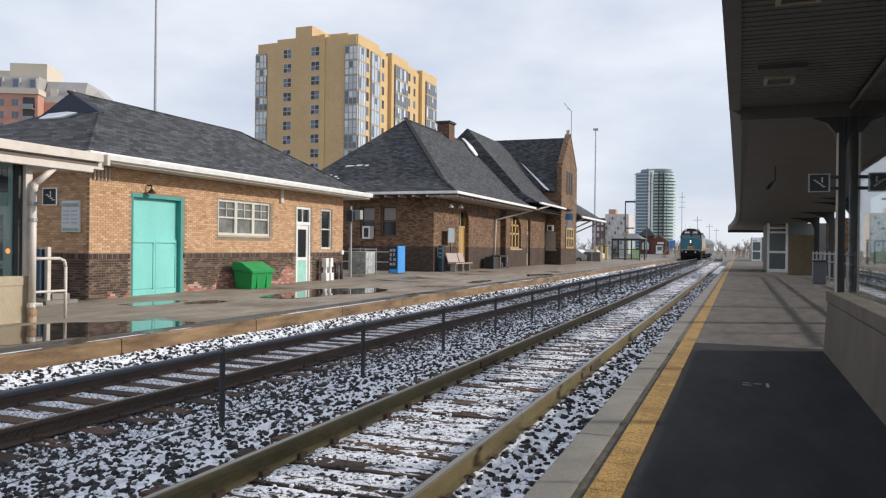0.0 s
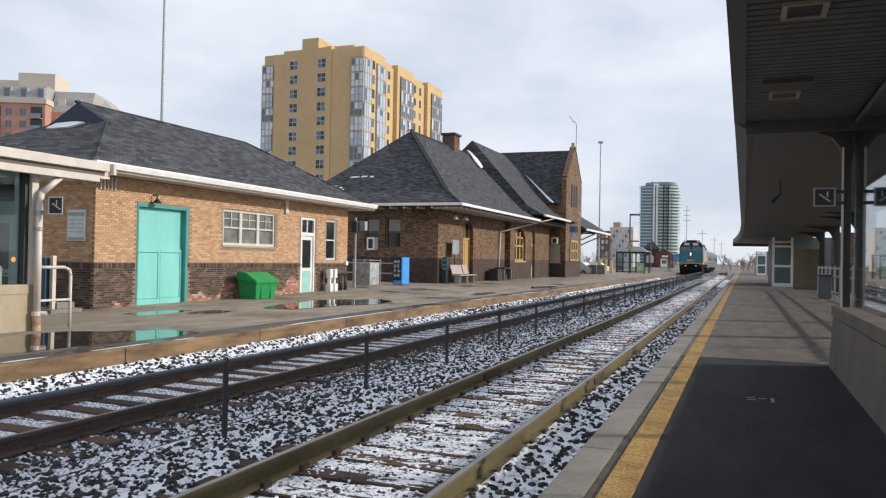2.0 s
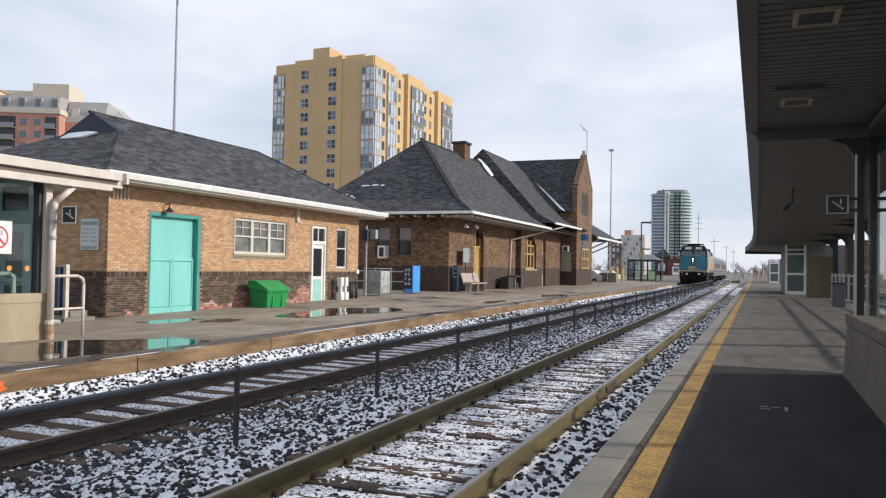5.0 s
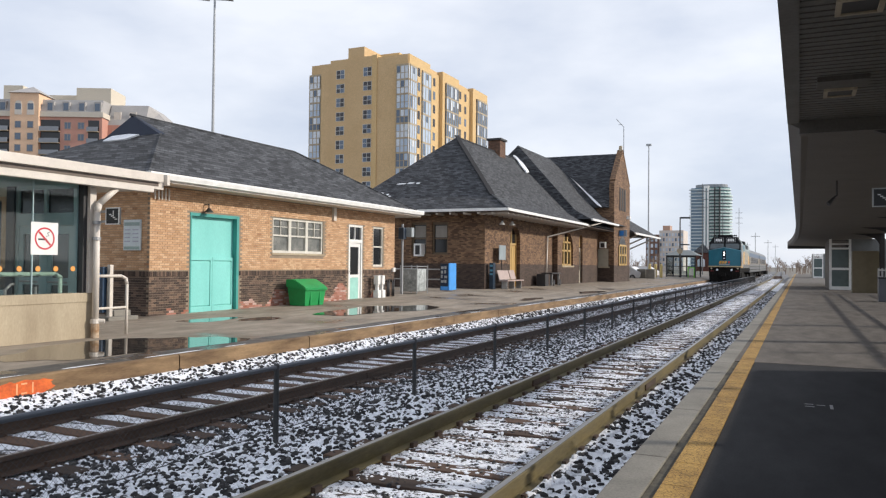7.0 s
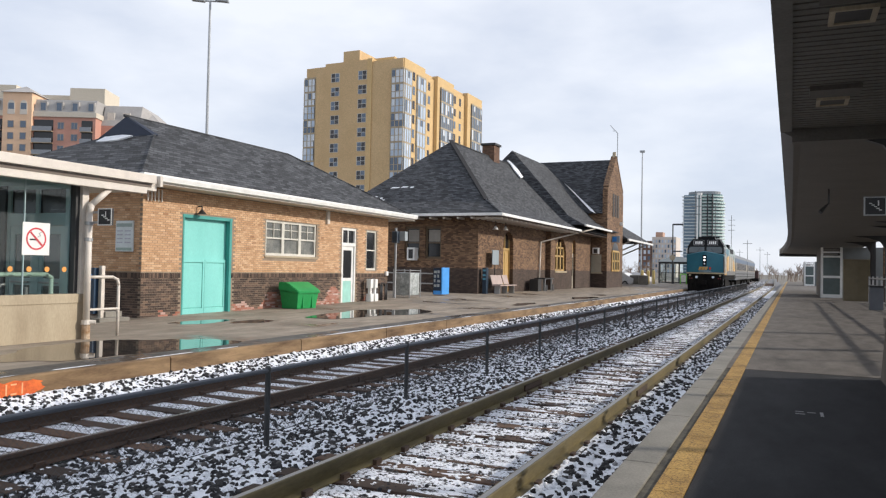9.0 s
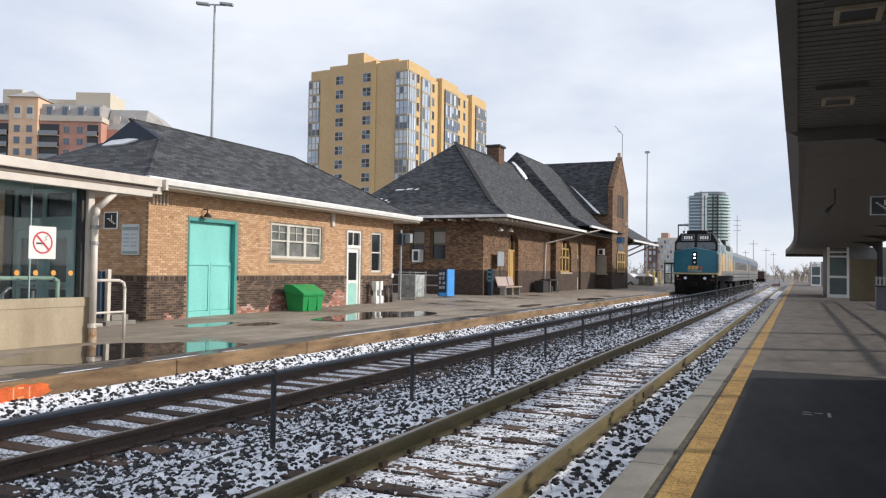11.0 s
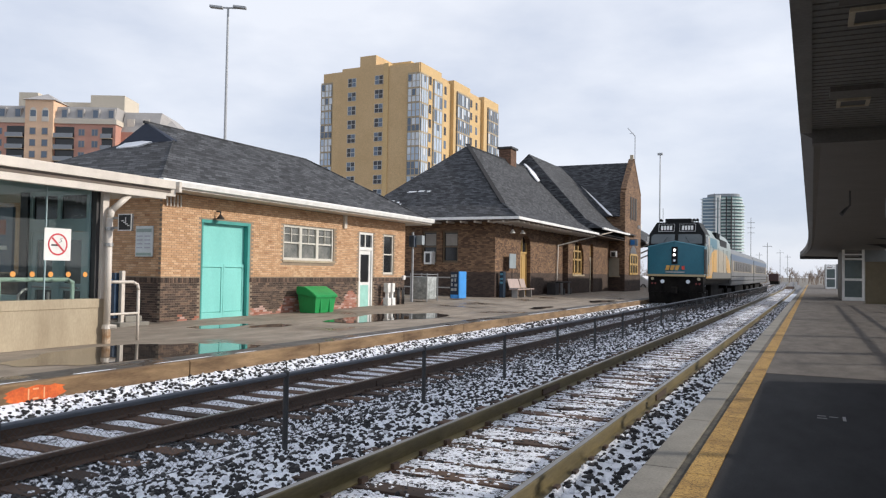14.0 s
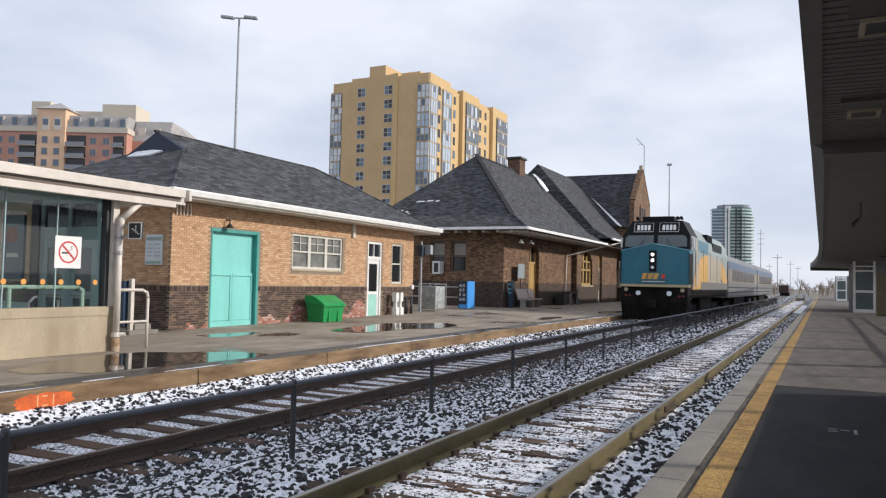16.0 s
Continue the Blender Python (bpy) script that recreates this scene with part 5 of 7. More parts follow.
    for a in (47.2, 48.7):
        for xl in (-14.85, -14.35):
            part("leg", box(xl, xl + 0.1, a, a + 0.1, z, z + 0.75), M["steel"], c)
        part("wheel", tube((-14.3, a + 0.3, z + 0.2), (-14.22, a + 0.3, z + 0.2), 0.2, None, 12), M["dark"], c)
    for k, (a, zz) in enumerate(((39.0, 3.75), (40.6, 3.8))):
        l = thing("eave_lamp", "white dome lamp hanging under the station eave", "lamp", "station eave lamps")
        part("stem", tube((-14.6, a, zz + 0.2), (-14.6, a, 4.46), 0.02, None, 6), M["dark"], l)
        part("dome", tube((-14.6, a, zz), (-14.6, a, zz + 0.2), 0.16, 0.04, 12), M["white"], l)


utility_stuff()


def station_fittings():
    d = thing("arched_door", "ochre door under a brick arch in the station wall", "door")
    x, y0, y1, zt = SX, 41.95, 43.7, 3.82
    part("leaf", box(x - 0.34, x - 0.28, y0, y1, 0.2, 2.75), M["door_tan"], d)
    for a, b in ((y0 + 0.18, 42.75), (42.9, y1 - 0.18)):
        for za, zb in ((0.4, 1.1), (1.25, 2.6)):
            part("panel", box(x - 0.28, x - 0.255, a, b, za, zb, 0.008), M["door_tan"], d)
    part("transom", box(x - 0.34, x - 0.29, y0, y1, 2.83, zt), M["dark_glass"], d)
    part("frame", many([(x - 0.29, x - 0.22, y0, y0 + 0.1, 0.2, 3.4), (x - 0.29, x - 0.22, y1 - 0.1, y1, 0.2, 3.4), (x - 0.29, x - 0.22, y0 + 0.1, y1 - 0.1, 2.74, 2.86), (x - 0.29, x - 0.22, 42.78, 42.87, 2.86, zt)]), M["door_tan"], d)
    for side in spandrel(y0, y1, zt):
        part("arch_corner", prism(side, "x", x - 0.3, x + 0.003), M["stn_brick"], d)
    xs = SX + 0.35
    w = thing("arched_window", "ochre framed arched window in dark brick", "window")
    y0, y1, zt = 51.5, 54.3, 3.9
    part("pane", box(xs - 0.26, xs - 0.24, y0, y1, 1.56, zt), M["dark_glass"], w)
    part("window_frame", many([(xs - 0.24, xs - 0.14, a, a + 0.2, 1.56, 3.6) for a in (y0, y0 + 0.86, y0 + 1.74, y1 - 0.2)] + [(xs - 0.24, xs - 0.14, y0 + 0.2, y1 - 0.2, z, z + 0.12) for z in (1.56, 2.55, 3.15)]), M["door_tan"], w)
    for side in spandrel(y0, y1, zt):
        part("arch_corner", prism(side, "x", xs - 0.3, xs + 0.003), M["stn_brick"], w)
    part("sill", box(xs - 0.2, xs + 0.06, y0 - 0.1, y1 + 0.1, 1.44, 1.556), M["concrete"], w)
    v = thing("waiting_room_door", "pale framed arched door in the station wall", "door")
    y0, y1 = 56.0, 57.0
    part("leaf", box(xs - 0.24, xs - 0.18, y0, y1, 0.25, 2.9), plain("pale grey door paint", (0.42, 0.38, 0.30), 0.5), v)
    part("pane", box(xs - 0.18, xs - 0.17, y0 + 0.2, y1 - 0.2, 1.2, 2.6), M["dark_glass"], v)
    part("transom", box(xs - 0.24, xs - 0.2, y0, y1, 2.96, zt), M["door_tan"], v)
    for side in spandrel(y0, y1, zt):
        part("arch_corner", prism(side, "x", xs - 0.3, xs + 0.003), M["stn_brick"], v)
    x = SX
    for x0, x1 in ((-19.6, -18.66), (-18.34, -17.37)):
        w = thing("end_window", "brown framed sash window with drawn blind", "window", "station end windows")
        part("frame", many([(x0, x0 + 0.1, 38.1, 38.2, 2.1, 3.88), (x1 - 0.1, x1, 38.1, 38.2, 2.1, 3.88), (x0 + 0.1, x1 - 0.1, 38.1, 38.2, 3.75, 3.88), (x0 + 0.1, x1 - 0.1, 38.1, 38.2, 2.1, 2.22), (x0 + 0.1, x1 - 0.1, 38.1, 38.2, 2.95, 3.03)]), plain("brown window frame", (0.12, 0.085, 0.05), 0.6), w)
        part("pane", box(x0 + 0.1, x1 - 0.1, 38.2, 38.21, 2.22, 3.75), M["dark_glass"], w)
        part("blind", box(x0 + 0.14, x1 - 0.14, 38.185, 38.195, 3.05, 3.7), plain("grey blind", (0.30, 0.28, 0.25), 0.7), w)
    a = thing("window_air_conditioner", "white window air conditioner in a sash", "air conditioner")
    part("case", box(-19.25, -18.78, 37.6, 38.1, 2.0, 2.7, 0.02), M["white"], a)
    part("grille", box(-19.15, -18.88, 37.59, 37.6, 2.1, 2.6), M["dark"], a)
    a = thing("window_air_conditioner", "white window air conditioner on the gable wing", "air conditioner")
    part("case", box(-14.7, -14.2, 61.7, 62.1, 3.0, 3.5, 0.02), M["white"], a)
    part("grille", box(-14.6, -14.3, 61.69, 61.7, 3.05, 3.4), M["dark"], a)
    w = thing("boarded_window", "pale boarded window on the gable wing", "window")
    part("board", box(-14.9, -14.05, 62.05, 62.1, 1.5, 2.95), plain("pale board", (0.36, 0.33, 0.26), 0.7), w)
    part("sill", box(-15.0, -13.95, 62.0, 62.1, 1.4, 1.5), M["concrete"], w)
    p = thing("roof_downpipe", "slanting cream drainpipe from eave to wall", "drainpipe")
    part("pipe", pipe([(-13.25, 56.4, 4.75), (-15.1, 48.9, 3.45), (-15.1, 48.6, 0.3)], 0.05, 8), M["cream"], p, "", True)
    an = thing("roof_antenna", "thin bent antenna mast on the gable", "antenna")
    part("mast", tube((-13.75, 66.4, 9.5), (-13.75, 66.4, 13.6), 0.035, None, 6), M["pole"], an)
    part("arm", tube((-13.75, 66.4, 13.55), (-14.4, 66.4, 14.3), 0.03, None, 6), M["pole"], an)
    part("arm", tube((-14.2, 66.4, 13.8), (-13.85, 66.4, 13.75), 0.02, None, 6), M["pole"], an)
    fl = thing("gable_floodlight", "small floodlight on the gable wall", "lamp")
    part("head", box(-13.6, -13.3, 67.0, 67.4, 5.6, 5.9, 0.02), M["white"], fl)
    hb = thing("station_sign", "small blue and white station sign on a bracket", "sign")
    part("panel", box(-13.6, -12.95, 63.9, 64.0, 4.0, 4.55, 0.02), plain("grey-blue sign", (0.22, 0.27, 0.33), 0.4), hb)
    part("face", box(-13.55, -13.2, 63.89, 63.9, 4.08, 4.47), M["blue"], hb)


station_fittings()


# ---- the right-hand platform canopy and waiting shelter ----
def near_canopy():
    c = thing("platform_canopy", "long dark metal platform canopy with ribbed soffit", "canopy")
    part("roof_deck", box(-0.13, 4.2, -8, 11.6, 3.78, 3.95), M["soffit2"], c)
    part("fascia", box(-0.15, 0.0, -8, 11.6, 3.58, 3.95), M["soffit"], c, "grey fascia")
    y = -7.9
    k = 0
    bm = bmesh.new()
    while y < 11.55:
        bm_box(bm, 0.0, 1.36 if y > 0 else 4.2, y, y + 0.115, 3.6, 3.78)
        y += 0.15
    tagged(part("soffit_ribs", bm, M["soffit"], c), kind="stuff")
    part("soffit_backing", box(0.0, 4.2, -8, 11.6, 3.64, 3.78), M["dark"], c)
    part("soffit_inner", box(1.5, 4.2, 0, 11.6, 3.6, 3.63), M["soffit"], c)
    part("edge_tube", tube((1.42, -8, 3.53), (1.42, 11.6, 3.53), 0.07, None, 8), M["soffit"], c)
    beam = part("cross_beam", box(0.0, 4.2, 11.5, 11.75, 3.42, 3.62), M["soffit2"], c)
    # farther canopy, smooth and swinging outward at its end
    ys = [11.75, 25, 40, 50, 58, 66, 72, 78]
    off = [0, 0, 0, -0.05, -0.15, -0.36, -0.58, -0.85]
    v, f = [], []
    for yy, o in zip(ys, off):
        v += [(-0.15 + o, yy, 3.95), (-0.15 + o, yy, 3.62), (0.02 + o, yy, 3.52), (0.12 + o, yy, 3.58), (2.2, yy, 3.5), (4.3, yy, 3.5), (4.3, yy, 3.95)]
    for r in range(len(ys) - 1):
        f += [(7 * r + i, 7 * r + (i + 1) % 7, 7 * r + 7 + (i + 1) % 7, 7 * r + 7 + i) for i in range(7)]
    f += [tuple(range(6, -1, -1)), tuple(7 * (len(ys) - 1) + i for i in range(7))]
    part("far_canopy", solid(v, f), M["soffit2"], c)
    part("end_fascia", box(-1.0, 4, 77.9, 78.1, 3.3, 3.95), M["dark"], c)
    for yy in (17.5, 22.0, 30.2, 32.8, 41.0, 48.3, 60.0, 70.0):
        col = part("column", box(4.0, 4.25, yy, yy + 0.3, NEAR_Z, 3.5, 0.01), M["dark"], c)
        part("haunch", prism([(2.6, 3.5), (4.0, 3.5), (4.0, 2.9), (3.8, 3.22), (3.3, 3.4)], "y", yy + 0.03, yy + 0.22), M["dark"], col)
    col = part("column", box(1.24, 1.335, 11.6, 11.7, 1.05, 3.45, 0.01), M["dark"], c)
    part("haunch", prism([(0.85, 3.44), (1.24, 3.44), (1.24, 3.0), (1.2, 3.2), (1.1, 3.34)], "y", 11.58, 11.72), M["dark"], col)
    part("haunch", prism([(1.75, 3.44), (1.335, 3.44), (1.335, 3.0), (1.38, 3.2), (1.48, 3.34)], "y", 11.58, 11.72), M["dark"], col)
    part("trim", box(1.215, 1.24, 11.56, 11.6, 1.05, 3.2), M["cream"], col)
    for y in (9.75, 6.55, 3.3):
        l = thing("soffit_light", "recessed rectangular light fitting in the soffit", "lamp", "soffit light fittings")
        part("rim", many([(0.25, 0.58, y - 0.19, y - 0.16, 3.57, 3.6), (0.25, 0.58, y + 0.16, y + 0.19, 3.57, 3.6), (0.25, 0.29, y - 0.16, y + 0.16, 3.57, 3.6), (0.54, 0.58, y - 0.16, y + 0.16, 3.57, 3.6)]), M["concrete"], l)
        part("lens", box(0.29, 0.54, y - 0.16, y + 0.16, 3.585, 3.6), M["dark"], l)
        v2 = thing("soffit_grille", "dark flush vent grille in the soffit", "vent", "soffit grilles")
        part("grille", box(0.17, 0.66, y - 0.8, y - 0.42, 3.55, 3.6), M["soffit2"], v2)
    # waiting shelter: parapet, glazing, back wall
    s = thing("waiting_shelter", "dark glazed waiting shelter on a brown concrete parapet", "shelter")
    m_par = worn("brown stained concrete", (0.085, 0.07, 0.054), (0.15, 0.127, 0.10), 1.4, 30, 0.8, 0, 0.3, 0.004, (1, 1, 0.4))
    part("parapet", prism([(1.12, NEAR_Z - 0.02), (1.40, NEAR_Z - 0.02), (1.40, 0.89), (1.17, 0.89)], "y", -8, 12.0), m_par, s)
    part("parapet_cap", box(1.15, 1.42, -8, 12.03, 0.905, 1.05, 0.012), m_par, s)
    part("end_parapet", box(1.40, 4.1, 11.75, 12.0, NEAR_Z - 0.02, 0.95), m_par, s)
    for k in range(6):
        a = 11.5 - 3.0 * k
        g = part("glass_panel", box(1.36, 1.37, a - 2.97, a, 1.06, 3.5), M["glass"], s)
        g.visible_shadow = False
        part("glass_joint", box(1.35, 1.38, a - 2.99, a - 2.97, 1.06, 3.5), M["dark"], s)
    g = part("glass_panel", box(1.42, 4.0, 11.62, 11.63, 1.06, 3.4), M["glass"], s)
    g.visible_shadow = False
    part("back_parapet", box(3.9, 4.1, -8, 11.7, NEAR_Z, 1.0), m_par, s)
    for k in range(5):
        part("back_post", box(3.95, 4.05, 11.3 - 3 * k, 11.4 - 3 * k, 1.0, 3.6), M["dark"], s)
    sg = thing("stair_sign", "small black sign with white stair symbol hung from the column", "sign")
    part("panel", box(0.87, 1.13, 11.5, 11.56, 2.40, 2.65, 0.008), M["dark"], sg)
    part("border", many([(0.865, 0.885, 11.494, 11.5, 2.4, 2.65), (1.115, 1.135, 11.494, 11.5, 2.4, 2.65), (0.885, 1.115, 11.494, 11.5, 2.635, 2.65), (0.885, 1.115, 11.494, 11.5, 2.4, 2.415)]), M["steel"], sg)
    part("stair_symbol", many([(0.93 + 0.028 * i, 0.965 + 0.028 * i, 11.493, 11.499, 2.555 - 0.022 * i, 2.567 - 0.022 * i) for i in range(5)] + [(1.03, 1.045, 11.493, 11.499, 2.53, 2.60)]), M["white"], sg)
    for zb in (2.43, 2.58):
        part("bracket", box(1.13, 1.25, 11.51, 11.6, zb, zb + 0.04), M["dark"], sg)
    # glazed stair head farther along
    for y0, x0, x1, lab in ((54.5, 1.72, 5.5, "white framed glazed stair entrance under the canopy"), (112.0, 1.6, 5.0, "distant white framed stair entrance on the platform")):
        e = thing("stair_entrance", lab, "entrance", "stair entrances")
        part("frame", many([(x0, x0 + 0.14, y0, y0 + 0.14, NEAR_Z, 3.4), (x0 + 1.1, x0 + 1.24, y0, y0 + 0.14, NEAR_Z, 3.4), (x0 + 0.14, x0 + 1.1, y0, y0 + 0.12, 2.75, 2.87), (x0 + 0.14, x0 + 1.1, y0, y0 + 0.12, NEAR_Z, 0.42), (x0 + 0.14, x0 + 1.1, y0, y0 + 0.12, 1.45, 1.6), (x0 + 0.14, x0 + 1.1, y0, y0 + 0.1, 3.05, 3.13)]), M["white"], e)
        part("pane", box(x0 + 0.14, x0 + 1.1, y0 + 0.05, y0 + 0.06, 0.42, 2.75), plain("grey-green glazing", (0.12, 0.15, 0.15), 0.1), e)
        # Side wall takes the dark soffit colour, putting canopy shade into its paint.
        part("side_wall", box(x0, x0 + 0.1, y0 + 0.14, y0 + 9, NEAR_Z, 3.4), M["soffit"], e)
        part("wall", box(x0 + 1.24, x1, y0, y0 + 0.12, NEAR_Z, 3.4), M["interior"], e)
        part("louvre", many([(x0 + 0.14, x0 + 1.1, y0 + 0.02, y0 + 0.06, 2.9 + 0.1 * i, 2.94 + 0.1 * i) for i in range(5)]), M["dark"], e)
    k = thing("equipment_cabinet", "tan metal equipment cabinet on the platform", "cabinet")
    part("body", box(2.7, 4.1, 48.9, 49.6, NEAR_Z, 2.55, 0.02), plain("tan metal", (0.19, 0.155, 0.09), 0.5), k)
    part("door", box(2.75, 3.4, 48.885, 48.9, NEAR_Z + 0.1, 2.45), plain("tan metal door", (0.2, 0.165, 0.1), 0.5), k)
    b = thing("platform_bin", "grey litter bin with steel bands", "bin")
    part("body", box(3.0, 3.5, 36.5, 37.0, NEAR_Z, 1.15, 0.03), plain("grey-blue bin", (0.12, 0.13, 0.15), 0.5), b)
    part("top", box(2.97, 3.53, 36.47, 37.03, 1.15, 1.22, 0.02), M["dark"], b)
    st = thing("white_bollard", "short white bollard by the parapet end", "bollard")
    part("post", tube((1.62, 14.6, NEAR_Z), (1.62, 14.6, 1.05), 0.045, None, 10), M["white"], st)
    part("cap", tube((1.62, 14.6, 1.05), (1.62, 14.6, 1.12), 0.06, 0.05, 10), M["white"], st)
    w = thing("brick_wall_right", "red brick wall beyond the canopy", "wall", "", "structure")
    part("face", box(4.4, 6.5, 46.0, 46.3, NEAR_Z, 3.4), M["stn_brick"], w)
    q = thing("hanging_speaker", "small pale speaker under the canopy", "loudspeaker")
    part("arm", pipe([(0.75, 19.0, 3.52), (0.75, 19.0, 3.2), (0.7, 19.0, 3.15)], 0.02, 6), M["dark"], q)
    part("horn", tube((0.7, 19.0, 3.15), (0.58, 18.9, 3.0), 0.03, 0.05, 8), M["dark"], q)


def back_railing():
    """Flat-railed balustrade along the back of the near platform."""
    r = thing("platform_railing", "grey flat-barred steel railing along the back of the platform", "railing")
    x = 3.72
    for z, d in ((1.46, 0.07), (1.12, 0.06), (0.42, 0.05)):
        part("bar", box(x - 0.03, x + 0.03, 13.6, 45.6, z, z + d, 0.008), M["steel"], r)
    y = 13.6
    while y < 45.7:
        p = part("post", box(x - 0.04, x + 0.04, y - 0.04, y + 0.04, NEAR_Z - 0.01, 1.6, 0.006), M["steel"], r)
        part("foot_plate", box(x - 0.09, x + 0.09, y - 0.09, y + 0.09, NEAR_Z - 0.004, NEAR_Z + 0.012), M["steel"], p)
        y += 2.0


near_canopy()
back_railing()


# ---- lamp masts ----
def mast(x, y, top, label, heads=True, r=0.11):
    m = thing("lamp_mast", label, "street lamp", "lamp masts")
    part("pole", tube((x, y, -0.3), (x, y, top), r, r * 0.55, 10), M["pole"], m)
    if heads:
        part("crossarm", tube((x - 0.55, y - 0.25, top), (x + 0.55, y + 0.25, top - 0.05), 0.05, None, 6), M["pole"], m)
        for s in (-1, 1):
            hb = box(-0.38, 0.38, -0.16, 0.16, -0.08, 0.06, 0.04)
            bmesh.ops.transform(hb, matrix=Matrix.Translation((x + s * 0.62, y + s * 0.29, top + 0.02)) @ Euler((0, radians(6), radians(25))).to_matrix().to_4x4(), verts=hb.verts)
            h = part("lamp_head", hb, M["pole"], m)
    return m


mast(-30.7, 34.4, 16.8, "tall grey double-headed lamp mast in the car park")
far_mast = mast(-16.7, 95.4, 16.3, "tall slim lamp mast beyond the station", False)
part("lamp_head", box(-17.0, -16.4, 95.2, 95.6, 16.25, 16.5, 0.05), M["pole"], far_mast)


# ---- high-rise flats in tan brick ----
def tan_tower():
    t = thing("apartment_tower", "tall tan brick apartment tower with corner glazing", "apartment building")
    fx, fy = -69.8, 133.3
    part("wall", box(-91, fx - 1.2, fy + 0.6, 170, 0, 42.9), M["tan"], t)
    part("wall", box(-84.0, -78.0, fy + 0.25, fy + 20, 0, 43.45), M["tan"], t)
    part("wall", box(-78.0, -76.9, fy - 0.1, fy + 20, 0, 43.5), M["tan_light"], t)
    part("wall", box(-88.2, -84.0, fy + 0.35, fy + 20, 0, 43.4), M["tan"], t)
    part("wall", box(-93.2, -88.2, fy + 0.9, fy + 22, 0, 42.95), M["tan"], t)
    part("wall", box(-76.9, -70.0, fy + 0.1, fy + 10, 0, 42.85), M["tan"], t)
    part("penthouse", box(-84.0, -80.2, fy + 0.5, fy + 9, 42.8, 45.6), M["tan"], t)
    part("penthouse", box(-80, -74, fy + 4, fy + 12, 42.8, 44.6), M["tan_light"], t)
    for a, b in ((133.7, 143.1), (149.3, 158.0), (166.2, 175.3)):
        part("wall", box(-80, fx, a, b, 0, 43.05), M["tan_light"], t)
    part("wall", box(-80, fx - 0.8, 143.1, 175, 0, 42.2), M["tan_light"], t)
    for i in range(3):
        part("roof_unit", box(fx - 4 - i, fx - 3.2 - i, 147 + 2.5 * i, 148 + 2.5 * i, 42.9, 44.5 + 0.4 * i), M["white"], t)
    H = 2.9
    m_frame = plain("pale grey window frame", (0.58, 0.57, 0.54), 0.6)
    for k in range(14):
        z = 39.4 - H * k
        if z < 3:
            break
        for xa, yy in ((-86.7, fy + 0.35), (-80.2, fy + 0.25)):
            w = part("window", box(xa - 0.06, xa + 1.96, yy - 0.04, yy, z, z + 1.85), m_frame, t)
            for a0, a1 in ((0.06, 0.9), (1.0, 1.84)):
                for c0, c1 in ((0.08, 0.86), (0.96, 1.77)):
                    part("pane", box(xa + a0, xa + a1, yy - 0.055, yy - 0.04, z + c0, z + c1), TP[(0, 3, 0, 3, 3)[(k * 7 + int(-xa) + int(c0 * 3) + int(a0 * 9)) % 5]], w)
        # corner and side glazing, storey by storey; light blue panes have sky reflection painted in
        for xa, xb, ya, yb in ((-93.5, -90.7, fy + 0.6, fy + 0.9), (-72.3, -69.6, fy - 0.25, fy + 3.1)):
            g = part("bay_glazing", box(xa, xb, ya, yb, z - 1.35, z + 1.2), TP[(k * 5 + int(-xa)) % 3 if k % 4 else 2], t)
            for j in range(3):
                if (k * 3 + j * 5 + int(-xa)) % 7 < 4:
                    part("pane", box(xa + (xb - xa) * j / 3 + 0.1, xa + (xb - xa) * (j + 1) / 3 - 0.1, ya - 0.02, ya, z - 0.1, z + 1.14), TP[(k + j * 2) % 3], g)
            part("mullions", many([(xa - 0.03, xb + 0.03, ya - 0.05, yb + 0.03, z + 1.2, z + 1.55)] + [(xa + (xb - xa) * j / 3 - 0.08, xa + (xb - xa) * j / 3 + 0.08, ya - 0.06, ya - 0.003, z - 1.35, z + 1.2) for j in range(4)] + [(xa + 0.1, xb - 0.1, ya - 0.05, ya - 0.003, z - 0.25, z - 0.15)]), M["concrete"], g)
        for a, b in ((133.6, 136.5), (139.2, 143.0), (150.7, 157.2), (168.3, 174.6)):
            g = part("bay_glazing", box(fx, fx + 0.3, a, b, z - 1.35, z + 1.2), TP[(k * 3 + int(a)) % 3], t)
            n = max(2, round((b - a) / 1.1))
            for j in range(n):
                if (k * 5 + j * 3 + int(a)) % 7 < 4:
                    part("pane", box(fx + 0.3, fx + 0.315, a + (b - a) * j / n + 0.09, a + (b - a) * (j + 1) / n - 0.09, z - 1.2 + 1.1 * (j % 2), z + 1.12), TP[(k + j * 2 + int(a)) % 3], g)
            part("mullions", many([(fx + 0.3, fx + 0.36, a + (b - a) * j / n - 0.07, a + (b - a) * j / n + 0.07, z - 1.35, z + 1.2) for j in range(n + 1)] + [(fx, fx + 0.34, a - 0.03, b + 0.03, z + 1.2, z + 1.55)]), M["concrete"], g)
        for a, xx in ((137.4, fx), (144.0, fx - 0.8), (146.2, fx - 0.8), (160.0, fx - 0.8), (163.0, fx - 0.8)):
            part("window", box(xx, xx + 0.05, a, a + 1.0, z + 0.0, z + 1.7), TP[(0, 3, 3)[(k + int(a)) % 3]], t)


# Pane tones; the bright blue is reflected sky put into the base colour.
TP = (plain("dim blue glazing", (0.12, 0.16, 0.22), 0.06), plain("sky-reflection blue glazing", (0.45, 0.54, 0.66), 0.06), plain("pale blue-white glazing", (0.66, 0.71, 0.77), 0.1), plain("dark open pane", (0.035, 0.032, 0.035), 0.12))
tan_tower()


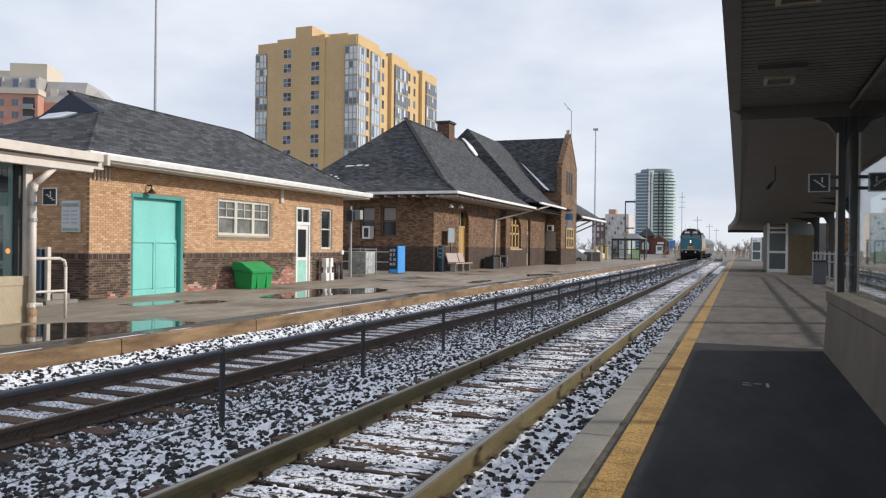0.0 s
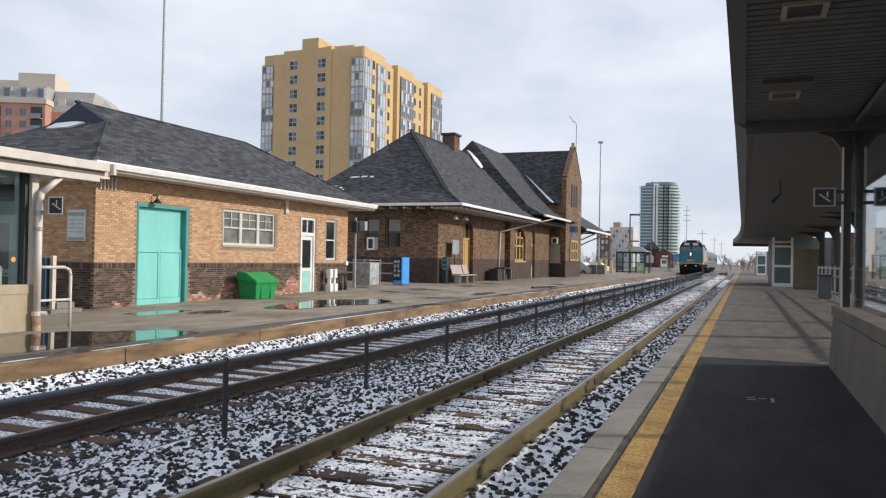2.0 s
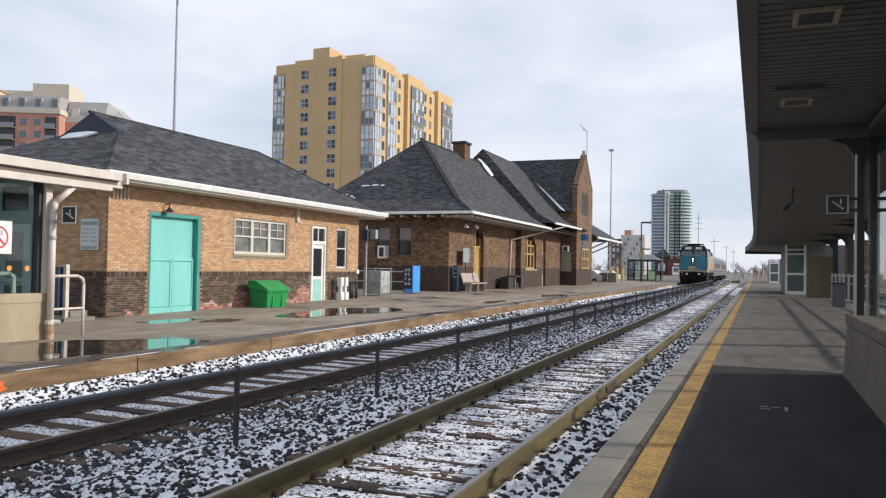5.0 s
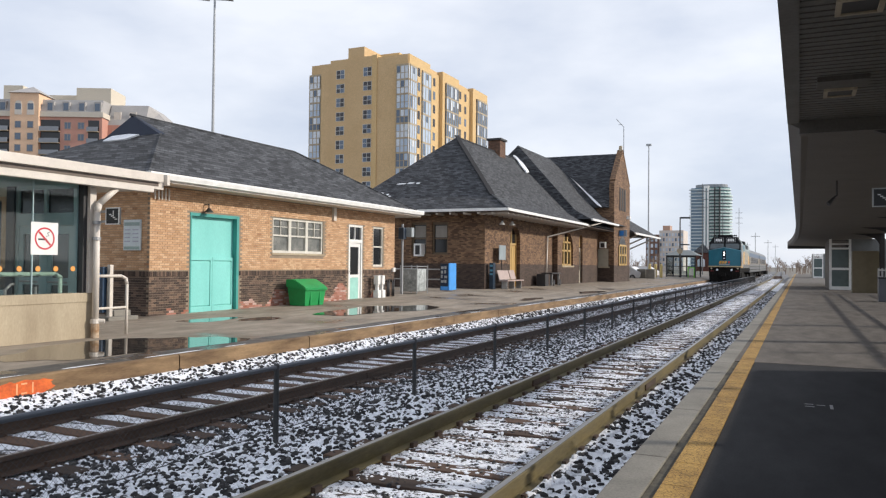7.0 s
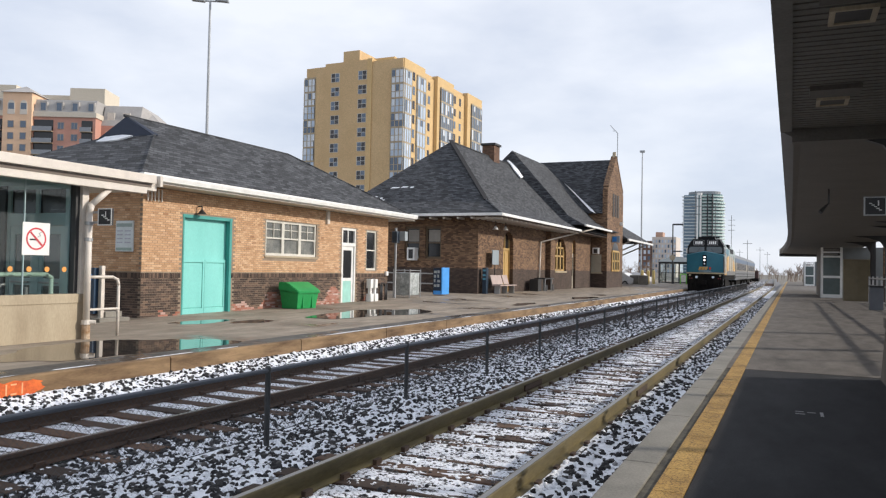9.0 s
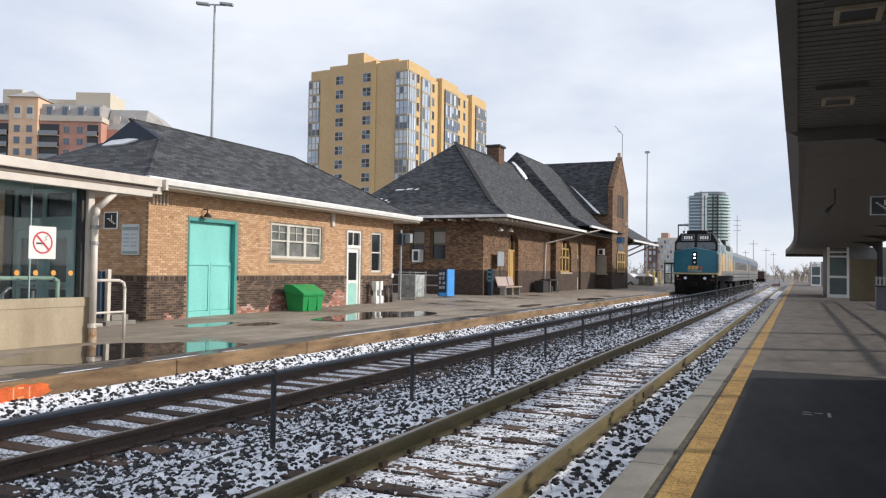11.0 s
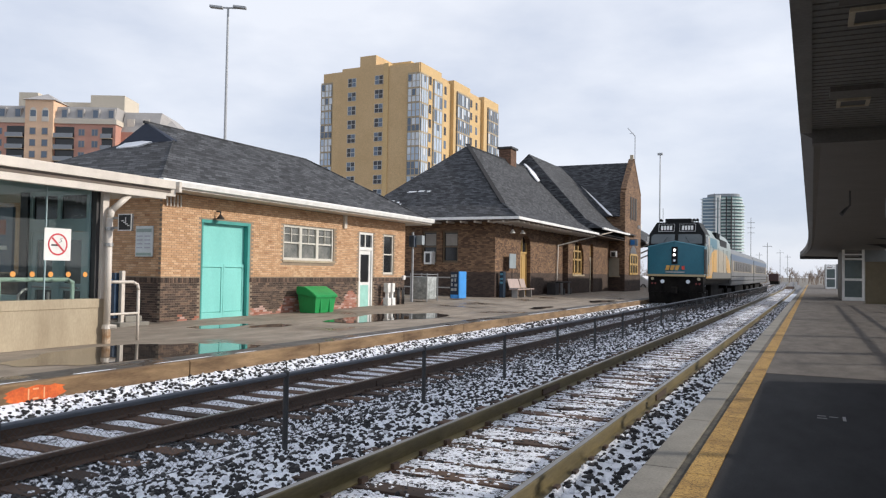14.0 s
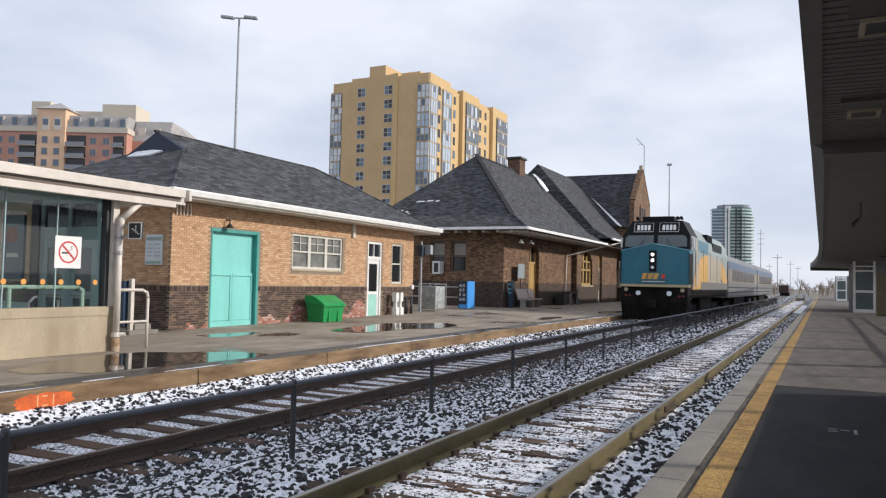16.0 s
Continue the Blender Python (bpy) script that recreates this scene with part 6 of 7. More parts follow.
# ---- red brick flats with a mansard roof ----
def red_flats():
    t = thing("mansard_flats", "red brick apartment block with grey mansard roof and balconies", "apartment building")
    t.matrix_world = pose(-192.3, 126.3, 0, 0, 0, 26.5)
    red = worn("red brickwork", (0.50, 0.26, 0.20), (0.60, 0.33, 0.26), 0.2, 8, 0.85, 0, 0.05)
    sal = worn("salmon render", (0.74, 0.50, 0.33), (0.82, 0.57, 0.39), 0.2, 8, 0.85, 0, 0.05)
    grey = worn("grey mansard cladding", (0.34, 0.33, 0.32), (0.44, 0.42, 0.41), 0.3, 8, 0.8, 0, 0.05)
    part("wall", box(-35, 33.3, 0, 16, 0, 38.3), red, t)
    part("cornice", box(-35.2, 33.6, -0.35, 16, 38.3, 39.6), plain("cream cornice", (0.62, 0.56, 0.47), 0.7), t)
    part("mansard", prism([(0.0, 39.6), (16, 39.6), (15, 43), (1.4, 43)], "x", -35, 33.0), grey, t)
    part("tower_bay", box(10.4, 17.6, -0.9, 8, 0, 44.2), sal, t)
    part("tower_roof", solid([(9.9, -1.4, 44.2), (18.1, -1.4, 44.2), (18.1, 9, 44.2), (9.9, 9, 44.2), (14.0, 3.5, 46.7)], [(0, 1, 4), (1, 2, 4), (2, 3, 4), (3, 0, 4), (3, 2, 1, 0)]), grey, t)
    part("wall", box(33.3, 47, 3.5, 20, 0, 37), red, t)
    part("mansard", prism([(3.5, 37), (20, 37), (18, 42.7), (6, 42.7)], "x", 33.3, 43), grey, t)
    part("mansard", solid([(43, 3.5, 37), (49, 6, 37), (49, 20, 37), (43, 20, 37), (43, 6, 42.7), (45, 8, 41), (45, 18, 41), (43, 18, 42.7)], [(0, 1, 5, 4), (1, 2, 6, 5), (2, 3, 7, 6), (4, 5, 6, 7), (3, 0, 4, 7), (3, 2, 1, 0)]), grey, t)
    part("penthouse", box(10, 24, 8, 16, 43, 45.6), plain("cream penthouse", (0.60, 0.54, 0.44), 0.7), t)
    part("penthouse", box(24, 33, 6, 16, 43, 47.2), plain("cream plant room", (0.60, 0.54, 0.44), 0.7), t)
    part("penthouse", box(5, 10, 6, 16, 43, 47.6), plain("cream stair tower", (0.60, 0.54, 0.44), 0.7), t)
    pane, fr = TP[0], M["cream"]
    m_wf = plain("brownish window frame", (0.34, 0.27, 0.22), 0.6)
    for u in range(-32, 33, 4):
        if 9 < u < 19:
            continue
        d = part("dormer", box(u - 0.9, u + 0.9, 0.1, 2.0, 39.7, 42.3), grey, t)
        part("pane", box(u - 0.6, u + 0.6, 0.02, 0.1, 40.0, 41.9), pane, d)
    for fl in range(9):
        z = 35.2 - 3.0 * fl
        for u in (-30, -26, -14, -9, 0.2, 3.4, 24.6, 28.0):
            if fl < 8:
                w = part("window", box(u - 0.85, u + 0.85, -0.06, 0.0, z, z + 1.8), m_wf, t)
                part("pane", box(u - 0.7, u - 0.06, -0.08, -0.06, z + 0.12, z + 1.68), TP[0], w)
                part("pane", box(u + 0.06, u + 0.7, -0.08, -0.06, z + 0.12, z + 1.68), TP[0], w)
        for u0, u1 in ((-24, -17), (-7, -2), (5.4, 9.9), (17.8, 22.7), (29.8, 32.6)):
            if u1 - u0 < 1:
                continue
            # Flat dark panel on the wall stands for the shaded balcony recess.
            r = part("recess_shade", box(u0, u1, -0.05, 0.0, z - 0.4, z + 2.3), M["dark_glass"], t)
            part("balcony_rail", box(u0, u1, -1.1, -0.95, z - 0.6, z + 0.5), plain("grey balcony panel", (0.25, 0.27, 0.3), 0.4), r)
            part("balcony_slab", box(u0, u1, -1.1, 0, z - 0.75, z - 0.6), M["concrete"], r)
        for u in (12.5, 15.6):
            w = part("window", box(u - 0.8, u + 0.8, -0.98, -0.9, z, z + 1.8), m_wf, t)
            part("pane", box(u - 0.65, u + 0.65, -1.0, -0.98, z + 0.12, z + 1.68), pane, w)
    for u in (12.5, 15.6):
        w = part("arched_window", prism([(u - 0.9, 38.6), (u + 0.9, 38.6), (u + 0.9, 41.2), (u + 0.6, 42.0), (u, 42.3), (u - 0.6, 42.0), (u - 0.9, 41.2)], "y", -0.98, -0.9), fr, t)
        part("pane", box(u - 0.7, u + 0.7, -1.0, -0.98, 39.9, 41.5), pane, w)
    for u in (35.5, 39.5):
        part("window", box(u - 0.9, u + 0.9, 3.4, 3.5, 33.5, 35.5), fr, t)
        part("window", box(u - 0.9, u + 0.9, 4.2, 4.6, 38.6, 40.6), fr, t)


red_flats()


# ---- the glass tower and other far buildings ----
def glass_tower():
    t = thing("glass_tower", "distant round green glass apartment tower with white balconies", "apartment building")
    cx, cy = -69.0, 700.0
    def ring(r, z0, z1, a0=0, a1=360, sx=1.0):
        bm = bmesh.new()
        bmesh.ops.create_cone(bm, cap_ends=True, segments=24, radius1=r, radius2=r, depth=z1 - z0, matrix=Matrix.Translation((cx, cy, (z0 + z1) / 2)) @ Matrix.Diagonal((sx, 0.8, 1, 1)))
        return bm
    core = plain("dark green-blue glazing", (0.10, 0.17, 0.185), 0.08)
    part("glass_core", ring(15.0, 0, 69.4), core, t)
    slab = plain("pale balcony edge", (0.62, 0.68, 0.68), 0.6)
    rail = plain("pale green balcony glass", (0.40, 0.56, 0.52), 0.12)
    rg = random.Random(4)
    for k in range(24):
        z = 3 + 2.78 * k
        r = 17.6 - (1.4 if k > 21 else 0) - 0.5 * rg.random()
        p = part("balcony_ring", ring(r, z, z + 0.7), slab, t)
        part("balcony_glass", ring(r - 0.4, z + 0.7, z + 1.5), rail, p)
        part("floor_edge", box(cx - 17.2 + 0.8 * rg.random(), cx - 4.7, cy - 13.6, cy - 8.0, z, z + 0.55), slab, p)
    part("white_pier", box(cx - 4.6, cx - 0.8, cy - 16.8, cy, 0, 70.0), M["white"], t)
    part("pier_glazing", box(cx - 3.2, cx - 2.2, cy - 16.9, cy - 16.7, 3, 68.0), core, t)
    part("dark_wing", box(cx - 15.5, cx - 4.7, cy - 13.0, cy, 0, 68.5), plain("blue-grey glazing", (0.15, 0.22, 0.29), 0.08), t)
    part("white_pier", box(cx - 16.2, cx - 15.5, cy - 10.0, cy, 0, 68.0), M["white"], t)
    for dx in (3.5, 7.5):
        part("mullion_strip", box(cx + dx, cx + dx + 0.7, cy - 15.2, cy, 0, 69.0), M["dark"], t)
    part("crown", ring(11.5, 69.4, 72.0, 0, 360, 1.15), plain("grey crown", (0.27, 0.29, 0.31), 0.6), t)


glass_tower()


def slab_block(x0, x1, y0, y1, z1, mat, label, rows, cols):
    t = thing("apartment_block", label, "apartment building")
    part("wall", box(x0, x1, y0, y1, -0.5, z1), mat, t)
    dz = (z1 - 2) / rows
    for r in range(rows):
        for c in range(cols):
            u = x0 + (x1 - x0) * (c + 0.5) / cols
            part("window", box(u - (x1 - x0) / cols * 0.28, u + (x1 - x0) / cols * 0.28, y0 - 0.1, y0, 1.6 + dz * r, 1.6 + dz * (r + 0.62)), TP[(0, 1, 2, 1)[(r * 3 + c) % 4]], t)
    return t


pale = plain("pale concrete block", (0.62, 0.56, 0.51), 0.8)
slab_block(-54.6, -44.6, 338, 352, 16.8, pale, "distant pale concrete apartment block", 7, 8)
slab_block(-59.9, -54.7, 336, 348, 15.0, plain("brown brick block", (0.16, 0.09, 0.065), 0.8), "distant brown brick apartment block", 5, 3)
tb = thing("rooftop_plant", "red-brown rooftop plant room on a pale block", "plant room")
part("box", box(-53.6, -50.6, 341, 347, 16.8, 19.0), plain("pink-brown plant room", (0.42, 0.27, 0.2), 0.8), tb)


def far_depot():
    t = thing("brick_depot", "red brick station lodge with a grey peaked roof", "building")
    r = brick_mat("depot brick", (0.10, 0.038, 0.028), (0.17, 0.062, 0.045), (0.1, 0.07, 0.06))
    x0, x1, y = -30.8, -26.2, 260.0
    part("wall", box(x0, x1, y, y + 5, 0, 6.0), r, t)
    part("roof", solid([(x0 - .6, y - .6, 6), (x1 + .6, y - .6, 6), (x1 + .6, y + 5.6, 6), (x0 - .6, y + 5.6, 6), ((x0 + x1) / 2, y + 2.5, 9.0)], [(0, 1, 4), (1, 2, 4), (2, 3, 4), (3, 0, 4), (3, 2, 1, 0)]), M["shingle"], t)
    part("wall", prism([(-26.8, 0), (-21.2, 0), (-21.2, 4.2), (-24.2, 6.3), (-26.8, 4.6)], "y", y - 2, y + 4), r, t)
    part("arched_window", prism([(-29.9, 1.5), (-27.6, 1.5), (-27.6, 3.6), (-28.7, 4.6), (-29.9, 3.6)], "y", y - 0.1, y), TP[2], t)
    part("white_door", box(-25.2, -23.0, y - 2.1, y - 2, 0.2, 2.9), M["white"], t)
    part("pane", box(-24.8, -23.4, y - 2.15, y - 2.1, 1.3, 2.5), TP[0], t)
    part("sign", box(-24.8, -22.8, y - 2.1, y - 2, 3.4, 4.0), M["white"], t)
    part("blue_sign", box(-21.0, -19.2, y - 2.2, y - 2, 2.0, 4.6), M["blue"], t)


far_depot()


def bus_shelter():
    s = thing("platform_shelter", "dark steel framed glass platform shelter with peaked roof", "shelter")
    x0, x1, y0, y1, z = -15.0, -11.6, 98.5, 104.0, far_z(-13, 98)
    for x in (x0, (x0 + x1) / 2, x1):
        for y in (y0, y1):
            part("post", box(x - 0.08, x + 0.08, y - 0.08, y + 0.08, z - 0.2, z + 2.7), M["dark"], s)
    part("roof", solid([(x0 - .3, y0 - .3, z + 2.7), (x1 + .3, y0 - .3, z + 2.7), (x1 + .3, y1 + .3, z + 2.7), (x0 - .3, y1 + .3, z + 2.7), ((x0 + x1) / 2 - 0.8, (y0 + y1) / 2, z + 3.4), ((x0 + x1) / 2 + 0.8, (y0 + y1) / 2, z + 3.4)],
                       [(0, 1, 5, 4), (1, 2, 5), (2, 3, 4, 5), (3, 0, 4), (3, 2, 1, 0)]), plain("grey-green metal roof", (0.13, 0.15, 0.15), 0.5), s)
    part("head_rail", many([(x0, x1, y0 - 0.06, y0 + 0.06, z + 2.45, z + 2.7), (x0, x1, y0 - 0.05, y0 + 0.05, z + 1.3, z + 1.38), (x0, x1, y0 - 0.05, y0 + 0.05, z + 0.1, z + 0.22)]), M["dark"], s)
    part("glass_panel", box(x0, x1, y1, y1 + 0.03, z + 0.2, z + 2.5), M["glass"], s)
    part("side_wall", box(x0 - 0.02, x0 + 0.02, y0, y1, z + 0.2, z + 2.5), M["glass"], s)
    g = thing("green_rail", "bright green tubular rack by the shelter", "rack")
    part("loop", pipe([(-12.3, 97.5, z - 0.1), (-12.3, 97.5, z + 1.2), (-11.6, 97.5, z + 1.2), (-11.6, 97.5, z - 0.1)], 0.06, 6), plain("lime green paint", (0.16, 0.5, 0.05), 0.5), g)
    m = thing("platform_lamp", "dark lamp post with two arms beside the shelter", "street lamp")
    part("post", tube((-13.2, 97.0, z - 0.3), (-13.2, 97.0, z + 7.3), 0.1, 0.07, 8), M["dark"], m)
    part("arm", box(-13.2, -12.0, 96.9, 97.1, z + 7.15, z + 7.35), M["dark"], m)
    part("arm", box(-13.2, -12.1, 96.9, 97.1, z + 3.9, z + 4.05), M["dark"], m)
    part("sign", tube((-13.2, 96.85, z + 3.2), (-13.2, 96.8, z + 3.2), 0.35, None, 12), M["concrete"], m)
    c = 0
    for y, col in ((150.0, 0), (190.0, 0), (240, 0)):
        w = thing("utility_pole", "wooden utility pole with crossarms far along the line", "utility pole", "utility poles")
        part("pole", tube((-17 + y * 0.004, y, -0.5), (-17 + y * 0.004, y, 14 + y * 0.02), 0.1, 0.07, 6), M["interior"], w)
        for k in range(3):
            part("crossarm", box(-18.0 + y * 0.004, -16.0 + y * 0.004, y - 0.05, y + 0.05, 12.5 + y * 0.02 - 1.5 * k, 12.6 + y * 0.02 - 1.5 * k), M["interior"], w)
    for x, y in ((-14.5, 300), (-13, 380), (-12, 460), (-24, 420)):
        w = thing("utility_pole", "distant thin utility pole", "utility pole", "utility poles")
        part("pole", tube((x, y, -0.5), (x, y, 14), 0.12, 0.09, 6), M["interior"], w)
        part("crossarm", box(x - 1.6, x + 1.6, y - 0.08, y + 0.08, 12.6, 12.75), M["interior"], w)


bus_shelter()


def parked_car(x, y, rz, col, label):
    c = thing("parked_car", label, "car", "parked cars")
    c.matrix_world = pose(x, y, 0.02, 0, 0, rz)
    body = prism([(-2.2, 0.3), (2.2, 0.3), (2.25, 0.75), (1.3, 0.95), (0.6, 1.45), (-1.2, 1.48), (-1.9, 1.0), (-2.25, 0.9)], "x", -0.88, 0.88)
    bmesh.ops.bevel(body, geom=list(body.edges), offset=0.06, segments=2, affect="EDGES")
    part("body", body, plain(col + " car paint", {"white": (0.75, 0.75, 0.76), "grey": (0.2, 0.21, 0.22), "silver": (0.5, 0.51, 0.52)}[col], 0.25), c)
    part("side_window", prism([(-1.6, 1.0), (1.05, 0.98), (0.5, 1.38), (-1.15, 1.4)], "x", 0.86, 0.9), M["dark_glass"], c)
    part("windscreen", solid([(-0.7, 1.32, 0.98), (0.7, 1.32, 0.98), (0.62, 0.68, 1.42), (-0.62, 0.68, 1.42)], [(0, 1, 2, 3)], 0.02), M["dark_glass"], c)
    for yy in (-1.4, 1.35):
        for s in (-0.8, 0.8):
            w = part("wheel", tube((s - 0.11, yy, 0.31), (s + 0.11, yy, 0.31), 0.31, None, 14), M["dark"], c)
            part("rim", tube((s * 1.12, yy, 0.31), (s * 1.15, yy, 0.31), 0.18, None, 10), M["steel"], w)


for i, (x, y, rz, col) in enumerate(((-17.4, 84, 80, "white"), (-18.5, 90, 85, "silver"), (-21, 97, 90, "grey"), (-19.5, 106, 88, "white"), (-24, 118, 90, "grey"))):
    parked_car(x, y, rz, col, col + " car parked beyond the station")

for px, py in ((-15.6, 90.0), (-15.1, 91.0), (-14.4, 90.5)):
    yb = thing("yellow_bollard", "faded yellow steel guard post by the car park", "bollard", "yellow guard posts")
    part("post", tube((px, py, 0.1), (px, py, 1.75), 0.16, None, 10), plain("faded yellow paint", (0.55, 0.42, 0.16), 0.6), yb)
    part("cap", tube((px, py, 1.75), (px, py, 1.83), 0.16, 0.06, 10), plain("faded yellow cap", (0.55, 0.42, 0.16), 0.6), yb)

bw = thing("concrete_blocks", "pale concrete barrier blocks by the car park", "barrier")
for i in range(4):
    part("block", box(-14.6 - 1.1 * i, -13.7 - 1.1 * i, 82 + i, 82.8 + i, 0.2, 1.25, 0.05), M["edge"], bw)


# ---- bare trees and shrubs in the distance ----
def bare_trees():
    rg = random.Random(11)
    m = random_mat("bare winter twigs", ((0.0, (0.15, 0.11, 0.085)), (1.0, (0.30, 0.235, 0.19))), 0.9, 20, 0.2, True)
    v, f = [], []

    def stick(a, b, r):
        k = len(v)
        d = (b - a).normalized()
        n = d.cross(Vector((0.3, 1, 0.2))).normalized()
        w = d.cross(n)
        for p, rr in ((a, r), (b, r * 0.4)):
            for j in range(3):
                an = j * 2.094
                v.append(tuple(p + (n * math.cos(an) + w * math.sin(an)) * rr))
        for j in range(3):
            f.append((k + j, k + (j + 1) % 3, k + 3 + (j + 1) % 3, k + 3 + j))

    def grow(a, d, length, r, depth):
        b = a + d * length
        stick(a, b, r)
        if depth:
            for _ in range(3):
                nd = (d + Vector((rg.uniform(-0.8, 0.8), rg.uniform(-0.8, 0.8), rg.uniform(-0.2, 0.5)))).normalized()
                grow(a + d * length * rg.uniform(0.5, 1.0), nd, length * rg.uniform(0.5, 0.8), r * 0.6, depth - 1)
    for i in range(150):
        y = rg.uniform(200, 520)
        x = rg.choice((rg.uniform(-19, -11), rg.uniform(-6, 12), rg.uniform(-80, -24))) + bend(min(y, 300))
        grow(Vector((x, y, -0.6)), Vector((rg.uniform(-.1, .1), 0, 1)), rg.uniform(1.3, 2.7), 0.16, 4)
    for i in range(10):
        grow(Vector((rg.uniform(-30, -18), rg.uniform(95, 140), 0)), Vector((0, 0, 1)), rg.uniform(1.2, 1.8), 0.06, 4)
    me = bpy.data.meshes.new("bare_trees")
    me.from_pydata(v, [], f)
    me.materials.append(m)
    tagged(new("bare_trees", me), "leafless brown trees and shrubs far along the line", "trees", "", "stuff")


bare_trees()


# ---- the train ----
T_BLUE = worn("teal-blue locomotive paint", (0.012, 0.115, 0.165), (0.018, 0.145, 0.205), 0.8, 20, 0.35, 0, 0.05)
T_GREY = worn("pale grey locomotive paint", (0.20, 0.25, 0.25), (0.29, 0.34, 0.33), 0.9, 20, 0.4, 0, 0.05, 0.002, (1, 1, 0.3))
T_YEL = worn("yellow locomotive paint", (0.52, 0.29, 0.06), (0.64, 0.38, 0.10), 0.9, 20, 0.4, 0, 0.05)
T_BLACK = plain("matt black paint", (0.009, 0.010, 0.011), 0.55)
T_UNDER = worn("grimy underframe", (0.005, 0.005, 0.005), (0.018, 0.016, 0.014), 2, 20, 0.9)
T_CREAM = worn("weathered cream locomotive paint", (0.30, 0.27, 0.21), (0.42, 0.37, 0.29), 0.9, 20, 0.45, 0, 0.05)
T_STEEL = worn("dull stainless steel", (0.12, 0.125, 0.13), (0.22, 0.225, 0.23), 0.7, 20, 0.45, 0.35, 0.05, 0.002, (1, 1, 0.2))
LAMP_ON = glow("lit headlamp", (1.0, 0.93, 0.85), 4.0)
LAMP_DIM = glow("dim headlamp", (0.42, 0.46, 0.52), 0.35)
for dull in (T_UNDER, T_BLACK):
    dull.node_tree.nodes["Principled BSDF"].inputs["Specular IOR Level"].default_value = 0.15
moving = []


def locomotive():
    """Nose at y = 0, running towards -y; z from the rail head."""
    e = thing("locomotive", "teal and grey passenger locomotive with yellow sweep", "locomotive")
    w = 1.6
    nose = solid([(-w, 0.42, 1.8), (0, 0.0, 1.8), (w, 0.42, 1.8), (w, 1.6, 1.8), (-w, 1.6, 1.8), (-w, 0.48, 3.42), (0, 0.08, 3.72), (w, 0.48, 3.42), (w, 1.6, 3.5), (-w, 1.6, 3.5)],
                 [(4, 3, 2, 1, 0), (0, 1, 6, 5), (1, 2, 7, 6), (2, 3, 8, 7), (3, 4, 9, 8), (4, 0, 5, 9), (5, 6, 7, 8, 9)])
    nz = part("nose", nose, T_BLUE, e)
    part("nose_top_edge", pipe([(-w, 0.47, 3.44), (0, 0.07, 3.74), (w, 0.47, 3.44)], 0.03, 6), plain("pale blue edging", (0.10, 0.28, 0.36), 0.4), nz)
    for x in (-0.8, 0.8):
        part("nose_seam", box(x * 2 - 0.01, x * 2 + 0.01, 0.4, 1.5, 1.85, 3.3), T_BLACK, nz)
    cab = solid([(-1.58, 0.62, 3.45), (1.58, 0.62, 3.45), (1.58, 0.80, 4.2), (1.18, 1.02, 4.9), (-1.18, 1.02, 4.9), (-1.58, 0.80, 4.2),
                 (-1.58, 3.2, 3.45), (1.58, 3.2, 3.45), (1.58, 3.2, 4.2), (1.18, 3.2, 4.94), (-1.18, 3.2, 4.94), (-1.58, 3.2, 4.2), (0, 0.3, 3.6)],
                [(0, 1, 2, 5), (5, 2, 3, 4), (1, 7, 8, 2), (2, 8, 9, 3), (3, 9, 10, 4), (4, 10, 11, 5), (5, 11, 6, 0), (6, 11, 10, 9, 8, 7), (0, 6, 7, 1)])
    cb = part("cab", cab, T_BLACK, e)

    def face(z):
        """Depth of the cab's front at a height."""
        return 0.62 + 0.18 * (z - 3.45) / 0.75 if z < 4.2 else 0.80 + 0.22 * (z - 4.2) / 0.7

    def plate(x0, x1, z0, z1, out, thick=0.02, cham=0.0):
        pts = [(x0, z0), (x1, z0), (x1, z1 - cham), (x1 - math.copysign(cham, x1), z1), (x0, z1)] if cham else [(x0, z0), (x1, z0), (x1, z1), (x0, z1)]
        return solid([(x, face(z) - out, z) for x, z in pts], [tuple(range(len(pts)))], thick)
    m_screen = plain("grey windscreen glass", (0.10, 0.12, 0.13), 0.06)
    for s in (-1, 1):
        ws = part("windscreen", plate(s * 0.1, s * 1.45, 3.62, 4.18, 0.012, 0.02, 0.14), m_screen, cb)
        part("wiper", pipe([(s * 0.75, face(3.66) - 0.05, 3.66), (s * 0.5, face(4.0) - 0.05, 4.02)], 0.012, 5), T_BLACK, ws)
        nb = part("number_board", plate(s * 0.16, s * 1.04, 4.36, 4.78, 0.012), T_BLACK, cb)
        for i in range(4):
            xx = s * 0.6 + 0.17 * (i - 1.5)
            part("digit_bar", plate(xx - 0.06, xx + 0.06, 4.44, 4.69, 0.05), M["white"], nb)
        for a, b, c, d in ((0.14, 1.06, 4.34, 4.37), (0.14, 1.06, 4.77, 4.80), (0.14, 0.165, 4.37, 4.77), (1.035, 1.06, 4.37, 4.77)):
            part("board_rim", plate(s * a, s * b, c, d, 0.03), M["steel"], nb)
        part("side_window", box(s * 1.575, s * 1.6, 1.75, 2.45, 3.5, 4.1), M["dark_glass"], cb)
        part("side_panel", box(min(s * 1.57, s * 1.588), max(s * 1.57, s * 1.588), 1.15, 3.2, 3.34, 4.18), T_GREY, cb, "pale grey cab side")
        part("cab_door", box(min(s * 1.588, s * 1.605), max(s * 1.588, s * 1.605), 2.55, 3.15, 1.75, 4.05), T_CREAM, cb)
        part("mirror", box(s * 1.6, s * 1.75, 1.0, 1.08, 3.6, 4.05, 0.02), M["white"], cb)
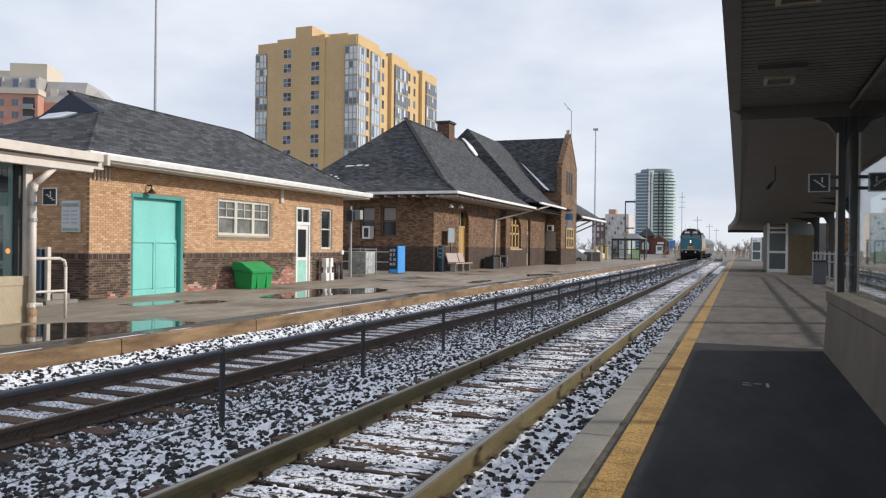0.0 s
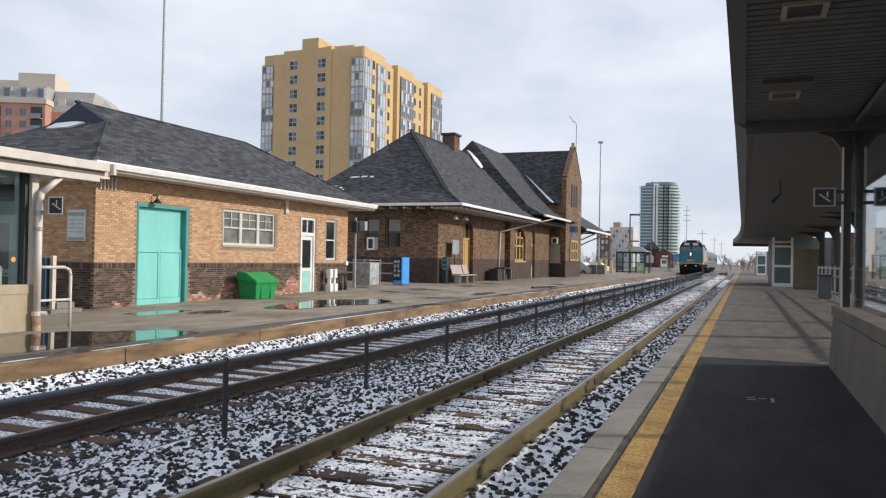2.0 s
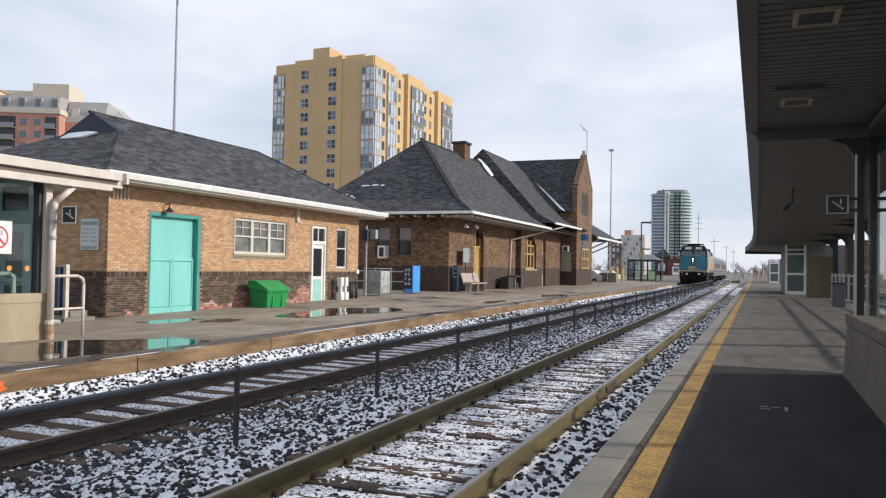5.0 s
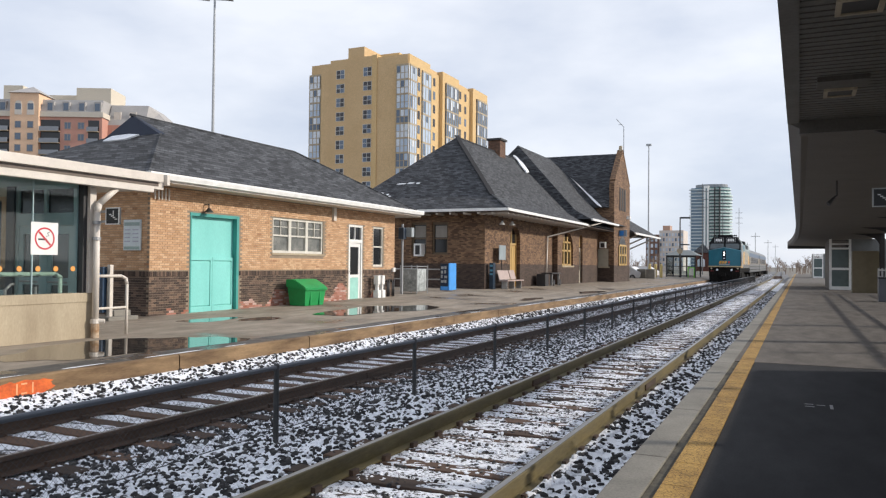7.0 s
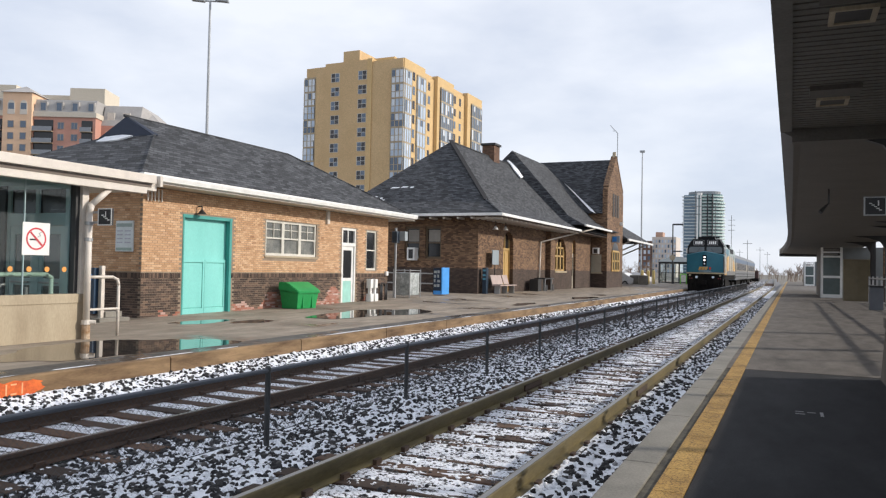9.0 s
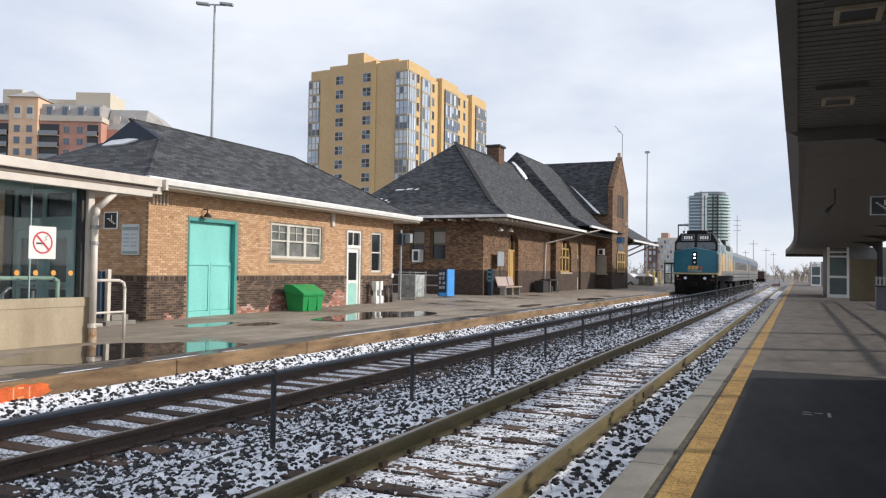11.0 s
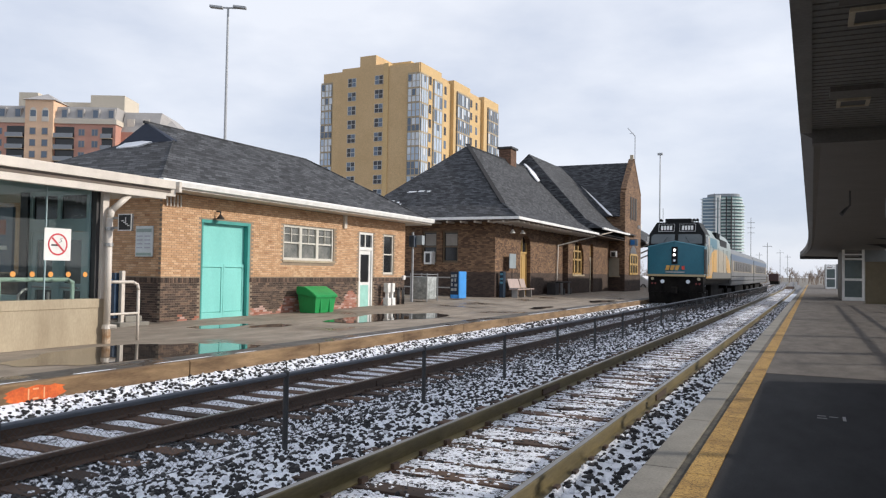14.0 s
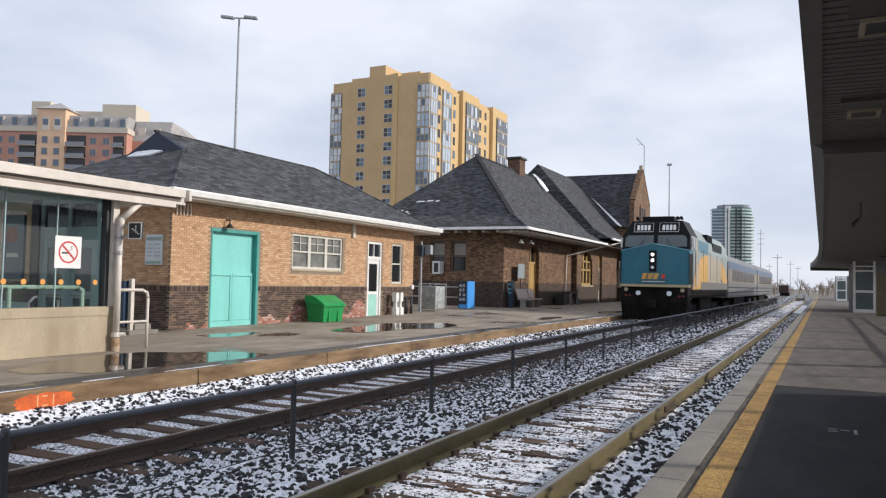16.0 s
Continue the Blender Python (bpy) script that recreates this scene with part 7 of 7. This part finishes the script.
        for yy in (2.5, 3.2):
            part("door_rail", tube((s * 1.66, yy, 1.8), (s * 1.66, yy, 3.6), 0.02, None, 6), M["white"], cb)
    # carbody with rounded roof shoulders
    prof = [(-1.55, 1.5), (1.55, 1.5), (1.58, 3.6), (1.52, 4.15), (1.14, 4.72), (0.6, 4.86), (-0.6, 4.86), (-1.14, 4.72), (-1.52, 4.15), (-1.58, 3.6)]
    part("carbody", prism(prof, "y", 1.6, 16.6), T_GREY, e)
    for s in (-1, 1):
        x0, x1 = (s * 1.575, s * 1.592)
        lo, hi = min(x0, x1), max(x0, x1)
        part("yellow_sweep", prism([(1.5, 1.62), (7.0, 1.62), (7.0, 3.46), (5.6, 3.40), (4.3, 3.18), (3.2, 2.8), (2.3, 2.3), (1.75, 1.88)], "x", lo, hi), T_YEL, e, "yellow painted sweep")
        part("cream_panel", prism([(7.0, 1.62), (13.0, 1.62), (13.0, 3.3), (10.0, 3.46), (7.0, 3.46)], "x", lo, hi), T_CREAM, e, "weathered cream side panel")
        part("yellow_sweep", prism([(13.0, 2.3), (14.8, 1.75), (16.4, 1.62), (16.4, 2.2), (15.2, 2.9), (13.0, 3.3)], "x", lo, hi), T_YEL, e)
        part("grey_skirt", prism([(4.2, 1.60), (16.5, 1.60), (16.5, 2.0), (4.6, 2.0)], "x", s * 1.59 if s > 0 else s * 1.602, s * 1.602 if s > 0 else s * 1.59), plain("dusty grey skirt", (0.14, 0.14, 0.135), 0.6), e)
        part("blue_band", prism([(3.2, 3.5), (7.2, 3.5), (7.2, 4.1), (3.2, 4.1)], "x", s * 1.51 if s > 0 else s * 1.587, s * 1.587 if s > 0 else s * 1.51), T_BLUE, e)
        for yy in (7.4, 8.6):
            part("roof_louvre", many([(min(s * 1.1, s * 1.5), max(s * 1.1, s * 1.5), yy + 0.2 * q, yy + 0.2 * q + 0.1, 4.2, 4.62) for q in range(5)]), T_BLACK, e)
        for yy in (5.2, 8.0, 11.0, 13.6):
            part("door_line", box(s * 1.59, s * 1.6, yy - 0.02, yy + 0.02, 1.6, 3.6), T_BLACK, e)
        part("air_intake", box(min(s * 1.3, s * 1.56), max(s * 1.3, s * 1.56), 9.2, 13.6, 3.72, 4.25), T_BLACK, e)
        part("handrail", tube((s * 1.66, 1.5, 1.7), (s * 1.66, 1.5, 3.4), 0.025, None, 6), M["white"], e)
        part("sill_stripe", box(min(s * 1.57, s * 1.6), max(s * 1.57, s * 1.6), 1.5, 16.6, 1.5, 1.6), T_UNDER, e)
    part("roof_box", box(-0.75, 0.75, 1.3, 2.4, 4.9, 5.14, 0.04), T_BLACK, e)
    for x in (-0.95, 0.95, 1.12):
        part("horn", tube((x, 1.5, 5.0), (x, 1.05, 5.03), 0.04, 0.09, 8), T_BLACK, e)
    part("antenna", tube((-0.95, 1.7, 4.9), (-0.95, 1.7, 5.8), 0.012, None, 5), T_BLACK, e)
    for y in (5.5, 7.2, 12.5, 14.2):
        part("roof_fan", tube((0, y, 4.85), (0, y, 4.95), 0.62, None, 16), T_BLACK, e)
    part("exhaust_hood", box(-0.5, 0.5, 8.5, 11.5, 4.84, 5.05, 0.03), T_BLACK, e)
    # front end
    part("anticlimber", solid([(-1.62, 0.38, 1.7), (0, -0.08, 1.7), (1.62, 0.38, 1.7), (1.62, 0.7, 1.7), (-1.62, 0.7, 1.7), (-1.62, 0.38, 1.82), (0, -0.08, 1.82), (1.62, 0.38, 1.82), (1.62, 0.7, 1.82), (-1.62, 0.7, 1.82)],
                              [(4, 3, 2, 1, 0), (5, 6, 7, 8, 9), (0, 1, 6, 5), (1, 2, 7, 6), (2, 3, 8, 7), (3, 4, 9, 8), (4, 0, 5, 9)]), plain("grimy yellow sill", (0.42, 0.34, 0.2), 0.5), e, "grimy yellow sill")
    part("front_plate", box(-1.55, 1.55, 0.35, 1.5, 0.75, 1.7), T_UNDER, e)
    part("pilot", solid([(-1.5, 0.5, 0.12), (1.5, 0.5, 0.12), (1.5, 0.2, 0.8), (-1.5, 0.2, 0.8), (-1.5, 0.9, 0.12), (1.5, 0.9, 0.12), (1.5, 0.9, 0.8), (-1.5, 0.9, 0.8)], [(0, 1, 2, 3), (5, 4, 7, 6), (1, 5, 6, 2), (4, 0, 3, 7), (3, 2, 6, 7), (4, 5, 1, 0)]), T_UNDER, e)
    part("coupler", box(-0.16, 0.16, -0.35, 0.5, 0.72, 1.08, 0.03), T_UNDER, e)
    for x in (-1.2, -0.8, 0.8, 1.2):
        part("hose", pipe([(x, 0.3, 1.1), (x, 0.15, 0.7), (x + 0.1, 0.12, 0.45)], 0.03, 6), T_UNDER, e)
    lb = part("lamp_housing", box(-0.17, 0.17, -0.02, 0.2, 2.42, 3.42, 0.03), T_BLACK, nz)
    for z, mat, r in ((3.22, LAMP_ON, 0.07), (2.95, LAMP_ON, 0.07), (2.62, LAMP_DIM, 0.07)):
        part("headlamp", tube((0, -0.05, z), (0, 0.02, z), r, None, 16), mat, lb)
    for x in (-0.72, 0.72):
        l = part("ditch_lamp", tube((x, 0.24, 1.4), (x, 0.4, 1.4), 0.11, None, 14), LAMP_DIM, e)
    for x in (-1.3, 1.32):
        part("marker_lamp", tube((x, 0.28, 1.56), (x, 0.4, 1.56), 0.09, None, 10), plain("pale marker lens", (0.4, 0.36, 0.25), 0.3), e)
        for dx in (-0.08, 0.1):
            part("red_lamp", tube((x * 0.95 + dx, 0.31, 1.28), (x * 0.95 + dx, 0.4, 1.28), 0.055, None, 8), plain("dark red lens", (0.18, 0.01, 0.012), 0.3), e)
    # nose emblem as plain bars
    for i in range(3):
        part("emblem_bar", solid([(-0.52 + 0.26 * i, -0.0 + 0.1 * abs(-0.4 + 0.26 * i) + 0.0, 2.06), (-0.32 + 0.26 * i, 0.1 * abs(-0.3 + 0.26 * i), 2.06), (-0.22 + 0.26 * i, 0.1 * abs(-0.2 + 0.26 * i), 2.34), (-0.44 + 0.26 * i, 0.1 * abs(-0.4 + 0.26 * i), 2.34)], [(0, 1, 2, 3)], 0.06), T_YEL, nz)
    part("emblem_mark", box(0.40, 0.55, 0.06, 0.14, 2.1, 2.3), plain("red emblem mark", (0.6, 0.05, 0.03), 0.5), nz)
    part("emblem_line", box(-0.5, 0.55, 0.0, 0.14, 1.92, 1.98), plain("pale print line", (0.4, 0.42, 0.42), 0.5), nz)
    part("fuel_tank", box(-1.35, 1.35, 6.0, 10.5, 0.25, 1.45, 0.12), T_UNDER, e)
    part("underframe", box(-1.5, 1.5, 1.5, 16.5, 1.2, 1.5), T_UNDER, e)
    for y in (3.6, 13.1):
        tr = part("truck_frame", many([(-1.2, -1.0, y - 2.0, y + 2.0, 0.45, 0.85), (1.0, 1.2, y - 2.0, y + 2.0, 0.45, 0.85), (-1.0, 1.0, y - 0.3, y + 0.3, 0.5, 1.0)]), T_UNDER, e)
        for s in (-1, 1):
            for dy in (-1.37, 1.37):
                part("axle_box", box(s * 1.1 - 0.14, s * 1.1 + 0.14, y + dy - 0.2, y + dy + 0.2, 0.35, 0.8, 0.04), T_UNDER, tr)
    for s in (-1, 1):
        st = part("step_ladder", many([(s * 1.5 - 0.05, s * 1.5 + 0.05, 1.0, 1.6, 0.35 + 0.4 * i, 0.4 + 0.4 * i) for i in range(3)]), M["steel"], e)
    axles = []
    for y in (2.23, 4.97, 11.73, 14.47):
        bm = tube((-0.72, 0, 0), (0.72, 0, 0), 0.09, None, 8)
        for s in (-1, 1):
            bm_tube(bm, (s * 0.68, 0, 0), (s * 0.82, 0, 0), 0.508, None, 20)
            for k in range(3):
                a = k * 2.094
                bm_tube(bm, (s * 0.82, 0.3 * math.cos(a), 0.3 * math.sin(a)), (s * 0.84, 0.3 * math.cos(a), 0.3 * math.sin(a)), 0.06, None, 6)
        ax = part("wheelset", bm, T_UNDER, e)
        axles.append((ax, y, 0.508))
    moving.append((e, 0.0, axles))


def coach(offset):
    c = thing("passenger_coach", "fluted stainless steel passenger coach with blue window band", "train carriage", "train carriages")
    L = 25.4
    m_win = plain("bronze coach glass", (0.016, 0.012, 0.010), 0.35)
    m_flute_shade = plain("painted flute shade", (0.03, 0.03, 0.032), 0.7)
    prof = [(-1.5, 1.05), (1.5, 1.05), (1.55, 1.3), (1.55, 3.35), (1.42, 3.75), (1.0, 4.05), (0.4, 4.15), (-0.4, 4.15), (-1.0, 4.05), (-1.42, 3.75), (-1.55, 3.35), (-1.55, 1.3)]
    part("body", prism(prof, "y", 0.25, L), T_STEEL, c)
    part("end_diaphragm", box(-0.6, 0.6, 0.0, 0.25, 1.1, 3.6), T_BLACK, c)
    for s in (-1, 1):
        a, b = sorted((s * 1.54, s * 1.562))
        part("blue_band", box(a, b, 0.4, L - 0.2, 3.02, 3.5), plain("muted blue band", (0.07, 0.115, 0.19), 0.4), c)
        part("window_band", box(a, b - 0.004, 0.4, L - 0.2, 2.1, 3.0), plain("dull gold window band", (0.26, 0.21, 0.14), 0.4), c)
        for i in range(11):
            y = 3.0 + i * 1.8
            a, b = sorted((s * 1.54, s * 1.57))
            part("window", box(a, b, y, y + 1.45, 2.18, 2.97, 0.0), m_win, c)
        # Every second strip is dark, painting the shade between the flutes.
        for i in range(5):
            a, b = sorted((s * 1.55, s * 1.575))
            part("fluting", box(a, b, 0.4, L - 0.2, 1.2 + 0.17 * i, 1.28 + 0.17 * i), m_flute_shade if i % 2 else T_STEEL, c)
        a, b = sorted((s * 1.545, s * 1.566))
        part("door", box(a, b, 0.8, 1.6, 1.2, 3.1), T_STEEL, c)
    axles = []
    for y in (3.2, L - 3.0):
        part("bogie", many([(-1.15, -0.95, y - 1.7, y + 1.7, 0.4, 0.8), (0.95, 1.15, y - 1.7, y + 1.7, 0.4, 0.8), (-0.95, 0.95, y - 0.3, y + 0.3, 0.5, 1.05)]), T_UNDER, c)
        for dy in (-1.25, 1.25):
            bm = tube((-0.8, 0, 0), (0.8, 0, 0), 0.44, None, 16)
            ax = part("wheelset", bm, T_UNDER, c)
            axles.append((ax, y + dy, 0.44))
    part("equipment_box", box(-1.2, 1.2, 8, 16, 0.45, 1.05, 0.03), T_UNDER, c)
    moving.append((c, offset, axles))


locomotive()
coach(17.0)
coach(42.7)

# distant dark wagon standing beyond the platform
wg = thing("parked_wagon", "dark brown work wagon standing far down the line", "wagon")
part("body", box(-9.6, -7.4, 205, 211, 0.6, 2.4, 0.1), plain("dark brown wagon", (0.05, 0.022, 0.02), 0.7), wg)
part("underframe", box(-9.3, -7.3, 204.5, 211.5, -0.2, 0.6), T_UNDER, wg)

# orange spray mark on the platform edge
om = thing("spray_mark", "orange spray-painted survey mark on the platform edge", "paint mark")
ro = random.Random(8)
part("patch", solid([(FAR_EDGE + 0.004, 6.62 + 0.42 * math.copysign(abs(math.cos(a)) ** 0.6, math.cos(a)) * ro.uniform(0.9, 1.08), -0.03 + 0.10 * math.copysign(abs(math.sin(a)) ** 0.7, math.sin(a)) * ro.uniform(0.8, 1.12)) for a in [k * math.pi / 18 for k in range(36)]], [tuple(range(36))]), worn("orange spray paint", (0.50, 0.085, 0.02), (0.80, 0.17, 0.03), 6, 30, 0.75), om)
part("stroke", many([(FAR_EDGE + 0.004, FAR_EDGE + 0.007, 6.5, 6.52, -0.1, 0.04), (FAR_EDGE + 0.004, FAR_EDGE + 0.007, 6.57, 6.65, -0.1, -0.08), (FAR_EDGE + 0.004, FAR_EDGE + 0.007, 6.57, 6.65, 0.02, 0.04), (FAR_EDGE + 0.004, FAR_EDGE + 0.007, 6.72, 6.74, -0.1, 0.04)]), plain("pale chalk stroke", (0.8, 0.4, 0.2), 0.7), om)
pm = thing("paving_marks", "faint white painted survey marks on the asphalt", "paint mark")
m_mark = plain("faint white paint", (0.3, 0.3, 0.3), 0.8)
for xa, xb, ya, yb in ((0.28, 0.31, 8.55, 8.8), (0.16, 0.24, 8.72, 8.75), (0.05, 0.14, 8.6, 8.63), (0.05, 0.13, 8.74, 8.77)):
    part("stroke", box(xa, xb, ya, yb, NEAR_Z - 0.01, NEAR_Z - 0.002), m_mark, pm)


# ---- brickwork of the freight building, brick by brick ----
def shed_bricks():
    rg = random.Random(21)
    bw, bh, gap = 0.168, 0.054, 0.009
    mesh = {k: mesh_of(box(0.0, 0.008, 0, bw, 0, bh), "brick", M["brick"]) for k in ("a",)}
    rest = {"buff": [], "dark": [], "red": []}
    count = 0
    row = 0
    z = 0.1
    opens = [(a - 0.02, b + 0.02, c, d + 0.02) for a, b, c, d in SHED_OPEN] + [(19.8, 22.7, 1.78, 1.92)]
    while z < 3.52:
        y = SH_Y0 - (bw + gap) / 2 * (row % 2)
        while y < SH_Y1 - 0.02:
            a, b = max(y, SH_Y0 + 0.002), min(y + bw, SH_Y1)
            y += bw + gap
            if b - a < 0.05 or any(b > o[0] and a < o[1] and z + bh > o[2] and z < o[3] for o in opens):
                continue
            worn_off = z < 0.50 + 0.22 * math.sin(a * 1.9) + 0.12 * math.sin(a * 5.1) and 15.3 < a and not 27 < a
            kind = "red" if worn_off else ("dark" if z < 1.33 else "buff")
            if kind == "dark" and z > 1.18:
                continue
            if kind == "buff" and a < 16.15 and b - a > 0.16 and count < 300 and z > 1.36:
                o = new("brick", mesh["a"])
                o.parent = shed_front
                o.matrix_basis = pose(SX + rg.uniform(-0.001, 0.0015), a, z)
                count += 1
                continue
            rest[kind].append((SX, SX + 0.008 - (0.006 if kind == "red" and rg.random() < 0.4 else 0) + rg.uniform(0, 0.002), a, b, z, z + bh))
        z += bh + gap
        row += 1
    # the end wall that faces along the line
    z, row = 0.1, 0
    while z < 3.52:
        x = SX - (bw + gap) / 2 * (row % 2)
        while x > -22.2:
            a, b = max(x - bw, -22.2), min(x, SX)
            x -= bw + gap
            if b - a > 0.05 and not 1.18 < z < 1.33:
                rest["dark" if z < 1.33 else "buff"].append((a, b, SH_Y0 - 0.008 - rg.uniform(0, 0.002), SH_Y0, z, z + bh))
        z += bh + gap
        row += 1
    # band of upright bricks between the dark plinth and the buff wall
    y = SH_Y0 + 0.004
    while y < SH_Y1 - 0.07:
        if not any(y + bh > o[0] and y < o[1] and 1.19 < o[3] and 1.33 > o[2] for o in opens):
            rest["dark"].append((SX, SX + 0.02 + rg.uniform(0, 0.003), y, y + bh, 1.195, 1.328))
        y += bh + 0.012
    x = SX
    while x > -22.1:
        rest["dark"].append((x - bh, x, SH_Y0 - 0.02 - rg.uniform(0, 0.003), SH_Y0, 1.195, 1.328))
        x -= bh + 0.012
    idx = np.array([(3, 2, 1, 0), (4, 5, 6, 7), (0, 1, 5, 4), (1, 2, 6, 5), (2, 3, 7, 6), (3, 0, 4, 7)])
    for kind, mat in (("buff", "brick_i"), ("dark", "dbrick_i"), ("red", "rbrick_i")):
        v, f = [], []
        for k, (x0, x1, ya, yb, za, zb) in enumerate(rest[kind]):
            v += [(x, y, zz) for zz in (za, zb) for x, y in ((x0, ya), (x1, ya), (x1, yb), (x0, yb))]
            f.append(idx + 8 * k)
        me = bpy.data.meshes.new("bricks")
        me.from_pydata(v, [], np.concatenate(f).tolist())
        me.materials.append(M[mat])
        o = new("bricks", me)
        o.parent = shed_front
        o["kind"] = "stuff"


shed_bricks()


# ---- what moves: the train, slowing as it comes in on the far track ----
def nose_y(t):
    return 128.306 - 5.6879 * t - 0.1011 * t ** 2 + 0.0062 * t ** 3


def motions():
    times = [i * 0.1 for i in range(161)]
    for ob, offset, axles in moving:
        walk(ob, [(t, pose(-7.18, nose_y(t) + offset, -0.15)) for t in times[::5]])
        for ax, y, r in axles:
            walk(ax, [(t, pose(0, y, r, math.degrees((nose_y(t) - nose_y(0)) / r) * -1)) for t in times])


motions()
